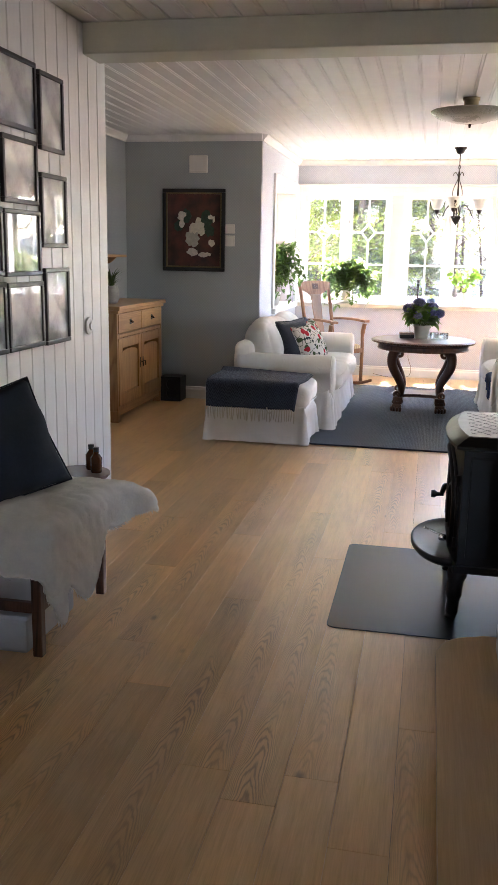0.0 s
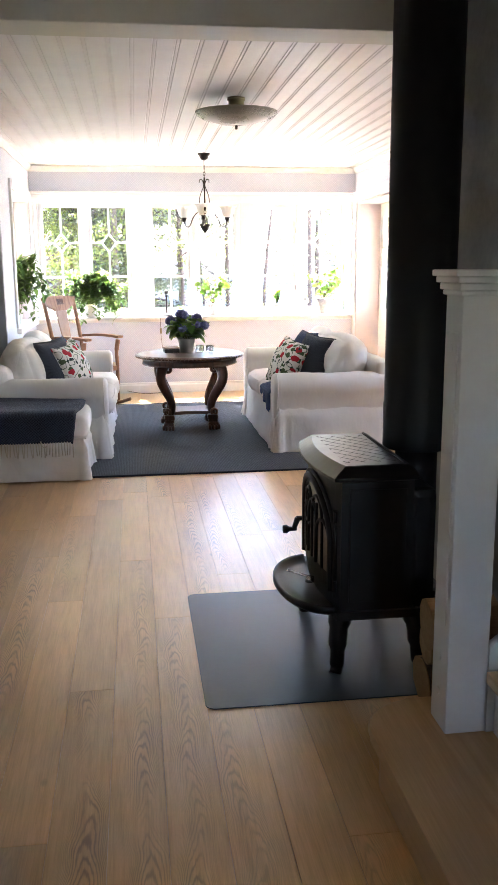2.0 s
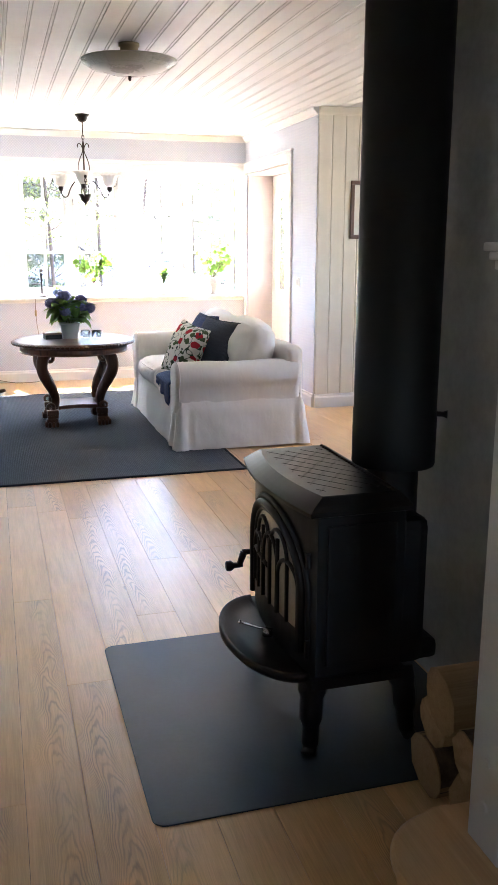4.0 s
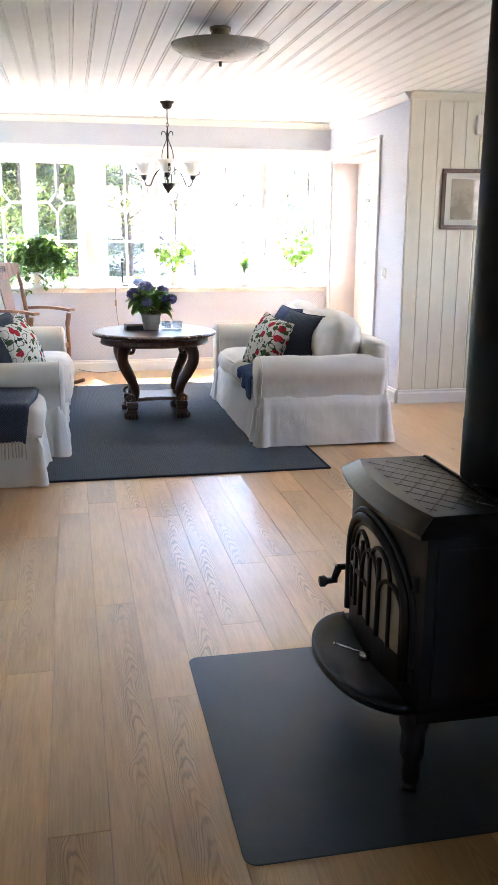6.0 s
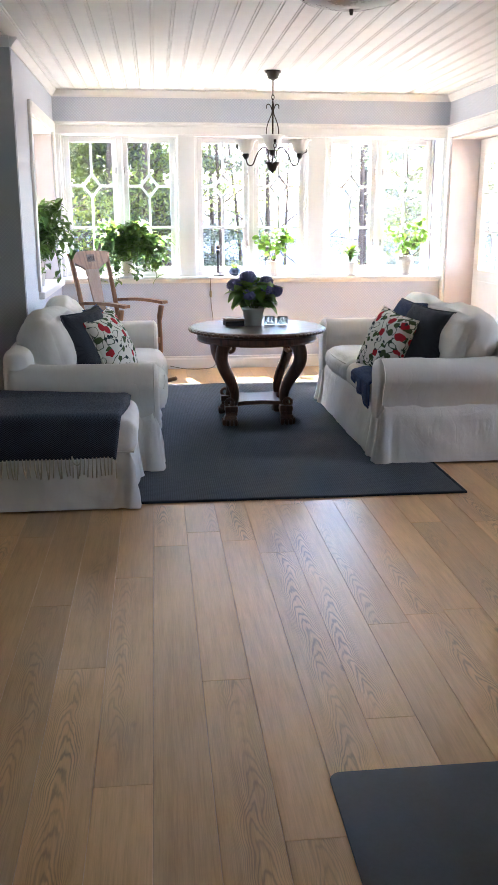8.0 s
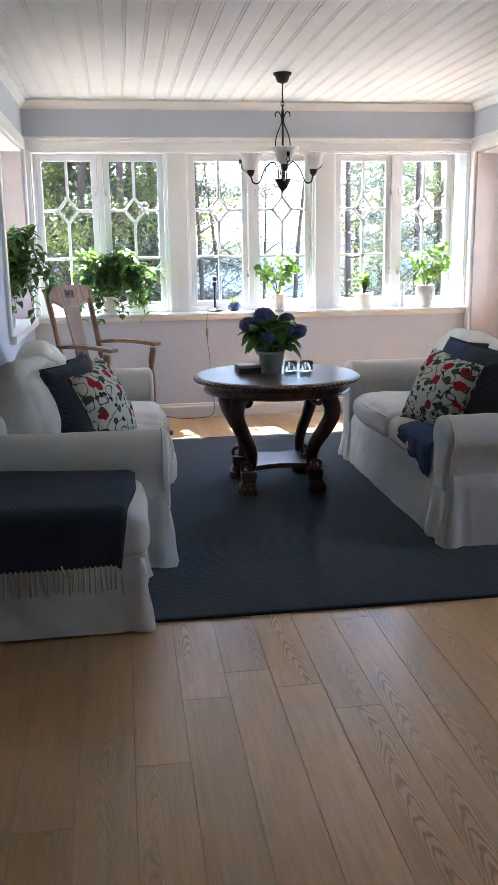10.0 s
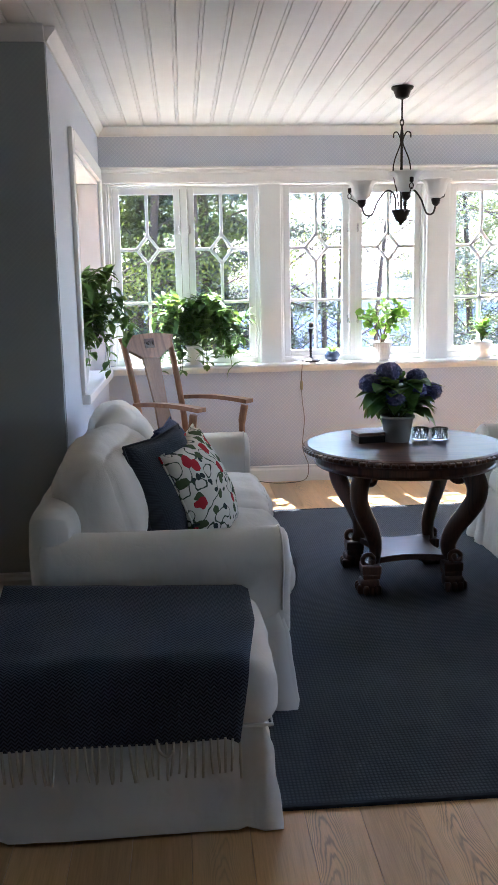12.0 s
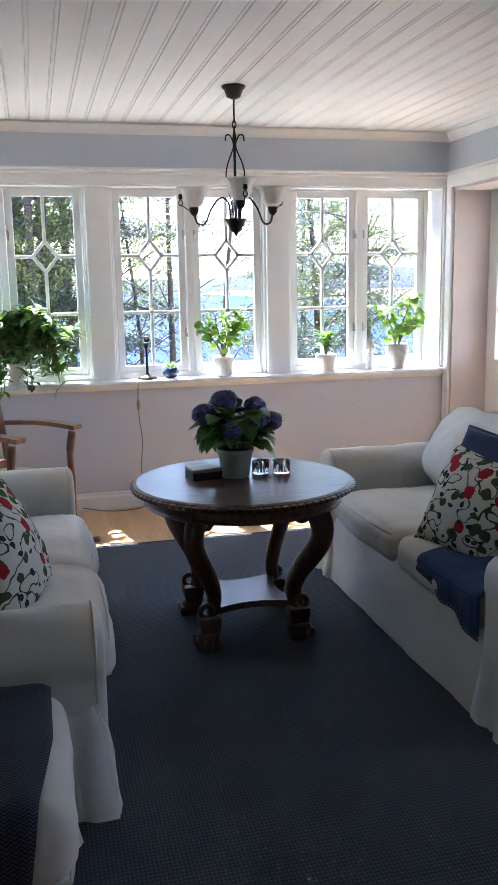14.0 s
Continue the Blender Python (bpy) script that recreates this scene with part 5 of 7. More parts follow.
part("side_panel", B(-0.195, 0.005, -0.292, -0.284, 0.26, 0.66, 0.004), "iron", sv)

fl = thing("flue_pipe", pose(0.134, SY + 0.02, 0), "wide black enamelled flue pipe rising from the stove to the ceiling", "flue pipe")
part("outer_pipe", lathe(bmesh.new(), [(0.10, 0.742), (0.123, 0.742), (0.125, 0.748), (0.125, 0.905), (0.1232, 0.909), (0.1232, CEIL - 0.002), (0.10, CEIL - 0.002)], 48), "pipe", fl, "", True)
part("inner_pipe", lathe(bmesh.new(), [(0.078, 0.56), (0.078, 0.745)], 32), "pipe", fl, "", True)
part("damper_knob", tube(bmesh.new(), [(0.10, -0.075, 0.90), (0.115, -0.085, 0.90), (0.125, -0.092, 0.90)], [0.008, 0.008, 0.013], 8), "iron", fl)
hp = B(-0.705, 0.30, 4.29, 5.29, 0.0, 0.004)
bmesh.ops.bevel(hp, geom=[e for e in hp.edges if abs(e.verts[0].co.z - e.verts[1].co.z) > 0.001], offset=0.035, segments=5, affect="EDGES", profile=0.5)
tagged(ob_from("hearth_plate", hp, "steel"), "dark steel hearth plate with rounded corners under the stove", "hearth plate")

# firewood stacked between the post and the plate
rng = random.Random(8)
logs = [(0.075, 4.06, 0.075, 0.10), (0.07, 4.25, 0.072, 0.085), (0.06, 4.03, 0.215, 0.075), (0.075, 4.21, 0.20, 0.078), (0.05, 4.13, 0.325, 0.085)]
for i, (x, y, z, r) in enumerate(logs):
    L, x = 0.22, x + 0.03
    lg = thing("log", pose(x, y, z, rng.uniform(0, 360), 0, rng.uniform(-8, 8)), "split birch log with grey bark in the wood stack", "log", "firewood stack")
    bm = bmesh.new()
    sect = [(r * 0.95 * math.cos(a) * (1 + 0.08 * math.sin(3 * a)), r * 0.95 * math.sin(a)) for a in np.linspace(-0.2, math.pi + 0.2, 10)] + [(-r * 0.35, -r * 0.55), (r * 0.3, -r * 0.6)]
    profile(bm, sect, 0, -L / 2, L / 2)
    part("wood", bm, "split", lg)
    bm = tube(bmesh.new(), [(-L / 2 + 0.002, 0, 0), (L / 2 - 0.002, 0, 0)], r, 14)
    cut = [v for v in bm.verts if v.co.z < 0.25 * r]
    bmesh.ops.delete(bm, geom=cut, context="VERTS")
    part("bark", bm, "bark", lg, "grey-brown bark")

# ---- stair foot with its post ----
stn = thing("staircase", pose(0, 0, 0), "pale pine stair foot with a rounded lowest step and white risers", "staircase")


def tread(x0, x1, y0, y1, z, r):
    bm = bmesh.new()
    pts = [(x1, y0), (x1, y1)]
    for a in np.linspace(90, 180, 9):
        pts.append((x0 + r + r * math.cos(radians(a)), y1 - r + r * math.sin(radians(a))))
    for a in np.linspace(180, 270, 9):
        pts.append((x0 + r + r * math.cos(radians(a)), y0 + r + r * math.sin(radians(a))))
    profile(bm, pts, 2, z - 0.035, z)
    es = [e for e in bm.edges if abs(e.verts[0].co.z - e.verts[1].co.z) < 0.001]
    bmesh.ops.bevel(bm, geom=es, offset=0.015, segments=4, affect="EDGES", profile=0.5)
    return bm


part("tread", tread(-0.300, 0.25, 2.25, 3.955, 0.180, 0.15), "beech", stn)
bm = bmesh.new()
pts = [(0.25, 2.28), (0.25, 3.925)] + [(-0.27 + 0.13 + 0.13 * math.cos(radians(a)), 3.925 - 0.13 + 0.13 * math.sin(radians(a))) for a in np.linspace(90, 180, 7)] + [(-0.27 + 0.13 + 0.13 * math.cos(radians(a)), 2.28 + 0.13 + 0.13 * math.sin(radians(a))) for a in np.linspace(180, 270, 7)]
part("riser", profile(bm, pts, 2, 0.0, 0.145), "beech", stn)
for k in range(1, 6):
    part("riser", B(0.02 + 0.24 * (k - 1), 0.045 + 0.24 * (k - 1), 2.3, 3.74, 0.18 * k, 0.18 * k + 0.145), "white", stn, "white painted riser")
    part("tread", B(-0.01 + 0.24 * (k - 1), 0.28 + 0.24 * (k - 1), 2.3, 3.74, 0.18 * k + 0.145, 0.18 * k + 0.18, 0.008), "beech", stn)
bm = profile(bmesh.new(), [(0.0, 0.181), (1.4, 0.181), (1.4, 1.30), (1.15, 1.30), (0.0, 0.42)], 1, 3.745, 3.775)
part("stringer", bm, "white", stn, "white painted stringer board")
po = thing("newel_post", pose(-0.056, 3.805, 0.180), "white square stair post with a moulded cap", "newel post")
bm = B(-0.056, 0.056, -0.056, 0.056, 0, 1.155, 0.004)
part("shaft", bm, "white", po)
part("face_panel", B(-0.0595, -0.055, -0.036, 0.036, 0.30, 1.06, 0.002), "white", po)
bm = bmesh.new()
for z0, z1, h in ((1.150, 1.163, 0.064), (1.163, 1.180, 0.070), (1.180, 1.196, 0.078), (1.196, 1.212, 0.086)):
    box(bm, -h, h, -h, h, z0, z1, 0.004)
part("cap", bm, "white", po, "moulded white cap")
for z in (0.10, 0.20, 1.02):
    part("bolt_cover", tube(bmesh.new(), [(-0.055, 0.0, z), (-0.0605, 0.0, z)], [0.012, 0.010], 12), "white", po)

# ---- rocking chair ----
rc = thing("rocking_chair", pose(-1.41, 10.66, 0, 0, 0, -40), "old oak rocking armchair with a carved splat and striped seat", "chair")
# local: faces +x
for s in (-1, 1):
    pts = spline([(-0.42, s * 0.22, 0.075), (-0.22, s * 0.22, 0.025), (0.0, s * 0.22, 0.012), (0.22, s * 0.22, 0.025), (0.40, s * 0.22, 0.075)], 5)
    part("rocker", tube(bmesh.new(), pts, 0.017, 8), "chairwood", rc, "", True)
    back = spline([(-0.19, s * 0.205, 0.022), (-0.20, s * 0.205, 0.40), (-0.245, s * 0.205, 0.72), (-0.335, s * 0.212, 1.09)], 5)
    part("back_post", tube(bmesh.new(), back, 0.020, 8), "chairwood", rc, "", True)
    part("front_leg", tube(bmesh.new(), spline([(0.22, s * 0.24, 0.022), (0.225, s * 0.24, 0.40), (0.215, s * 0.245, 0.55), (0.235, s * 0.25, 0.675)], 5), [0.019] * 11 + [0.024] * 5, 8), "chairwood", rc, "", True)
    bm = bmesh.new()
    n = 12
    rows = []
    for i in range(n + 1):
        t = i / n
        x = -0.235 + 0.52 * t
        w = 0.020 + 0.018 * t
        z = 0.690 + 0.015 * math.sin(t * 3.0)
        rows.append([bm.verts.new(p) for p in ((x, s * 0.235 - w, z), (x, s * 0.235 + w, z), (x, s * 0.235 + w, z + 0.024), (x, s * 0.235 - w, z + 0.024))])
    for a, b in zip(rows, rows[1:]):
        for k in range(4):
            bm.faces.new((a[k], a[(k + 1) % 4], b[(k + 1) % 4], b[k]))
    bm.faces.new(rows[0])
    bm.faces.new(rows[-1][::-1])
    part("armrest", bm, "chairwood", rc)
    part("side_rail", B(-0.20, 0.22, s * 0.215 - 0.013, s * 0.215 + 0.013, 0.36, 0.41, 0.004), "chairwood", rc)
part("front_rail", B(0.205, 0.235, -0.225, 0.225, 0.36, 0.41, 0.004), "chairwood", rc)
part("seat", rbox(bmesh.new(), (0.015, 0, 0.425), (0.44, 0.43, 0.06), 0.025, 10, (0, 0, 0.02)), "rush", rc, "striped woven seat pad", True)
tilt = pose(-0.300, 0, 0.96, 0, -13.5, 0)
bm = bmesh.new()
pts = []
for t in np.linspace(-1, 1, 17):
    pts.append((t * 0.240, 0.145 + 0.018 * (1 - t * t)))
for t in np.linspace(1, -1, 17):
    pts.append((t * 0.212, 0.020 + (0.055 * (abs(t) - 0.45) / 0.55 if abs(t) > 0.45 else -0.012)))
profile(bm, pts, 0, -0.014, 0.012)
bm.transform(tilt)
part("crest_rail", bm, "chairwood", rc, "carved crest rail")
bm = bmesh.new()
for k in range(7):
    a = k * 0.9
    tube(bm, [tilt @ Vector((0.014, -0.030 + 0.010 * k, 0.095 + 0.012 * math.sin(a * 2))), tilt @ Vector((0.018, -0.026 + 0.010 * k, 0.105 - 0.012 * math.sin(a * 2)))], 0.006, 6)
box(bm, 0.0115, 0.0145, -0.045, 0.045, 0.07, 0.13, 0.002, tilt)
part("carving", bm, "mahogany", rc, "small dark carved rose")
bm = profile(bmesh.new(), [(-0.075, 0.02), (0.075, 0.02), (0.058, -0.28), (0.070, -0.52), (-0.070, -0.52), (-0.058, -0.28)], 0, -0.008, 0.006)
bm.transform(tilt)
part("splat", bm, "chairpale", rc, "pale flat back splat")
part("back_rail", B(-0.235, -0.205, -0.20, 0.20, 0.445, 0.495, 0.004), "chairwood", rc)

# ---- chandelier ----
ch = thing("chandelier", pose(-0.18, 10.372, CEIL), "dark bronze three-arm chandelier with frosted ruffled glass shades", "chandelier")
part("ceiling_rose", lathe(bmesh.new(), [(0.062, -0.002), (0.060, -0.012), (0.048, -0.022), (0.036, -0.055), (0.012, -0.066), (0.0, -0.068)], 20), "bronze", ch, "", True)
part("rod", tube(bmesh.new(), [(0, 0, -0.06), (0, 0, -0.15)], 0.005, 8), "bronze", ch)
for k in range(3):
    c = -0.163 - 0.026 * k
    ring = [(0.010 * math.cos(a) * (1 if k % 2 else 0), 0.010 * math.cos(a) * (0 if k % 2 else 1), c + 0.019 * math.sin(a)) for a in np.linspace(0, 6.29, 14)]
    part("chain_link", tube(bmesh.new(), ring, 0.003, 6), "bronze", ch, "", True)
part("stem", tube(bmesh.new(), [(0, 0, -0.22), (0, 0, -0.26), (0, 0, -0.30), (0, 0, -0.67)], [0.006, 0.011, 0.007, 0.007], 10), "bronze", ch, "", True)
for a in (20, 140, 260):
    r = Matrix.Rotation(radians(a + 60), 4, "Z")
    pts = spline([(0.055, 0, -0.275), (0.052, 0, -0.250), (0.030, 0, -0.243), (0.010, 0, -0.275), (0.010, 0, -0.31), (0.045, 0, -0.39), (0.055, 0, -0.46), (0.03, 0, -0.56), (0.015, 0, -0.64)], 5)
    part("scroll", tube(bmesh.new(), [r @ p for p in pts], 0.004, 6), "bronze", ch, "", True)
part("bowl", lathe(bmesh.new(), [(0.0, -0.758), (0.006, -0.745), (0.012, -0.735), (0.030, -0.72), (0.044, -0.690), (0.055, -0.668), (0.058, -0.662), (0.0, -0.664)], 20), "bronze", ch, "", True)
for a in (22, 142, 262):
    r = Matrix.Rotation(radians(a), 4, "Z")
    pts = spline([(0.03, 0, -0.66), (0.040, 0, -0.58), (0.085, 0, -0.550), (0.140, 0, -0.60), (0.180, 0, -0.675), (0.225, 0, -0.675), (0.245, 0, -0.63)], 6)
    arm = part("arm", tube(bmesh.new(), [r @ p for p in pts], 0.0055, 8), "bronze", ch, "", True)
    c = r @ Vector((0.245, 0, 0))
    part("cup", lathe(bmesh.new(), [(0.008, -0.635), (0.022, -0.62), (0.027, -0.595), (0.024, -0.588), (0.0, -0.588)], 14, (c.x, c.y, 0)), "bronze", arm, "", True)
    sh = lathe(bmesh.new(), [(0.024, -0.592), (0.046, -0.576), (0.058, -0.548), (0.064, -0.518), (0.074, -0.500), (0.092, -0.490)], 48, (c.x, c.y, 0), 0.055, 12, close=False)
    so = part("shade", sh, "frost", arm, "frosted ruffled glass shade", True)
    so.modifiers.new("thick", "SOLIDIFY").thickness = 0.004
    d = r @ Vector((0.315, 0.02, -0.565))
    bm = tube(bmesh.new(), [d + Vector((0.010 * math.cos(t), 0.003, 0.016 * math.sin(t))) for t in np.linspace(0, 6.29, 12)], 0.003, 6)
    rbox(bm, (d.x, d.y, d.z + 0.032), (0.022, 0.014, 0.028), 0.007, 4)
    tube(bm, [d + Vector((0, 0, -0.01)), r @ Vector((0.255, 0.01, -0.615))], 0.003, 6)
    part("pendant", bm, "bronze", arm, "small dark pendant drop", True)

# ---- ceiling lamp ----
cl = thing("ceiling_lamp", pose(-0.195, 7.59, CEIL), "shallow glass dish ceiling lamp on a brass fitting", "ceiling lamp")
part("fitting", lathe(bmesh.new(), [(0.058, -0.001), (0.058, -0.018), (0.050, -0.022), (0.050, -0.070), (0.0, -0.072)], 28), "brass", cl, "dull brass fitting", True)
dish = part("dish", lathe(bmesh.new(), [(0.268, -0.088), (0.262, -0.094), (0.20, -0.130), (0.12, -0.156), (0.05, -0.168), (0.008, -0.170), (0.008, -0.164), (0.05, -0.161), (0.12, -0.149), (0.20, -0.123), (0.258, -0.090)], 56), "dishglass", cl, "grey frosted glass dish", True)
bm = bmesh.new()
for k in range(40):
    a = 2 * math.pi * k / 40
    box(bm, 0.205, 0.268, -0.017, 0.017, -0.006, 0.004, 0.003, Matrix.Rotation(a, 4, "Z") @ pose(0, 0, -0.001, 0, 0, 0) @ Matrix.Translation((0.235, 0, -0.112)) @ Matrix.Rotation(radians(-31), 4, "Y") @ Matrix.Translation((-0.235, 0, 0)))
part("cut_glass_rim", bm, "clear", dish, "clear faceted rim")
part("finial", tube(bmesh.new(), [(0, 0, -0.07), (0, 0, -0.175), (0, 0, -0.195)], [0.006, 0.010, 0.007], 8), "bronze", cl)

# ---- alcove: cabinet, shelf, painting ----
cb = thing("pine_cabinet", pose(-3.27, 7.86, 0), "oiled pine sideboard with two drawers above two panelled doors", "cabinet")
Lc, Dc = 1.20, 0.40
bm = bmesh.new()
box(bm, 0.0, Dc, 0.0, 0.03, 0.10, 0.93, 0.003)
box(bm, 0.0, Dc, Lc - 0.03, Lc, 0.10, 0.93, 0.003)
box(bm, 0.0, 0.02, 0.03, Lc - 0.03, 0.10, 0.93)
box(bm, 0.02, Dc, 0.03, Lc - 0.03, 0.10, 0.13)
box(bm, 0.02, Dc - 0.004, 0.03, Lc - 0.03, 0.70, 0.73)
part("carcass", bm, "pine", cb)
part("top", B(0.0, Dc + 0.035, -0.03, Lc + 0.03, 0.93, 0.965, 0.008), "pine_y", cb)
part("cornice", B(0.0, Dc + 0.018, -0.012, Lc + 0.012, 0.905, 0.930, 0.006), "pine_y", cb)
for y in (0.0, Lc - 0.06):
    part("foot", B(Dc - 0.07, Dc, y, y + 0.06, 0.0, 0.10, 0.006), "pine", cb)
    part("foot", B(0.0, 0.06, y, y + 0.06, 0.0, 0.10, 0.006), "pine", cb)
part("plinth_rail", B(Dc - 0.03, Dc - 0.006, 0.06, Lc - 0.06, 0.05, 0.10, 0.004), "pine_y", cb)
for k in (0, 1):
    ya, yb = 0.035 + k * (Lc / 2 - 0.03), 0.035 + (k + 1) * (Lc / 2 - 0.03) - 0.006
    dr = part("drawer", B(Dc - 0.018, Dc + 0.004, ya, yb, 0.74, 0.898, 0.004), "pine_y", cb)
    yc = (ya + yb) / 2
    bm = B(Dc + 0.004, Dc + 0.007, yc - 0.022, yc + 0.022, 0.80, 0.845, 0.002)
    tube(bm, [(Dc + 0.006, yc - 0.02, 0.83), (Dc + 0.028, yc - 0.015, 0.815), (Dc + 0.028, yc + 0.015, 0.815), (Dc + 0.006, yc + 0.02, 0.83)], 0.004, 6)
    part("handle", bm, "bronze", dr, "dark metal drop handle")
    bm = bmesh.new()
    f = 0.075
    box(bm, Dc - 0.018, Dc + 0.004, ya, ya + f, 0.135, 0.695, 0.003)
    box(bm, Dc - 0.018, Dc + 0.004, yb - f, yb, 0.135, 0.695, 0.003)
    box(bm, Dc - 0.018, Dc + 0.0035, ya + f, yb - f, 0.615, 0.695, 0.003)
    box(bm, Dc - 0.018, Dc + 0.0035, ya + f, yb - f, 0.135, 0.235, 0.003)
    do = part("door", bm, "pine", cb)
    bm = bmesh.new()
    pts = [(ya + f, 0.235), (yb - f, 0.235), (yb - f, 0.56)] + [((ya + yb) / 2 + (yb - ya - 2 * f) / 2 * math.cos(t), 0.56 + 0.035 * math.sin(t)) for t in np.linspace(0.3, math.pi - 0.3, 7)] + [(ya + f, 0.56)]
    profile(bm, pts, 0, Dc - 0.015, Dc - 0.008)
    part("panel", bm, "pine", do)
    yh = yb - 0.03 if k == 0 else ya + 0.03
    bm = B(Dc + 0.004, Dc + 0.007, yh - 0.010, yh + 0.010, 0.40, 0.49, 0.002)
    tube(bm, [(Dc + 0.006, yh, 0.455), (Dc + 0.030, yh, 0.45), (Dc + 0.030, yh, 0.415)], 0.005, 6)
    part("handle", bm, "bronze", do, "dark metal pull")

sf = thing("wall_shelf", pose(-3.287, 8.42, 1.275), "small pine wall shelf with a scrolled bracket", "shelf")
part("board", B(0, 0.20, -0.25, 0.30, 0.075, 0.098, 0.005), "pine_y", sf)
part("bracket", profile(bmesh.new(), [(0, 0.075), (0.15, 0.075), (0.10, 0.03), (0.03, 0.0), (0, -0.03)], 1, 0.16, 0.185), "pine", sf)
part("back_board", B(0, 0.016, -0.25, 0.20, 0.098, 0.19, 0.005), "pine_y", sf)

spk = thing("loudspeaker", pose(-2.78, 9.13, 0), "small black loudspeaker box on the floor by the wall", "loudspeaker")
part("cabinet_box", B(-0.105, 0.105, -0.10, 0.10, 0, 0.235, 0.006), "black", spk)
for z in (0.075, 0.165):
    part("driver", tube(bmesh.new(), [(0.02, -0.100, z), (0.02, -0.106, z), (0.02, -0.103, z)], [0.055, 0.050, 0.036], 20), "iron", spk, "round grey driver")

pa = thing("flower_painting", pose(-2.61, 9.268, 1.607), "white flowers painted on dark red in a dark frame", "painting")
W2, H2 = 0.304, 0.378
for (a, b, c, d) in ((-W2, W2, H2 - 0.035, H2), (-W2, W2, -H2, -H2 + 0.035), (-W2, -W2 + 0.035, -H2 + 0.035, H2 - 0.035), (W2 - 0.035, W2, -H2 + 0.035, H2 - 0.035)):
    part("frame_side", B(a, b, -0.030, 0.0, c, d, 0.006), "black", pa)
for (a, b, c, d) in ((-W2 + 0.030, W2 - 0.030, H2 - 0.048, H2 - 0.033), (-W2 + 0.030, W2 - 0.030, -H2 + 0.033, -H2 + 0.048), (-W2 + 0.033, -W2 + 0.048, -H2 + 0.048, H2 - 0.048), (W2 - 0.048, W2 - 0.033, -H2 + 0.048, H2 - 0.048)):
    part("gilt_slip", B(a, b, -0.026, -0.002, c, d, 0.003), "gilt", pa, "thin gilt inner edge")
part("canvas", B(-W2 + 0.04, W2 - 0.04, -0.012, -0.004, -H2 + 0.04, H2 - 0.04), "canvas", pa)
rng = random.Random(12)


def dab(cx, cz, w, h, mat, n=18, y=-0.0135):
    bm = bmesh.new()
    vs = [bm.verts.new((cx + w * math.cos(t) * rng.uniform(0.72, 1.1), y, cz + h * math.sin(t) * rng.uniform(0.72, 1.1))) for t in np.linspace(0, 2 * math.pi, n, endpoint=False)]
    f = bm.faces.new(vs)
    g = bmesh.ops.extrude_face_region(bm, geom=[f])
    bmesh.ops.translate(bm, vec=(0, 0.0012, 0), verts=[v for v in g["geom"] if isinstance(v, bmesh.types.BMVert)])
    return bm


for cx, cz, w, h in ((0.12, 0.10, 0.07, 0.09), (-0.07, 0.13, 0.05, 0.07), (0.15, 0.0, 0.06, 0.06), (-0.15, 0.04, 0.05, 0.05)):
    part("leaf_patch", dab(cx, cz, w, h, "oilgreen", y=-0.0132 - 0.0004 * cx), "oilgreen", pa, "dark green painted leaves")
part("painted_vase", dab(-0.015, -0.075, 0.075, 0.085, "stonepot", y=-0.0138), "stonepot", pa, "grey painted vase")
BLOOMS = ((-0.115, 0.145, 0.045, 0.032), (-0.125, 0.115, 0.034, 0.028), (-0.118, 0.060, 0.030, 0.042), (0.000, 0.020, 0.060, 0.052), (0.050, 0.030, 0.060, 0.056), (0.045, 0.085, 0.030, 0.040), (0.075, -0.005, 0.040, 0.045), (0.165, 0.12, 0.028, 0.022), (0.195, 0.10, 0.012, 0.035), (0.175, -0.115, 0.034, 0.034), (-0.01, -0.200, 0.056, 0.040), (0.095, -0.225, 0.05, 0.026), (0.13, -0.22, 0.045, 0.02))
for k, (cx, cz, w, h) in enumerate(BLOOMS):
    part("white_flower", dab(cx, cz, w, h, "oilwhite", y=-0.0150 - 0.0009 * k), "oilwhite", pa, "thick white painted bloom")

vt = thing("wall_vent", pose(-2.57, 9.279, 2.205), "white square wall ventilator", "vent")
part("cover", B(-0.088, 0.088, -0.028, -0.001, -0.078, 0.078, 0.010), "plastic", vt)
part("lip", B(-0.080, 0.080, -0.036, -0.026, -0.078, -0.055, 0.006), "plastic", vt)
for z, h in ((1.625, 0.042), (1.515, 0.050)):
    sw = thing("light_switch", pose(-2.262, 9.279, z), "white plastic wall switch plate", "switch", "switches by the painting")
    part("plate", B(-0.045, 0.045, -0.012, -0.001, -h, h, 0.004), "plastic", sw)
    part("rocker", B(-0.030, 0.030, -0.017, -0.010, -h * 0.6, h * 0.6, 0.004), "plastic", sw)
sw = thing("light_switch", pose(RIGHT_X, 9.80, 1.06), "small white round-edged wall switch near the garden door", "switch")
part("plate", B(-0.012, -0.001, -0.04, 0.04, -0.04, 0.04, 0.004), "plastic", sw)
part("rocker", B(-0.020, -0.010, -0.02, 0.02, -0.028, 0.028, 0.006), "plastic", sw)
th = thing("thermostat", pose(-2.090, 5.345, 1.03), "oval white thermostat on the panelled wall", "thermostat")
part("ring", tube(bmesh.new(), [(0.001, 0, 0), (0.012, 0, 0), (0.016, 0, 0)], [0.044, 0.044, 0.034], 24), "plastic", th)
part("dial", tube(bmesh.new(), [(0.014, 0, 0), (0.024, 0, 0)], [0.020, 0.018], 20), "plastic", th)

# ---- framed pictures ----


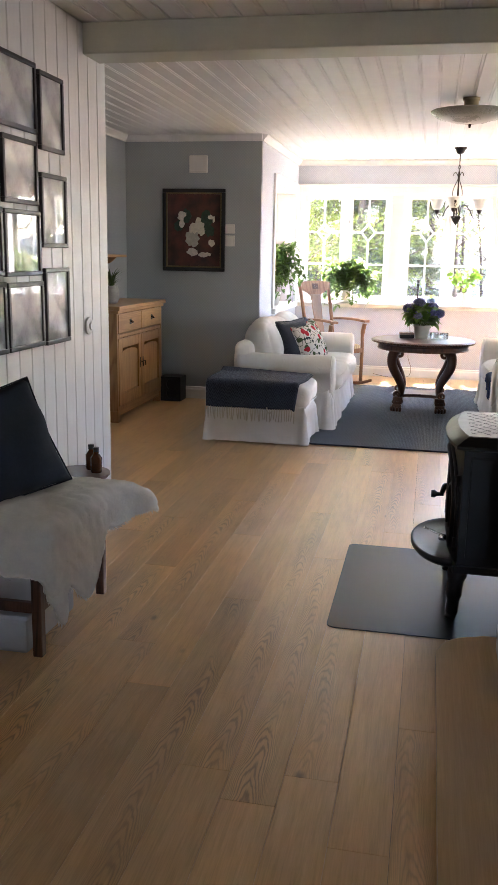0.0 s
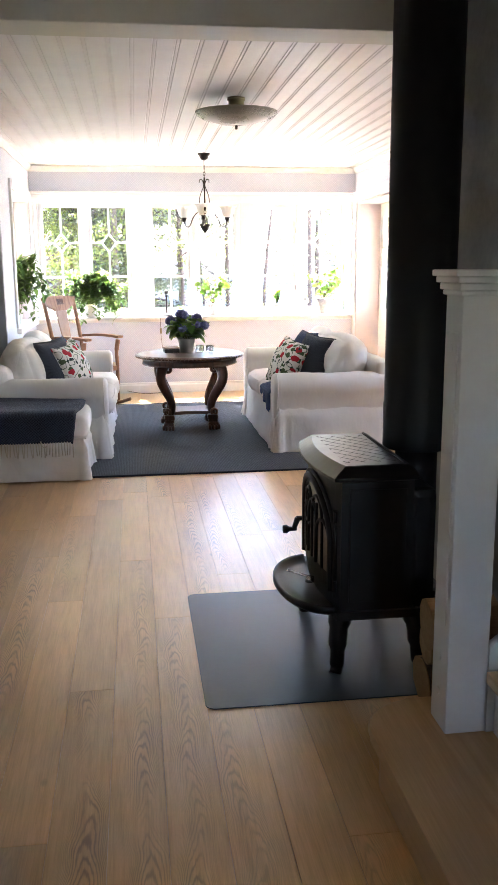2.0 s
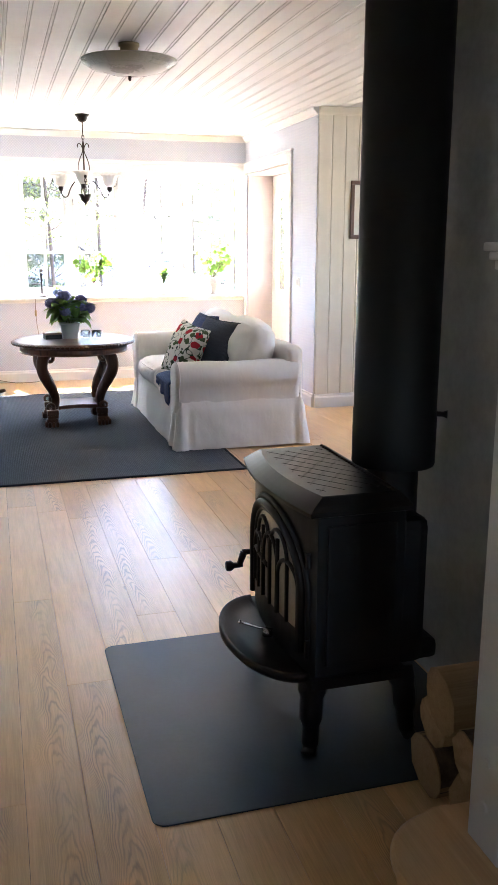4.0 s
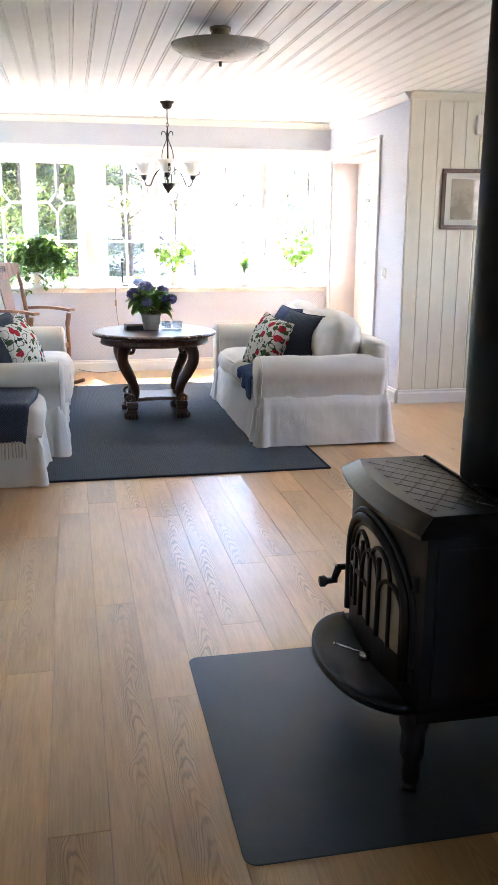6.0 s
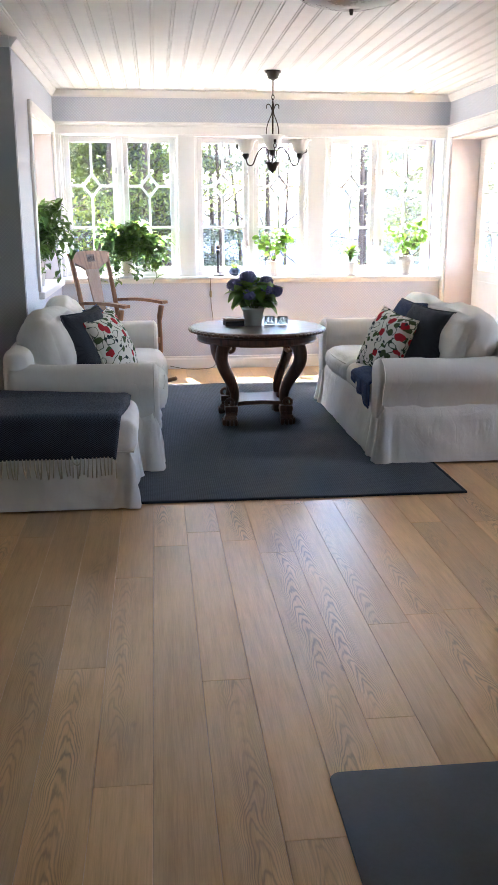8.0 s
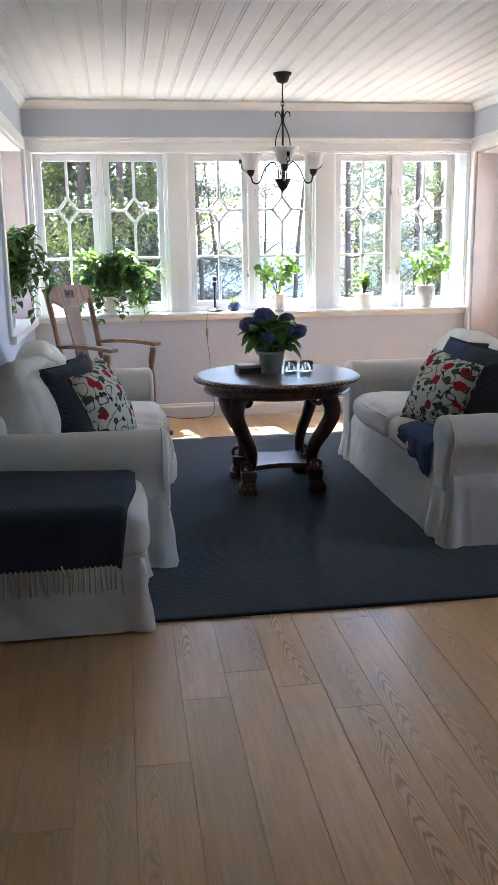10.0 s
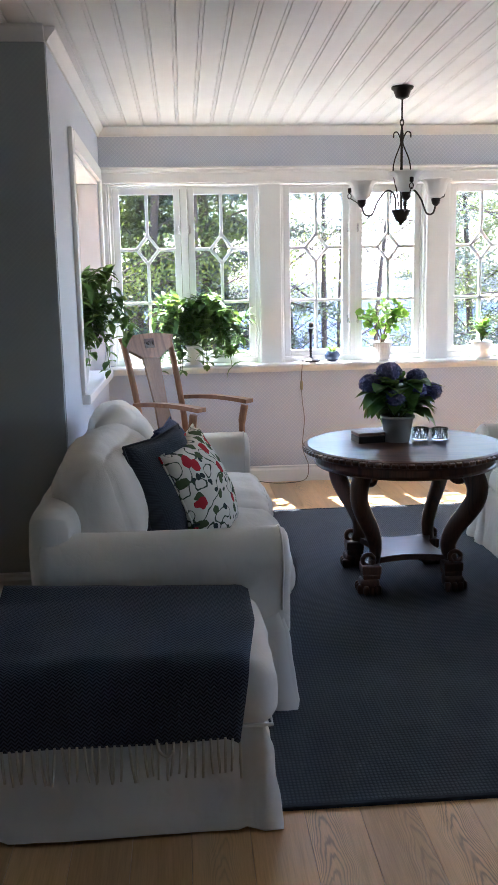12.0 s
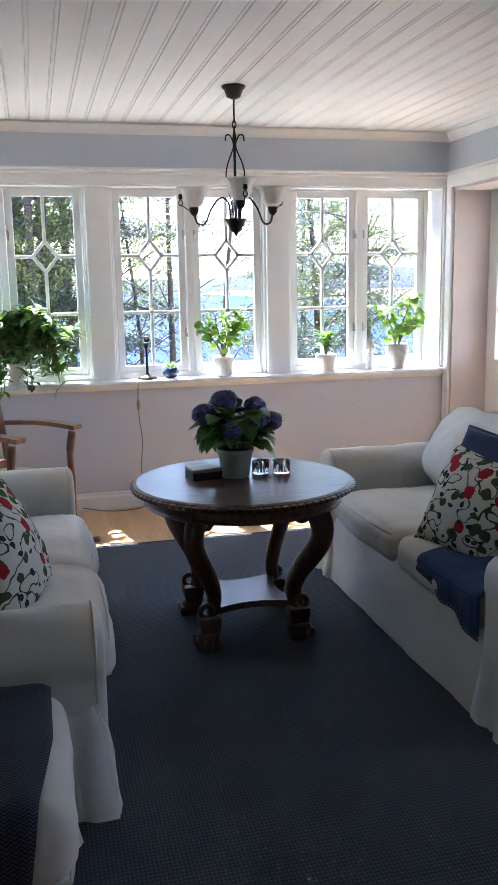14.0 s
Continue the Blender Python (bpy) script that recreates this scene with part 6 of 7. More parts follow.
def picture(y0, y1, z0, z1, art):
    p = thing("framed_picture", pose(-2.0895, (y0 + y1) / 2, (z0 + z1) / 2), "black-framed glazed print on the white panelled wall", "picture frame", "picture wall")
    w, h, t = (y1 - y0) / 2, (z1 - z0) / 2, 0.020
    for (a, b, c, d) in ((-w, w, h - t, h), (-w, w, -h, -h + t), (-w, -w + t, -h + t, h - t), (w - t, w, -h + t, h - t)):
        part("frame_side", B(0, 0.020, a, b, c, d, 0.004), "black", p)
    part("print", B(0.002, 0.012, -w + t, w - t, -h + t, h - t), art, p, "pale print behind reflecting glass")


for y0, y1, z0, z1, art in ((4.825, 5.075, 1.83, 2.155, "print"), (4.42, 4.795, 1.885, 2.17, "print"), (4.47, 4.785, 1.59, 1.855, "print"), (4.815, 5.085, 1.415, 1.735, "print"), (4.465, 4.795, 1.295, 1.567, "print"),
                            (4.83, 5.09, 0.98, 1.325, "print"), (4.475, 4.808, 0.985, 1.27, "print"), (4.13, 4.46, 0.985, 1.275, "print"), (4.10, 4.45, 1.30, 1.57, "print"), (4.07, 4.40, 1.60, 1.86, "print")):
    picture(y0, y1, z0, z1, art)
pc = thing("framed_picture", pose(2.245, 9.362, 1.665), "dark wood framed landscape print with a white mount", "picture frame")
w, h, t = 0.345, 0.235, 0.032
for (a, b, c, d) in ((-w, w, h - t, h), (-w, w, -h, -h + t), (-w, -w + t, -h + t, h - t), (w - t, w, -h + t, h - t)):
    part("frame_side", B(a, b, -0.022, 0, c, d, 0.005), "mahogany", pc)
part("mount", B(-w + t, w - t, -0.010, -0.002, -h + t, h - t), "mat", pc, "white card mount")
part("print", B(-w + t + 0.05, w - t - 0.05, -0.013, -0.010, -h + t + 0.045, h - t - 0.045), "print2", pc, "faded brown landscape print")
vt = thing("wall_vent", pose(2.25, 9.362, 2.235), "white square wall ventilator", "vent")
part("cover", B(-0.09, 0.09, -0.03, 0, -0.075, 0.075, 0.010), "plastic", vt)

# ---- lounge chair with sheepskin ----
lc = thing("lounge_chair", pose(-1.86, 4.10, 0), "low dark wooden lounge chair under a sheepskin", "chair")
for x, y in ((0.195, -0.295), (0.195, 0.295), (-0.19, -0.295), (-0.19, 0.295)):
    part("leg", B(x - 0.018, x + 0.018, y - 0.018, y + 0.018, 0.0, 0.40, 0.005), "mahogany", lc)
for x in (-0.19, 0.195):
    part("rail", B(x - 0.012, x + 0.012, -0.277, 0.277, 0.16, 0.20, 0.004), "mahogany", lc)
    part("rail", B(x - 0.012, x + 0.012, -0.277, 0.277, 0.34, 0.385, 0.004), "mahogany", lc)
for y in (-0.295, 0.295):
    part("rail", B(-0.172, 0.177, y - 0.012, y + 0.012, 0.16, 0.20, 0.004), "mahogany", lc)
part("seat_pad", rbox(bmesh.new(), (0.0, 0, 0.415), (0.44, 0.64, 0.075), 0.03, 10, (0, 0, 0.01), 0.004), "linen", lc, "", True)
bm = bmesh.new()
nx, ny = 46, 60
grid = []
for i in range(nx + 1):
    row = []
    for j in range(ny + 1):
        u, v = i / nx, j / ny
        tongue = 0.14 * math.exp(-((v - 0.30) / 0.17) ** 2) + 0.15 * math.exp(-((v - 0.05) / 0.05) ** 2) - 0.06 * math.exp(-((v - 0.64) / 0.08) ** 2)
        run = u * (0.68 + tongue)
        yy = -0.40 + 0.80 * v + 0.03 * math.sin(u * 7 + 1)
        edge_far = max(0.0, yy - 0.315)
        edge_near = max(0.0, -0.315 - yy)
        x, z = -0.21 + run, 0.470
        lip = 0.215 + 0.13 * math.exp(-((v - 1.0) / 0.16) ** 2)
        if x > lip:
            over = x - lip
            a = min(over / 0.08, 1.0) * 1.35
            x = lip + 0.05 * math.sin(a) + max(0.0, over - 0.08) * 0.12
            z -= 0.05 * (1 - math.cos(a)) + max(0.0, over - 0.08) * 0.98
            z += 0.10 * max(0.0, over - 0.05) * (1 + math.sin(v * 9.0 + 0.5)) - 0.0
        z -= edge_far * 0.5 + edge_near * 1.2
        p = Vector((x, yy - edge_far * 0.2, z))
        f = noise.noise(p * 22) * 0.010 + noise.noise(p * 75) * 0.006
        row.append(bm.verts.new(p + Vector((0.7 * f, 0.3 * f, 0.8 * f + 0.008))))
    grid.append(row)
for i in range(nx):
    for j in range(ny):
        bm.faces.new((grid[i][j], grid[i + 1][j], grid[i + 1][j + 1], grid[i][j + 1]))
rng = random.Random(17)
wool_v, wool_f = [], []
for q in range(22000):
    i, j = rng.randrange(nx), rng.randrange(ny)
    p = grid[i][j].co.lerp(grid[i + 1][j + 1].co, rng.random())
    nrm = (grid[i + 1][j].co - grid[i][j].co).cross(grid[i][j + 1].co - grid[i][j].co).normalized()
    down = (grid[i + 1][j].co - grid[i][j].co).normalized()
    lie = (down * 0.7 + nrm * rng.uniform(0.25, 0.6) + Vector((rng.gauss(0, 0.3), rng.gauss(0, 0.3), 0))).normalized()
    side = lie.cross(nrm).normalized() * rng.uniform(0.0015, 0.003)
    l, k = rng.uniform(0.010, 0.020), len(wool_v)
    wool_v += [p - side, p + side, p + lie * l * 0.6 + side * 0.8, p + lie * l + down * 0.004, p + lie * l * 0.6 - side * 0.8]
    wool_f.append((k, k + 1, k + 2, k + 3, k + 4))
sk = ob_from("sheepskin", bm, "fleece", None, "", True)
wool = bpy.data.meshes.new("wool")
wool.from_pydata(wool_v, [], wool_f)
wool.materials.append(M["fleece"])
wool = new("wool", wool)
wool.parent = sk
tagged(wool, kind="stuff")
sk.matrix_basis = pose(-1.86, 4.10, 0)
sol = sk.modifiers.new("thick", "SOLIDIFY")
sol.thickness, sol.offset = 0.014, 1
tagged(sk, "white woolly sheepskin draped over the low chair", "sheepskin")
cushion("scatter_cushion", (-1.95, 4.12, 0.675), 0.44, 0.16, "darkcloth", "nearly black velvet cushion standing on the sheepskin", -38, 24, 12, 9)
pb = thing("storage_box", pose(-1.86, 4.02, 0), "milky plastic storage box under the low chair", "box")
part("tub", B(-0.15, 0.15, -0.22, 0.20, 0.0, 0.13, 0.015), "plasticbox", pb)
part("lid", B(-0.16, 0.16, -0.23, 0.21, 0.13, 0.148, 0.006), "plasticbox", pb)
sd = thing("side_table", pose(-1.93, 4.82, 0), "small dark side table behind the low chair", "table")
part("top", lathe(bmesh.new(), [(0.13, 0.38), (0.14, 0.39), (0.14, 0.40), (0.0, 0.40)], 24), "mahogany", sd)
part("foot", lathe(bmesh.new(), [(0.11, 0.0), (0.10, 0.02), (0.02, 0.04), (0.02, 0.38)], 20), "mahogany", sd)
for dx, dy in ((0.075, 0.02), (0.03, 0.07)):
    bo = thing("bottle", pose(-1.93 + dx, 4.82 + dy, 0.401), "small brown glass bottle with a dark cap", "bottle", "brown bottles")
    part("body", lathe(bmesh.new(), [(0.024, 0.0), (0.026, 0.01), (0.026, 0.07), (0.012, 0.09), (0.012, 0.10)], 16), "amber", bo, "", True)
    part("cap", lathe(bmesh.new(), [(0.014, 0.098), (0.014, 0.118), (0.0, 0.119)], 14), "black", bo)

# ---- on the table ----
TZ = 0.661


def leaf(bm, base, tip, w, curl=0.2, n=4):
    """One pointed leaf from base to tip."""
    base, tip = Vector(base), Vector(tip)
    d = tip - base
    side = d.cross(Vector((0, 0, 1)))
    side = side.normalized() if side.length > 1e-5 else Vector((1, 0, 0))
    up = side.cross(d).normalized()
    prev = None
    for i in range(n + 1):
        t = i / n
        c = base + d * t + up * (curl * d.length * math.sin(math.pi * t) * 0.6)
        ww = w * math.sin(math.pi * (0.08 + 0.92 * t) ** 0.8) * 0.5 if i < n else 0.0005
        row = (bm.verts.new(c - side * ww + up * ww * 0.25), bm.verts.new(c), bm.verts.new(c + side * ww + up * ww * 0.25))
        if prev:
            bm.faces.new((prev[0], prev[1], row[1], row[0]))
            bm.faces.new((prev[1], prev[2], row[2], row[1]))
        prev = row


def round_leaf(bm, c, r, nrm, n=9, lobes=5):
    c, nrm = Vector(c), Vector(nrm).normalized()
    a = nrm.orthogonal().normalized()
    b = nrm.cross(a)
    m = bm.verts.new(c - nrm * r * 0.2)
    vs = []
    for k in range(n * 2):
        t = 2 * math.pi * k / (n * 2)
        rr = r * (1 + 0.12 * math.cos(lobes * t))
        vs.append(bm.verts.new(c + (a * math.cos(t) + b * math.sin(t)) * rr))
    for p, q in zip(vs, vs[1:] + vs[:1]):
        bm.faces.new((m, p, q))


hx, hy = -0.445, 9.345
rng = random.Random(21)
hy_t = thing("hydrangea", pose(hx, hy, TZ), "blue hydrangea in a pale grey ceramic pot on the table", "potted plant")
part("pot", lathe(bmesh.new(), [(0.055, 0.0), (0.058, 0.004), (0.074, 0.110), (0.080, 0.112), (0.080, 0.125), (0.072, 0.126), (0.064, 0.112), (0.0, 0.110)], 32), "greypot", hy_t, "plain grey tapered pot", True)
part("soil", lathe(bmesh.new(), [(0.063, 0.112), (0.0, 0.118)], 20), "soil", hy_t)
heads = [(-0.125, 0.0, 0.275, 0.055), (-0.035, 0.03, 0.325, 0.056), (0.095, 0.02, 0.300, 0.044), (0.075, -0.07, 0.250, 0.040), (0.150, -0.02, 0.235, 0.048), (-0.035, -0.10, 0.220, 0.048), (0.02, 0.13, 0.27, 0.042)]
bm = bmesh.new()
for (x, y, z, r) in heads:
    tube(bm, spline([(x * 0.15, y * 0.15, 0.12), (x * 0.6, y * 0.6, 0.12 + (z - 0.12) * 0.6), (x, y, z - r * 0.3)], 4), 0.0045, 6)
tagged(part("stalk", bm, "stem", hy_t), kind="stuff")
for (x, y, z, r) in heads:
    bm = bmesh.new()
    core = bmesh.ops.create_icosphere(bm, subdivisions=2, radius=r * 0.6, matrix=Matrix.Translation((x, y, z - 0.004)))
    for k in range(300):
        d = Vector((rng.gauss(0, 1), rng.gauss(0, 1), rng.gauss(0.25, 0.85))).normalized()
        c = Vector((x, y, z)) + Vector((d.x, d.y, d.z * 0.75)) * r * rng.uniform(0.72, 1.05)
        a = d.orthogonal().normalized()
        a = Matrix.Rotation(rng.uniform(0, 6.28), 3, d) @ a
        b = d.cross(a)
        s = rng.uniform(0.009, 0.013)
        for q in range(4):
            e1 = (a, b, -a, -b)[q]
            e2 = (b, -a, -b, a)[q]
            bm.faces.new([bm.verts.new(p) for p in (c, c + (e1 * 0.9 - e2 * 0.45) * s + d * 0.002, c + e1 * s * 1.35 + d * 0.004, c + (e1 * 0.9 + e2 * 0.45) * s + d * 0.002)])
    bmesh.ops.remove_doubles(bm, verts=bm.verts[:], dist=0.0002)
    part("flower_head", bm, "petal", hy_t, "round cluster of blue-violet petals")
for k in range(96):
    a = rng.uniform(0, 6.28)
    r0 = rng.uniform(0.02, 0.085)
    z0 = rng.uniform(0.14, 0.29)
    L = rng.uniform(0.09, 0.145)
    lift = rng.uniform(-0.09, 0.035)
    bm = bmesh.new()
    base = Vector((r0 * math.cos(a), r0 * math.sin(a), z0))
    leaf(bm, base, base + Vector((L * math.cos(a), L * math.sin(a), lift)), rng.uniform(0.085, 0.115), 0.22, 6)
    part("leaf", bm, "hydleaf", hy_t, "", True)
bx = thing("small_box", pose(-0.580, 9.365, TZ, 0, 0, 8), "low dark square wooden box with a pale lid", "box")
part("base", B(-0.065, 0.065, -0.055, 0.055, 0, 0.034, 0.003), "black", bx)
part("lid", B(-0.066, 0.066, -0.056, 0.056, 0.035, 0.050, 0.004), "chairpale", bx)
for gx, gy in ((-0.326, 9.375), (-0.238, 9.355)):
    gl = thing("tealight_glass", pose(gx, gy, TZ), "clear ribbed glass tealight holder", "candle holder", "tealight holders")
    part("cup", lathe(bmesh.new(), [(0.030, 0.0), (0.037, 0.004), (0.039, 0.058), (0.0355, 0.058), (0.033, 0.012), (0.0, 0.011)], 32, (0, 0, 0), 0.03, 16), "cutglass", gl, "", True)
    part("tealight", lathe(bmesh.new(), [(0.019, 0.012), (0.019, 0.030), (0.0, 0.030)], 18), "pot", gl, "small white candle")

# ---- on the sills ----
SZ = 0.863


def potted(name, at, label, pot_prof, pot_mat, pot_label=""):
    p = thing(name, pose(*at), label, "potted plant")
    part("pot", lathe(bmesh.new(), pot_prof, 30), pot_mat, p, pot_label, True)
    return p


def trailing(p, rng, n_stems, reach, height, droop, leaf_len, mat, base_z, bias=(0, 0), low=-0.12):
    """Arching stems with many pointed leaves."""
    stems = bmesh.new()
    crown = bmesh.new()
    for k in range(n_stems):
        a = rng.uniform(0, 6.28)
        R = reach * rng.uniform(0.45, 1.0)
        H = height * rng.uniform(0.35, 1.0)
        ex, ey = R * math.cos(a) + bias[0] * rng.random(), 0.55 * R * math.sin(a) + bias[1] * rng.random()
        end = Vector((ex, ey, max(low, base_z + H - droop * rng.random())))
        pts = spline([(0.02 * math.cos(a), 0.02 * math.sin(a), base_z), (ex * 0.4, ey * 0.4, base_z + H * 0.9), (ex * 0.8, ey * 0.8, base_z + H), end], 5)
        tube(stems, pts, 0.0022, 5)
        for q in pts[3:]:
            for s in (0, 1):
                d = Vector((rng.gauss(0, 1), rng.gauss(0, 1), rng.gauss(-0.25, 0.6))).normalized()
                leaf(crown, q, q + d * leaf_len * rng.uniform(0.7, 1.25), leaf_len * rng.uniform(0.42, 0.6), 0.18, 3)
    tagged(part("stalk", stems, "stem", p), kind="stuff")
    tagged(part("foliage", crown, mat, p, "", True), kind="stuff")


POT = [(0.055, 0.0), (0.060, 0.004), (0.078, 0.125), (0.085, 0.128), (0.085, 0.140), (0.076, 0.140), (0.072, 0.12), (0.0, 0.118)]
p = potted("trailing_plant", (-1.375, 11.535, SZ), "bushy trailing green plant in a white pot on the sill", POT, "pot", "white pot")
trailing(p, random.Random(31), 52, 0.31, 0.33, 0.36, 0.092, "vine", 0.13, (0.10, -0.06), -0.07)
p = potted("trailing_plant", (-2.06, 10.52, 0.856), "climbing green plant in a white pot in the side window", POT, "pot", "white pot")
trailing(p, random.Random(33), 40, 0.30, 0.50, 0.30, 0.092, "vine", 0.13, (0.05, 0.12), 0.06)


def geranium(at, seed, stalks, r, pot, mat, label, pot_label):
    """Leggy woody stalks, each with lobed leaves on thin petioles in loose tiers."""
    rng = random.Random(seed)
    p = potted("geranium", (*at, SZ), label, pot, mat, pot_label)
    zt = pot[-1][1]
    stems = bmesh.new()
    for (ex, ey, h, n) in stalks:
        pts = spline([(ex * 0.05, ey * 0.05, zt - 0.01), (ex * 0.3, ey * 0.3, zt + h * 0.4), (ex * 0.75, ey * 0.75, zt + h * 0.75), (ex, ey, zt + h)], 6)
        tube(stems, pts, [0.0055 - 0.003 * i / (len(pts) - 1) for i in range(len(pts))], 6)
        n = int(n * 1.6)
        for k in range(n):
            q = pts[int(len(pts) * (0.35 + 0.64 * (k / n) ** 0.7))]
            a = rng.uniform(0, 6.28)
            l = rng.uniform(0.03, 0.075)
            c = q + Vector((l * math.cos(a), l * 0.8 * math.sin(a), rng.uniform(-0.01, 0.04)))
            tube(stems, [q, q.lerp(c, 0.5) + Vector((0, 0, 0.008)), c], 0.0016, 4)
            bm = bmesh.new()
            round_leaf(bm, c, r * rng.uniform(0.5, 0.98), (rng.gauss(0, 0.6), rng.gauss(-0.7, 0.5), 0.7), 9, 5)
            part("leaf", bm, "gera", p, "", True)
    tagged(part("stalk", stems, "brownstem", p), kind="stuff")
    return p


ribbed = [(0.050, 0.0), (0.054, 0.005), (0.068, 0.120), (0.072, 0.124), (0.072, 0.132), (0.064, 0.132), (0.0, 0.118)]
gp = geranium((-0.008, 11.545), 41, [(-0.12, 0.0, 0.20, 13), (0.02, -0.02, 0.14, 10), (0.08, 0.0, 0.30, 16), (-0.05, 0.02, 0.27, 10), (0.12, 0.02, 0.22, 12)], 0.031, ribbed, "pot", "leggy bright green geranium in a ribbed white pot", "ribbed white pot")
for k in range(24):
    a = 2 * math.pi * k / 24
    part("rib", tube(bmesh.new(), [(0.054 * math.cos(a), 0.054 * math.sin(a), 0.006), (0.068 * math.cos(a), 0.068 * math.sin(a), 0.118)], 0.0035, 5), "pot", gp)
urn = [(0.050, 0.0), (0.054, 0.006), (0.070, 0.06), (0.083, 0.125), (0.084, 0.150), (0.074, 0.165), (0.080, 0.176), (0.072, 0.176), (0.0, 0.150)]
gu = geranium((1.255, 11.545), 43, [(-0.09, 0.0, 0.27, 13), (0.11, 0.0, 0.36, 12), (0.06, -0.03, 0.16, 13), (0.15, -0.01, 0.22, 16), (-0.03, 0.0, 0.10, 8)], 0.035, urn, "stonepot", "tall bright green geranium in a pale stoneware urn", "pale grey urn with a moulded emblem")
part("emblem", tube(bmesh.new(), [(0.028 * math.cos(t), -0.081 - 0.006 * math.cos(3 * t), 0.115 + 0.022 * math.sin(t)) for t in np.linspace(0, 6.3, 16)], 0.0035, 6), "stonepot", gu)
small = [(0.064, 0.0), (0.070, 0.004), (0.076, 0.11), (0.076, 0.120), (0.070, 0.120), (0.0, 0.108)]
p = potted("small_plant", (0.722, 11.54, SZ), "small leafy plant in a plain white pot", small, "pot", "plain white pot")
rng = random.Random(51)
bm, stm = bmesh.new(), bmesh.new()
for k in range(52):
    a, z = rng.uniform(0, 6.28), rng.uniform(0.13, 0.25)
    b = Vector((0.02 * math.cos(a), 0.02 * math.sin(a), z))
    leaf(bm, b, b + Vector((0.082 * math.cos(a), 0.082 * math.sin(a), rng.uniform(-0.01, 0.05))), 0.038, 0.2, 3)
    tube(stm, [(0, 0, 0.11), b], 0.0018, 4)
tagged(part("stalk", stm, "stem", p), kind="stuff")
tagged(part("foliage", bm, "gera", p, "", True), kind="stuff")
va = thing("hand_vase", pose(1.055, 11.555, SZ), "small white porcelain hand-shaped vase", "vase")
bm = lathe(bmesh.new(), [(0.022, 0), (0.024, 0.004), (0.017, 0.05), (0.020, 0.085), (0.026, 0.10), (0.0, 0.101)], 18)
for k, (dx, h) in enumerate(((-0.020, 0.135), (-0.007, 0.150), (0.007, 0.146), (0.020, 0.132), (0.032, 0.118))):
    tube(bm, [(dx * 0.8, 0, 0.085), (dx, 0, h - 0.005), (dx * 1.05, 0, h)], [0.0075, 0.0065, 0.003], 8)
bm.transform(Matrix.Diagonal((1.15, 1.15, 1.45, 1.0)))
part("body", bm, "pot", va, "", True)
bp = thing("bowl_planter", pose(-0.372, 11.545, SZ), "round dark blue glazed pot with a small succulent", "potted plant")
part("pot", lathe(bmesh.new(), [(0.030, 0), (0.052, 0.018), (0.056, 0.042), (0.042, 0.066), (0.037, 0.070), (0.033, 0.064), (0.0, 0.060)], 26), "bluepot", bp, "dark blue round pot", True)
bm = bmesh.new()
for k in range(30):
    a = rng.uniform(0, 6.28)
    leaf(bm, (0.01 * math.cos(a), 0.01 * math.sin(a), 0.06), (0.045 * math.cos(a), 0.045 * math.sin(a), rng.uniform(0.075, 0.12)), 0.018, 0.2, 3)
part("foliage", bm, "gera", bp, "", True)
ol = thing("table_lamp", pose(-0.530, 11.535, SZ), "small dark metal lamp stand with a pale glass shade", "lamp")
part("base", lathe(bmesh.new(), [(0.066, 0), (0.066, 0.008), (0.045, 0.018), (0.016, 0.026), (0.008, 0.04), (0.010, 0.10), (0.007, 0.11), (0.009, 0.20), (0.016, 0.21), (0.018, 0.235), (0.0, 0.237)], 24), "bronze", ol, "", True)
part("knob", rbox(bmesh.new(), (0, -0.022, 0.262), (0.034, 0.026, 0.040), 0.012, 5), "bronze", ol, "", True)
part("shade", lathe(bmesh.new(), [(0.020, 0.238), (0.045, 0.262), (0.058, 0.300)], 30, (0, 0, 0), 0.04, 10, close=False), "clear", ol, "clear ruffled glass shade", True)
cbm = tube(bmesh.new(), spline([(-0.56, 11.50, 0.868), (-0.60, 11.462, 0.862), (-0.605, 11.448, 0.83), (-0.605, 11.486, 0.75), (-0.60, 11.495, 0.60), (-0.585, 11.495, 0.45), (-0.60, 11.49, 0.25), (-0.56, 11.485, 0.12), (-0.58, 11.47, 0.02), (-0.70, 11.42, 0.006), (-0.85, 11.44, 0.006), (-1.0, 11.47, 0.03)], 6), 0.003, 6)
cbl = thing("lamp_cable", pose(0, 0, 0), "brown lamp flex with an inline switch, hanging to the floor", "cable")
part("flex", cbm, "cable", cbl, "", True)
part("inline_switch", rbox(bmesh.new(), (-0.604, 11.488, 0.70), (0.022, 0.016, 0.065), 0.007, 5), "brass", cbl, "tan inline switch", True)
ck = potted("spiky_plant", (-3.05, 8.22, 0.966), "spiky green plant in a grey stoneware pot on the sideboard", [(0.045, 0), (0.065, 0.03), (0.068, 0.11), (0.052, 0.14), (0.056, 0.15), (0.048, 0.15), (0.0, 0.13)], "stonepot")
bm = bmesh.new()
for k in range(46):
    a = rng.uniform(0, 6.28)
    leaf(bm, (0.015 * math.cos(a), 0.015 * math.sin(a), 0.13), (rng.uniform(0.06, 0.15) * math.cos(a), rng.uniform(0.06, 0.15) * math.sin(a), rng.uniform(0.17, 0.31)), 0.014, 0.3, 4)
part("foliage", bm, "spike", ck, "", True)

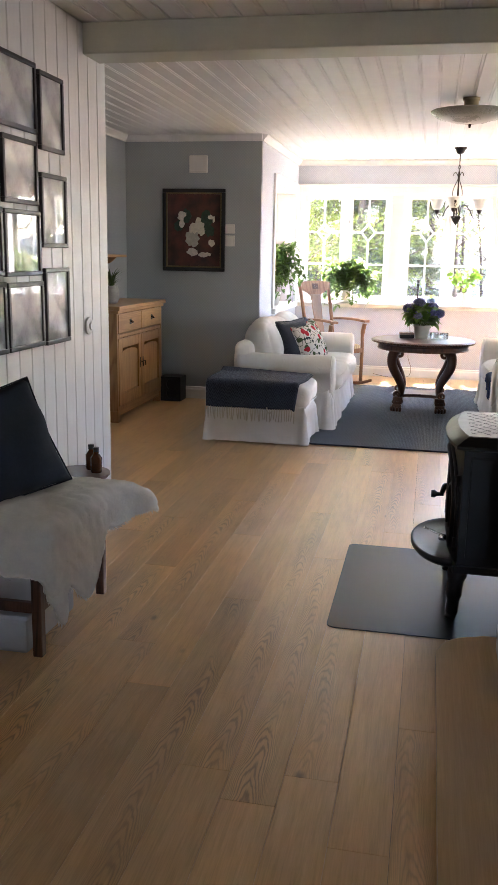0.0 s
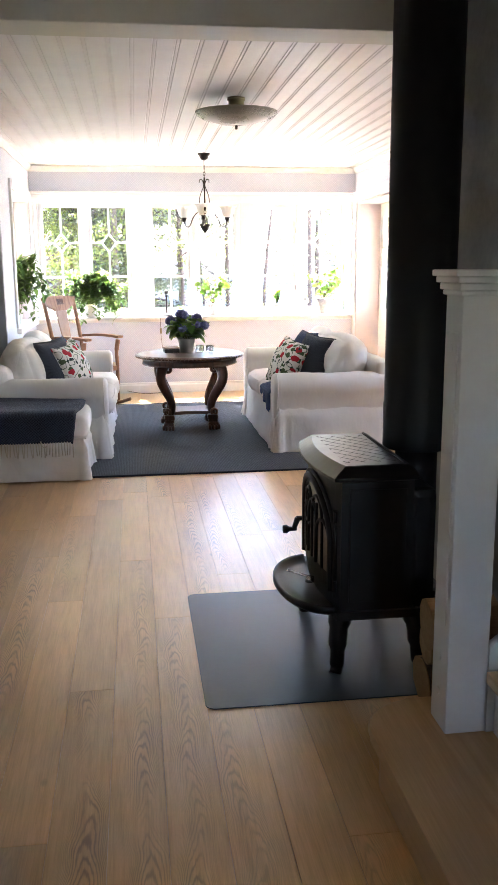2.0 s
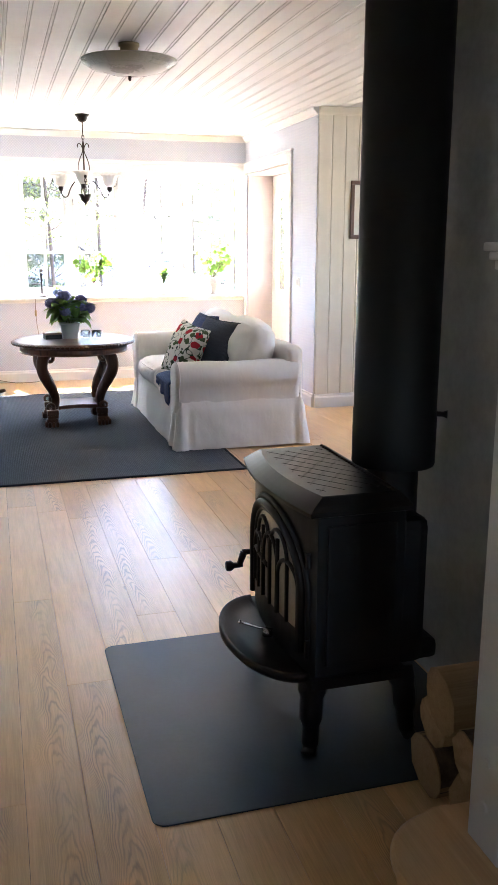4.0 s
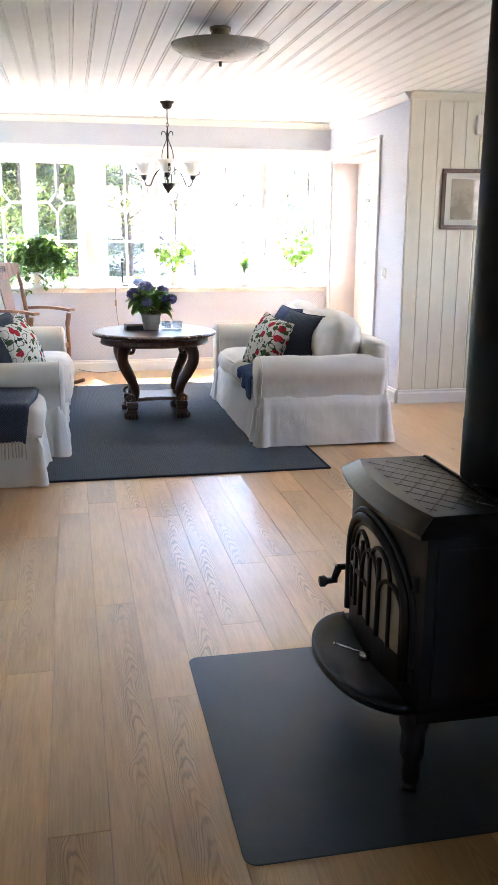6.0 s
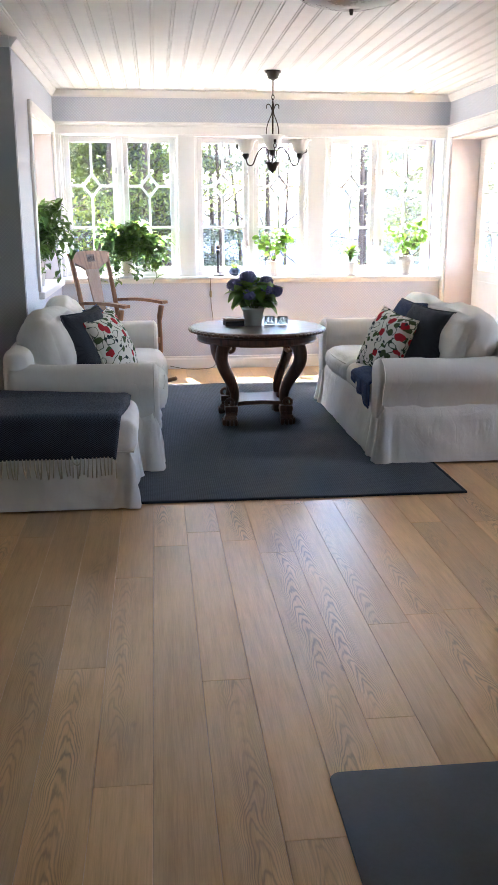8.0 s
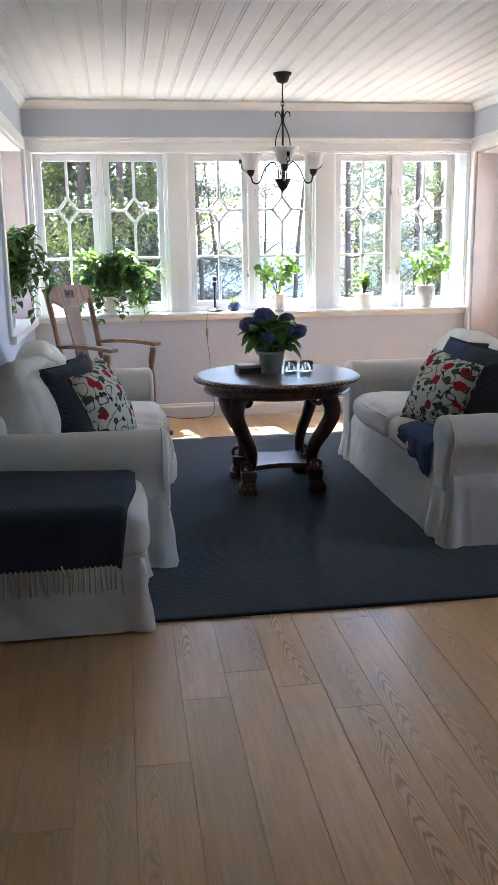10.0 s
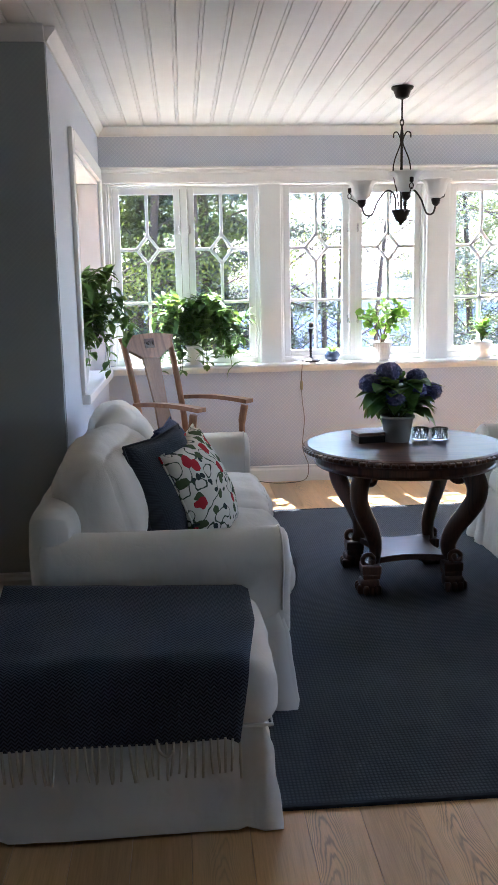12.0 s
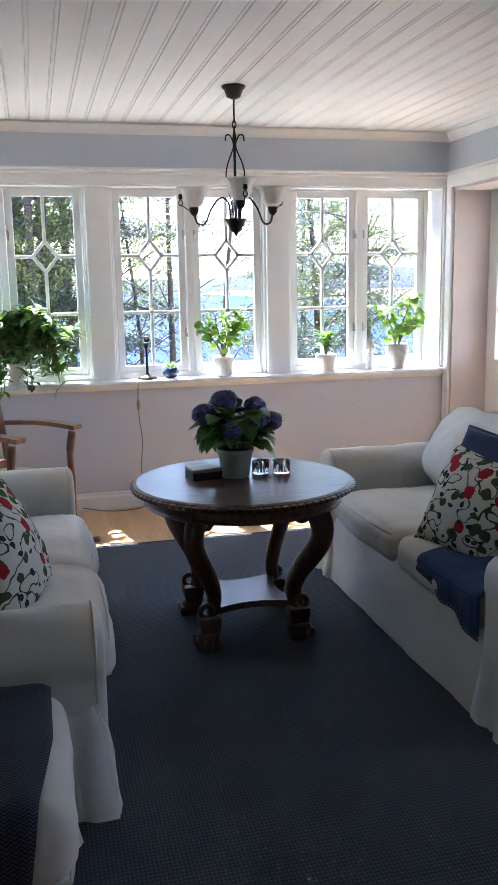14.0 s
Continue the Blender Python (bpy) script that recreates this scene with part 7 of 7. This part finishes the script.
# ---- outdoors ----
# base colour raised so the ground throws more light into the room
M["grass"] = plain("bounce_grass", (0.36, 0.31, 0.24), 0.95, vary=0.3, scale=1.2, fine=40, bumps=0.5)
M["lake"] = plain("lake_water", (0.005, 0.017, 0.055), 0.6, vary=0.25, scale=0.2, fine=3, bumps=0.1, spec=0.04)
M["hill"] = plain("far_wooded_hill", (0.014, 0.021, 0.034), 0.95, vary=0.2, scale=0.02, fine=0.3, bumps=0)
M["birchleaf"] = leafy("birch_leaf", (0.050, 0.062, 0.012), (0.125, 0.130, 0.028), 0.40)
M["needle"] = leafy("pine_needle", (0.010, 0.017, 0.010), (0.034, 0.046, 0.026), 0.12)
M["trunk"] = plain("tree_bark", (0.075, 0.055, 0.045), 0.95, vary=0.4, scale=5, fine=40, bumps=0.6)
# unseen near ground stays pale as a reflector; the visible slope turns dark brown
gnt = M["grass"].node_tree
gbs = gnt.nodes["Principled BSDF"]
bounce_lawn = gbs.inputs["Base Color"].links[0].from_socket
gsep = gnt.nodes.new("ShaderNodeSeparateXYZ")
link(gnt, coords(gnt, "World"), gsep.inputs[0])
edge = math_node(gnt, "ADD", gsep.outputs[1], math_node(gnt, "MULTIPLY", noise_tex(gnt, coords(gnt, "World"), 0.6, 3), 5.0))
heath = ramp(gnt, math_node(gnt, "MULTIPLY", edge, 0.02), [(0.36, 0.0), (0.44, 1.0)])
link(gnt, mix_rgb(gnt, heath, bounce_lawn, (0.075, 0.048, 0.038)), gbs.inputs["Base Color"])
gz = -0.9
bm = bmesh.new()
n = 60
grid = [[bm.verts.new((-400 + 800 * i / n, -60 + (500 * (j / n) ** 2), gz)) for j in range(n + 1)] for i in range(n + 1)]
for i in range(n + 1):
    for j in range(n + 1):
        v = grid[i][j]
        s = v.co.y + 0.35 * min(0.0, v.co.x + 6)
        v.co.z = gz - max(0.0, min(v.co.y, 60) - 16 - 0.5 * max(0, -v.co.x - 2)) * 0.06 if abs(v.co.x) < 60 else gz
        v.co.z += 0.25 * noise.noise(Vector((v.co.x * 0.15, v.co.y * 0.15, 0)))
for i in range(n):
    for j in range(n):
        bm.faces.new((grid[i][j], grid[i + 1][j], grid[i + 1][j + 1], grid[i][j + 1]))
structure("ground", bm, "grass", "rough grassy slope falling to the lake", "ground", True)
structure("water", B(-300, 300, 30, 330, -2.6, -2.0), "lake", "blue lake beyond the trees", "water")
bm = bmesh.new()
prev = None
for i in range(90):
    x = -420 + 840 * i / 89
    h = 5.5 + 6.0 * noise.noise(Vector((x * 0.012, 0, 4))) + 1.2 * noise.noise(Vector((x * 0.08, 3, 0)))
    row = (bm.verts.new((x, 330, -3)), bm.verts.new((x, 345, max(2.0, h))), bm.verts.new((x, 420, -3)))
    if prev:
        bm.faces.new((prev[0], row[0], row[1], prev[1]))
        bm.faces.new((prev[1], row[1], row[2], prev[2]))
    prev = row
structure("backdrop", bm, "hill", "low wooded hills across the lake", "hills", True)


def tree(at, h, r, kind, seed):
    rng = random.Random(seed)
    lab = {"birch": "young birch tree with fresh yellow-green leaves", "pine": "tall dark pine with open layered branches", "bare": "thin tree just coming into leaf", "thin": "slender pine with few open branches"}[kind]
    t = thing("tree", pose(at[0], at[1], gz - 0.3 - max(0, at[1] - 16) * 0.05), lab, "tree", "trees in the garden")
    bend = rng.uniform(-0.4, 0.4)
    trunk_pts = spline([(0, 0, 0), (bend * 0.3, 0.1, h * 0.35), (bend, 0, h * 0.7), (bend * 1.2, 0.1, h)], 6)
    bm = tube(bmesh.new(), trunk_pts, [r * (1 - 0.85 * i / (len(trunk_pts) - 1)) for i in range(len(trunk_pts))], 10)
    crown = bmesh.new()
    nb = {"birch": 30, "pine": 36, "bare": 26, "thin": 18}[kind]
    dens = 1.0 if kind != "thin" else 0.55
    if kind == "thin":
        kind = "pine"
    verts, faces = [], []

    def clump(c, s, n, flat, lw):
        for _ in range(n):
            p = c + Vector((rng.gauss(0, s), rng.gauss(0, s), rng.gauss(0, s * flat)))
            d = Vector((rng.gauss(0, 1), rng.gauss(0, 1), rng.gauss(0, 0.8))).normalized()
            e = d.orthogonal().normalized()
            k = len(verts)
            verts.extend((p, p + d * lw * 0.5 + e * lw * 0.32, p + d * lw, p + d * lw * 0.5 - e * lw * 0.32))
            faces.append((k, k + 1, k + 2, k + 3))

    for k in range(nb):
        f = rng.uniform(0.16 if kind != "pine" else 0.12, 0.98)
        base = trunk_pts[min(len(trunk_pts) - 1, int(f * (len(trunk_pts) - 1)))]
        a = rng.uniform(0, 6.28)
        L = h * (0.24 if kind == "birch" else 0.17 if kind == "pine" else 0.22) * (1.15 - f) * rng.uniform(0.7, 1.25) + 0.3
        up = {"birch": 0.45, "pine": -0.08, "bare": 0.5}[kind] * L
        tip = base + Vector((L * math.cos(a), L * math.sin(a), up))
        mid = base.lerp(tip, 0.5) + Vector((0, 0, 0.08 * L))
        tube(bm, spline([base, mid, tip], 3), [r * 0.22, r * 0.2, r * 0.18, r * 0.15, r * 0.12, r * 0.09, r * 0.05], 5)
        if kind != "pine":
            for q in range(3):
                b2 = base.lerp(tip, rng.uniform(0.4, 0.95))
                d = Vector((rng.gauss(0, 1), rng.gauss(0, 1), rng.gauss(0.2, 0.6))).normalized() * L * 0.4
                tube(bm, [b2, b2 + d * 0.5, b2 + d], [r * 0.08, r * 0.06, r * 0.03], 4)
                clump(b2 + d, 0.16, 40 if kind == "birch" else 5, 0.8, 0.07)
        for q in range(5):
            c = base.lerp(tip, 0.3 + 0.7 * q / 4) + Vector((rng.gauss(0, 0.1), rng.gauss(0, 0.1), 0.05))
            clump(c, {"birch": 0.24, "pine": 0.22, "bare": 0.2}[kind], {"birch": 95, "pine": int(130 * dens), "bare": 7}[kind], 0.35 if kind == "pine" else 0.8, {"birch": 0.062, "pine": 0.065, "bare": 0.055}[kind])
    part("trunk", bm, "trunk", t, "", True)
    crown.free()
    me = bpy.data.meshes.new("crown")
    me.from_pydata(verts, [], faces)
    me.materials.append(M["needle" if kind == "pine" else "birchleaf"])
    ob = new("crown", me)
    ob.parent = t
    tagged(ob, kind="stuff")
    return t


for at, h, r, kind, seed in (
        ((-2.7, 17.5), 8.5, 0.10, "birch", 1), ((-2.0, 19.2), 9.0, 0.10, "birch", 2), ((-3.4, 20.5), 9.5, 0.12, "birch", 3),
        ((-0.95, 20.5), 11.0, 0.13, "pine", 4), ((-1.5, 23.0), 12.0, 0.15, "pine", 5), ((-2.6, 25.0), 12.0, 0.15, "pine", 6), ((-0.4, 26.0), 11.0, 0.13, "pine", 7), ((-3.8, 26.0), 12.0, 0.15, "pine", 22),
        ((0.15, 19.5), 8.5, 0.05, "bare", 8), ((0.95, 23.5), 7.0, 0.05, "bare", 31), ((-3.1, 23.0), 9.0, 0.11, "birch", 32), ((-1.25, 18.8), 9.0, 0.09, "pine", 33), ((1.3, 22.0), 8.5, 0.07, "bare", 9), ((2.1, 25.0), 6.0, 0.05, "bare", 10), ((1.75, 19.8), 7.5, 0.05, "bare", 15),
        ((2.85, 20.0), 11.0, 0.06, "thin", 11), ((3.75, 23.5), 10.5, 0.07, "thin", 12), ((5.0, 22.5), 10.5, 0.07, "thin", 34), ((6.7, 25.5), 9.0, 0.09, "birch", 13), ((7.6, 28.0), 10.0, 0.13, "pine", 14), ((-6.8, 11.0), 8.0, 0.12, "birch", 18),
        ((-4.6, 24.0), 11.0, 0.13, "birch", 41), ((-5.2, 29.0), 13.0, 0.16, "pine", 42), ((-3.2, 30.0), 13.0, 0.16, "pine", 43), ((-1.9, 27.5), 11.0, 0.13, "birch", 44), ((-6.6, 31.0), 13.0, 0.16, "birch", 45), ((-2.3, 21.5), 10.0, 0.12, "pine", 46),
        ((0.5, 27.5), 9.0, 0.08, "birch", 47), ((6.0, 31.0), 8.0, 0.10, "pine", 48), ((5.6, 26.0), 8.5, 0.10, "birch", 49), ((7.4, 33.0), 9.0, 0.12, "pine", 50)):
    tree(at, h, r, kind, seed)

# ---- small pieces of the setting, last ----
# wall boards


def boards(owner_name, mat, origin, direction, n, step, z, normal_deg):
    owner = bpy.data.objects[owner_name]
    data = me.copy()
    data.materials.append(M[mat])
    for i in range(n):
        ob = new("board", data)
        ob.parent = owner
        ob.matrix_basis = pose(origin[0] + direction[0] * step * i, origin[1] + direction[1] * step * i, z, 0, 0, normal_deg)


bm = B(-0.058, 0.058, 0, 0.014, 0, CEIL - 0.004, 0.005, seg=1)
me = bpy.data.meshes.new("board")
bm.to_mesh(me)
bm.free()
boards("wall_panelled", "white", (-2.105, 5.59), (0, -1), 61, 0.118, 0.0, -90)
boards("wall_cream", "cream", (RIGHT_X + 0.062, 9.364), (1, 0), 15, 0.118, 0.0, 0)

# oak floor boards
floor = tagged(thing("floor", pose(0, 0, 0), "matt oiled oak plank floor", "floor"), kind="structure")
rng = random.Random(5)
PW = 0.150
JOINT = {-3: (5.897,), -2: (5.297,), -1: (4.478, 6.925), 0: (3.284, 5.78), 1: (5.058,), 2: (6.80,), 3: (3.032, 5.525), 4: (3.619, 6.10)}
near, far = [], bmesh.new()
for row in range(-16, 30):
    x = -1.001 + PW * row
    ends = list(JOINT.get(row, (rng.uniform(2.0, 4.0),)))
    while ends[0] > FRONT:
        ends.insert(0, ends[0] - rng.choice((1.3, 1.6, 1.9, 1.9)))
    while ends[-1] < WIN_Y:
        ends.append(ends[-1] + rng.choice((1.3, 1.6, 1.9, 1.9)))
    for ya, yb in zip(ends, ends[1:]):
        ya, yb = max(ya, FRONT), min(yb, WIN_Y)
        if yb - ya > 0.01:
            if -2.3 < x < 0.9 and yb > 1.5:
                near.append((x, ya, yb))
            else:
                box(far, x + 0.0006, x + PW - 0.0006, ya + 0.0006, yb - 0.0006, -0.022, 0)
for (xa, ya, yb) in near[:300]:
    bm = bmesh.new()
    box(bm, xa + 0.0004, xa + PW - 0.0004, ya + 0.0004, yb - 0.0004, -0.022, 0, 0.0007, seg=1)
    part("plank", bm, "oak", floor)
for (xa, ya, yb) in near[300:]:
    box(far, xa + 0.0006, xa + PW - 0.0006, ya + 0.0006, yb - 0.0006, -0.022, 0)
tagged(part("planks_beyond", far, "oak", floor), kind="stuff")
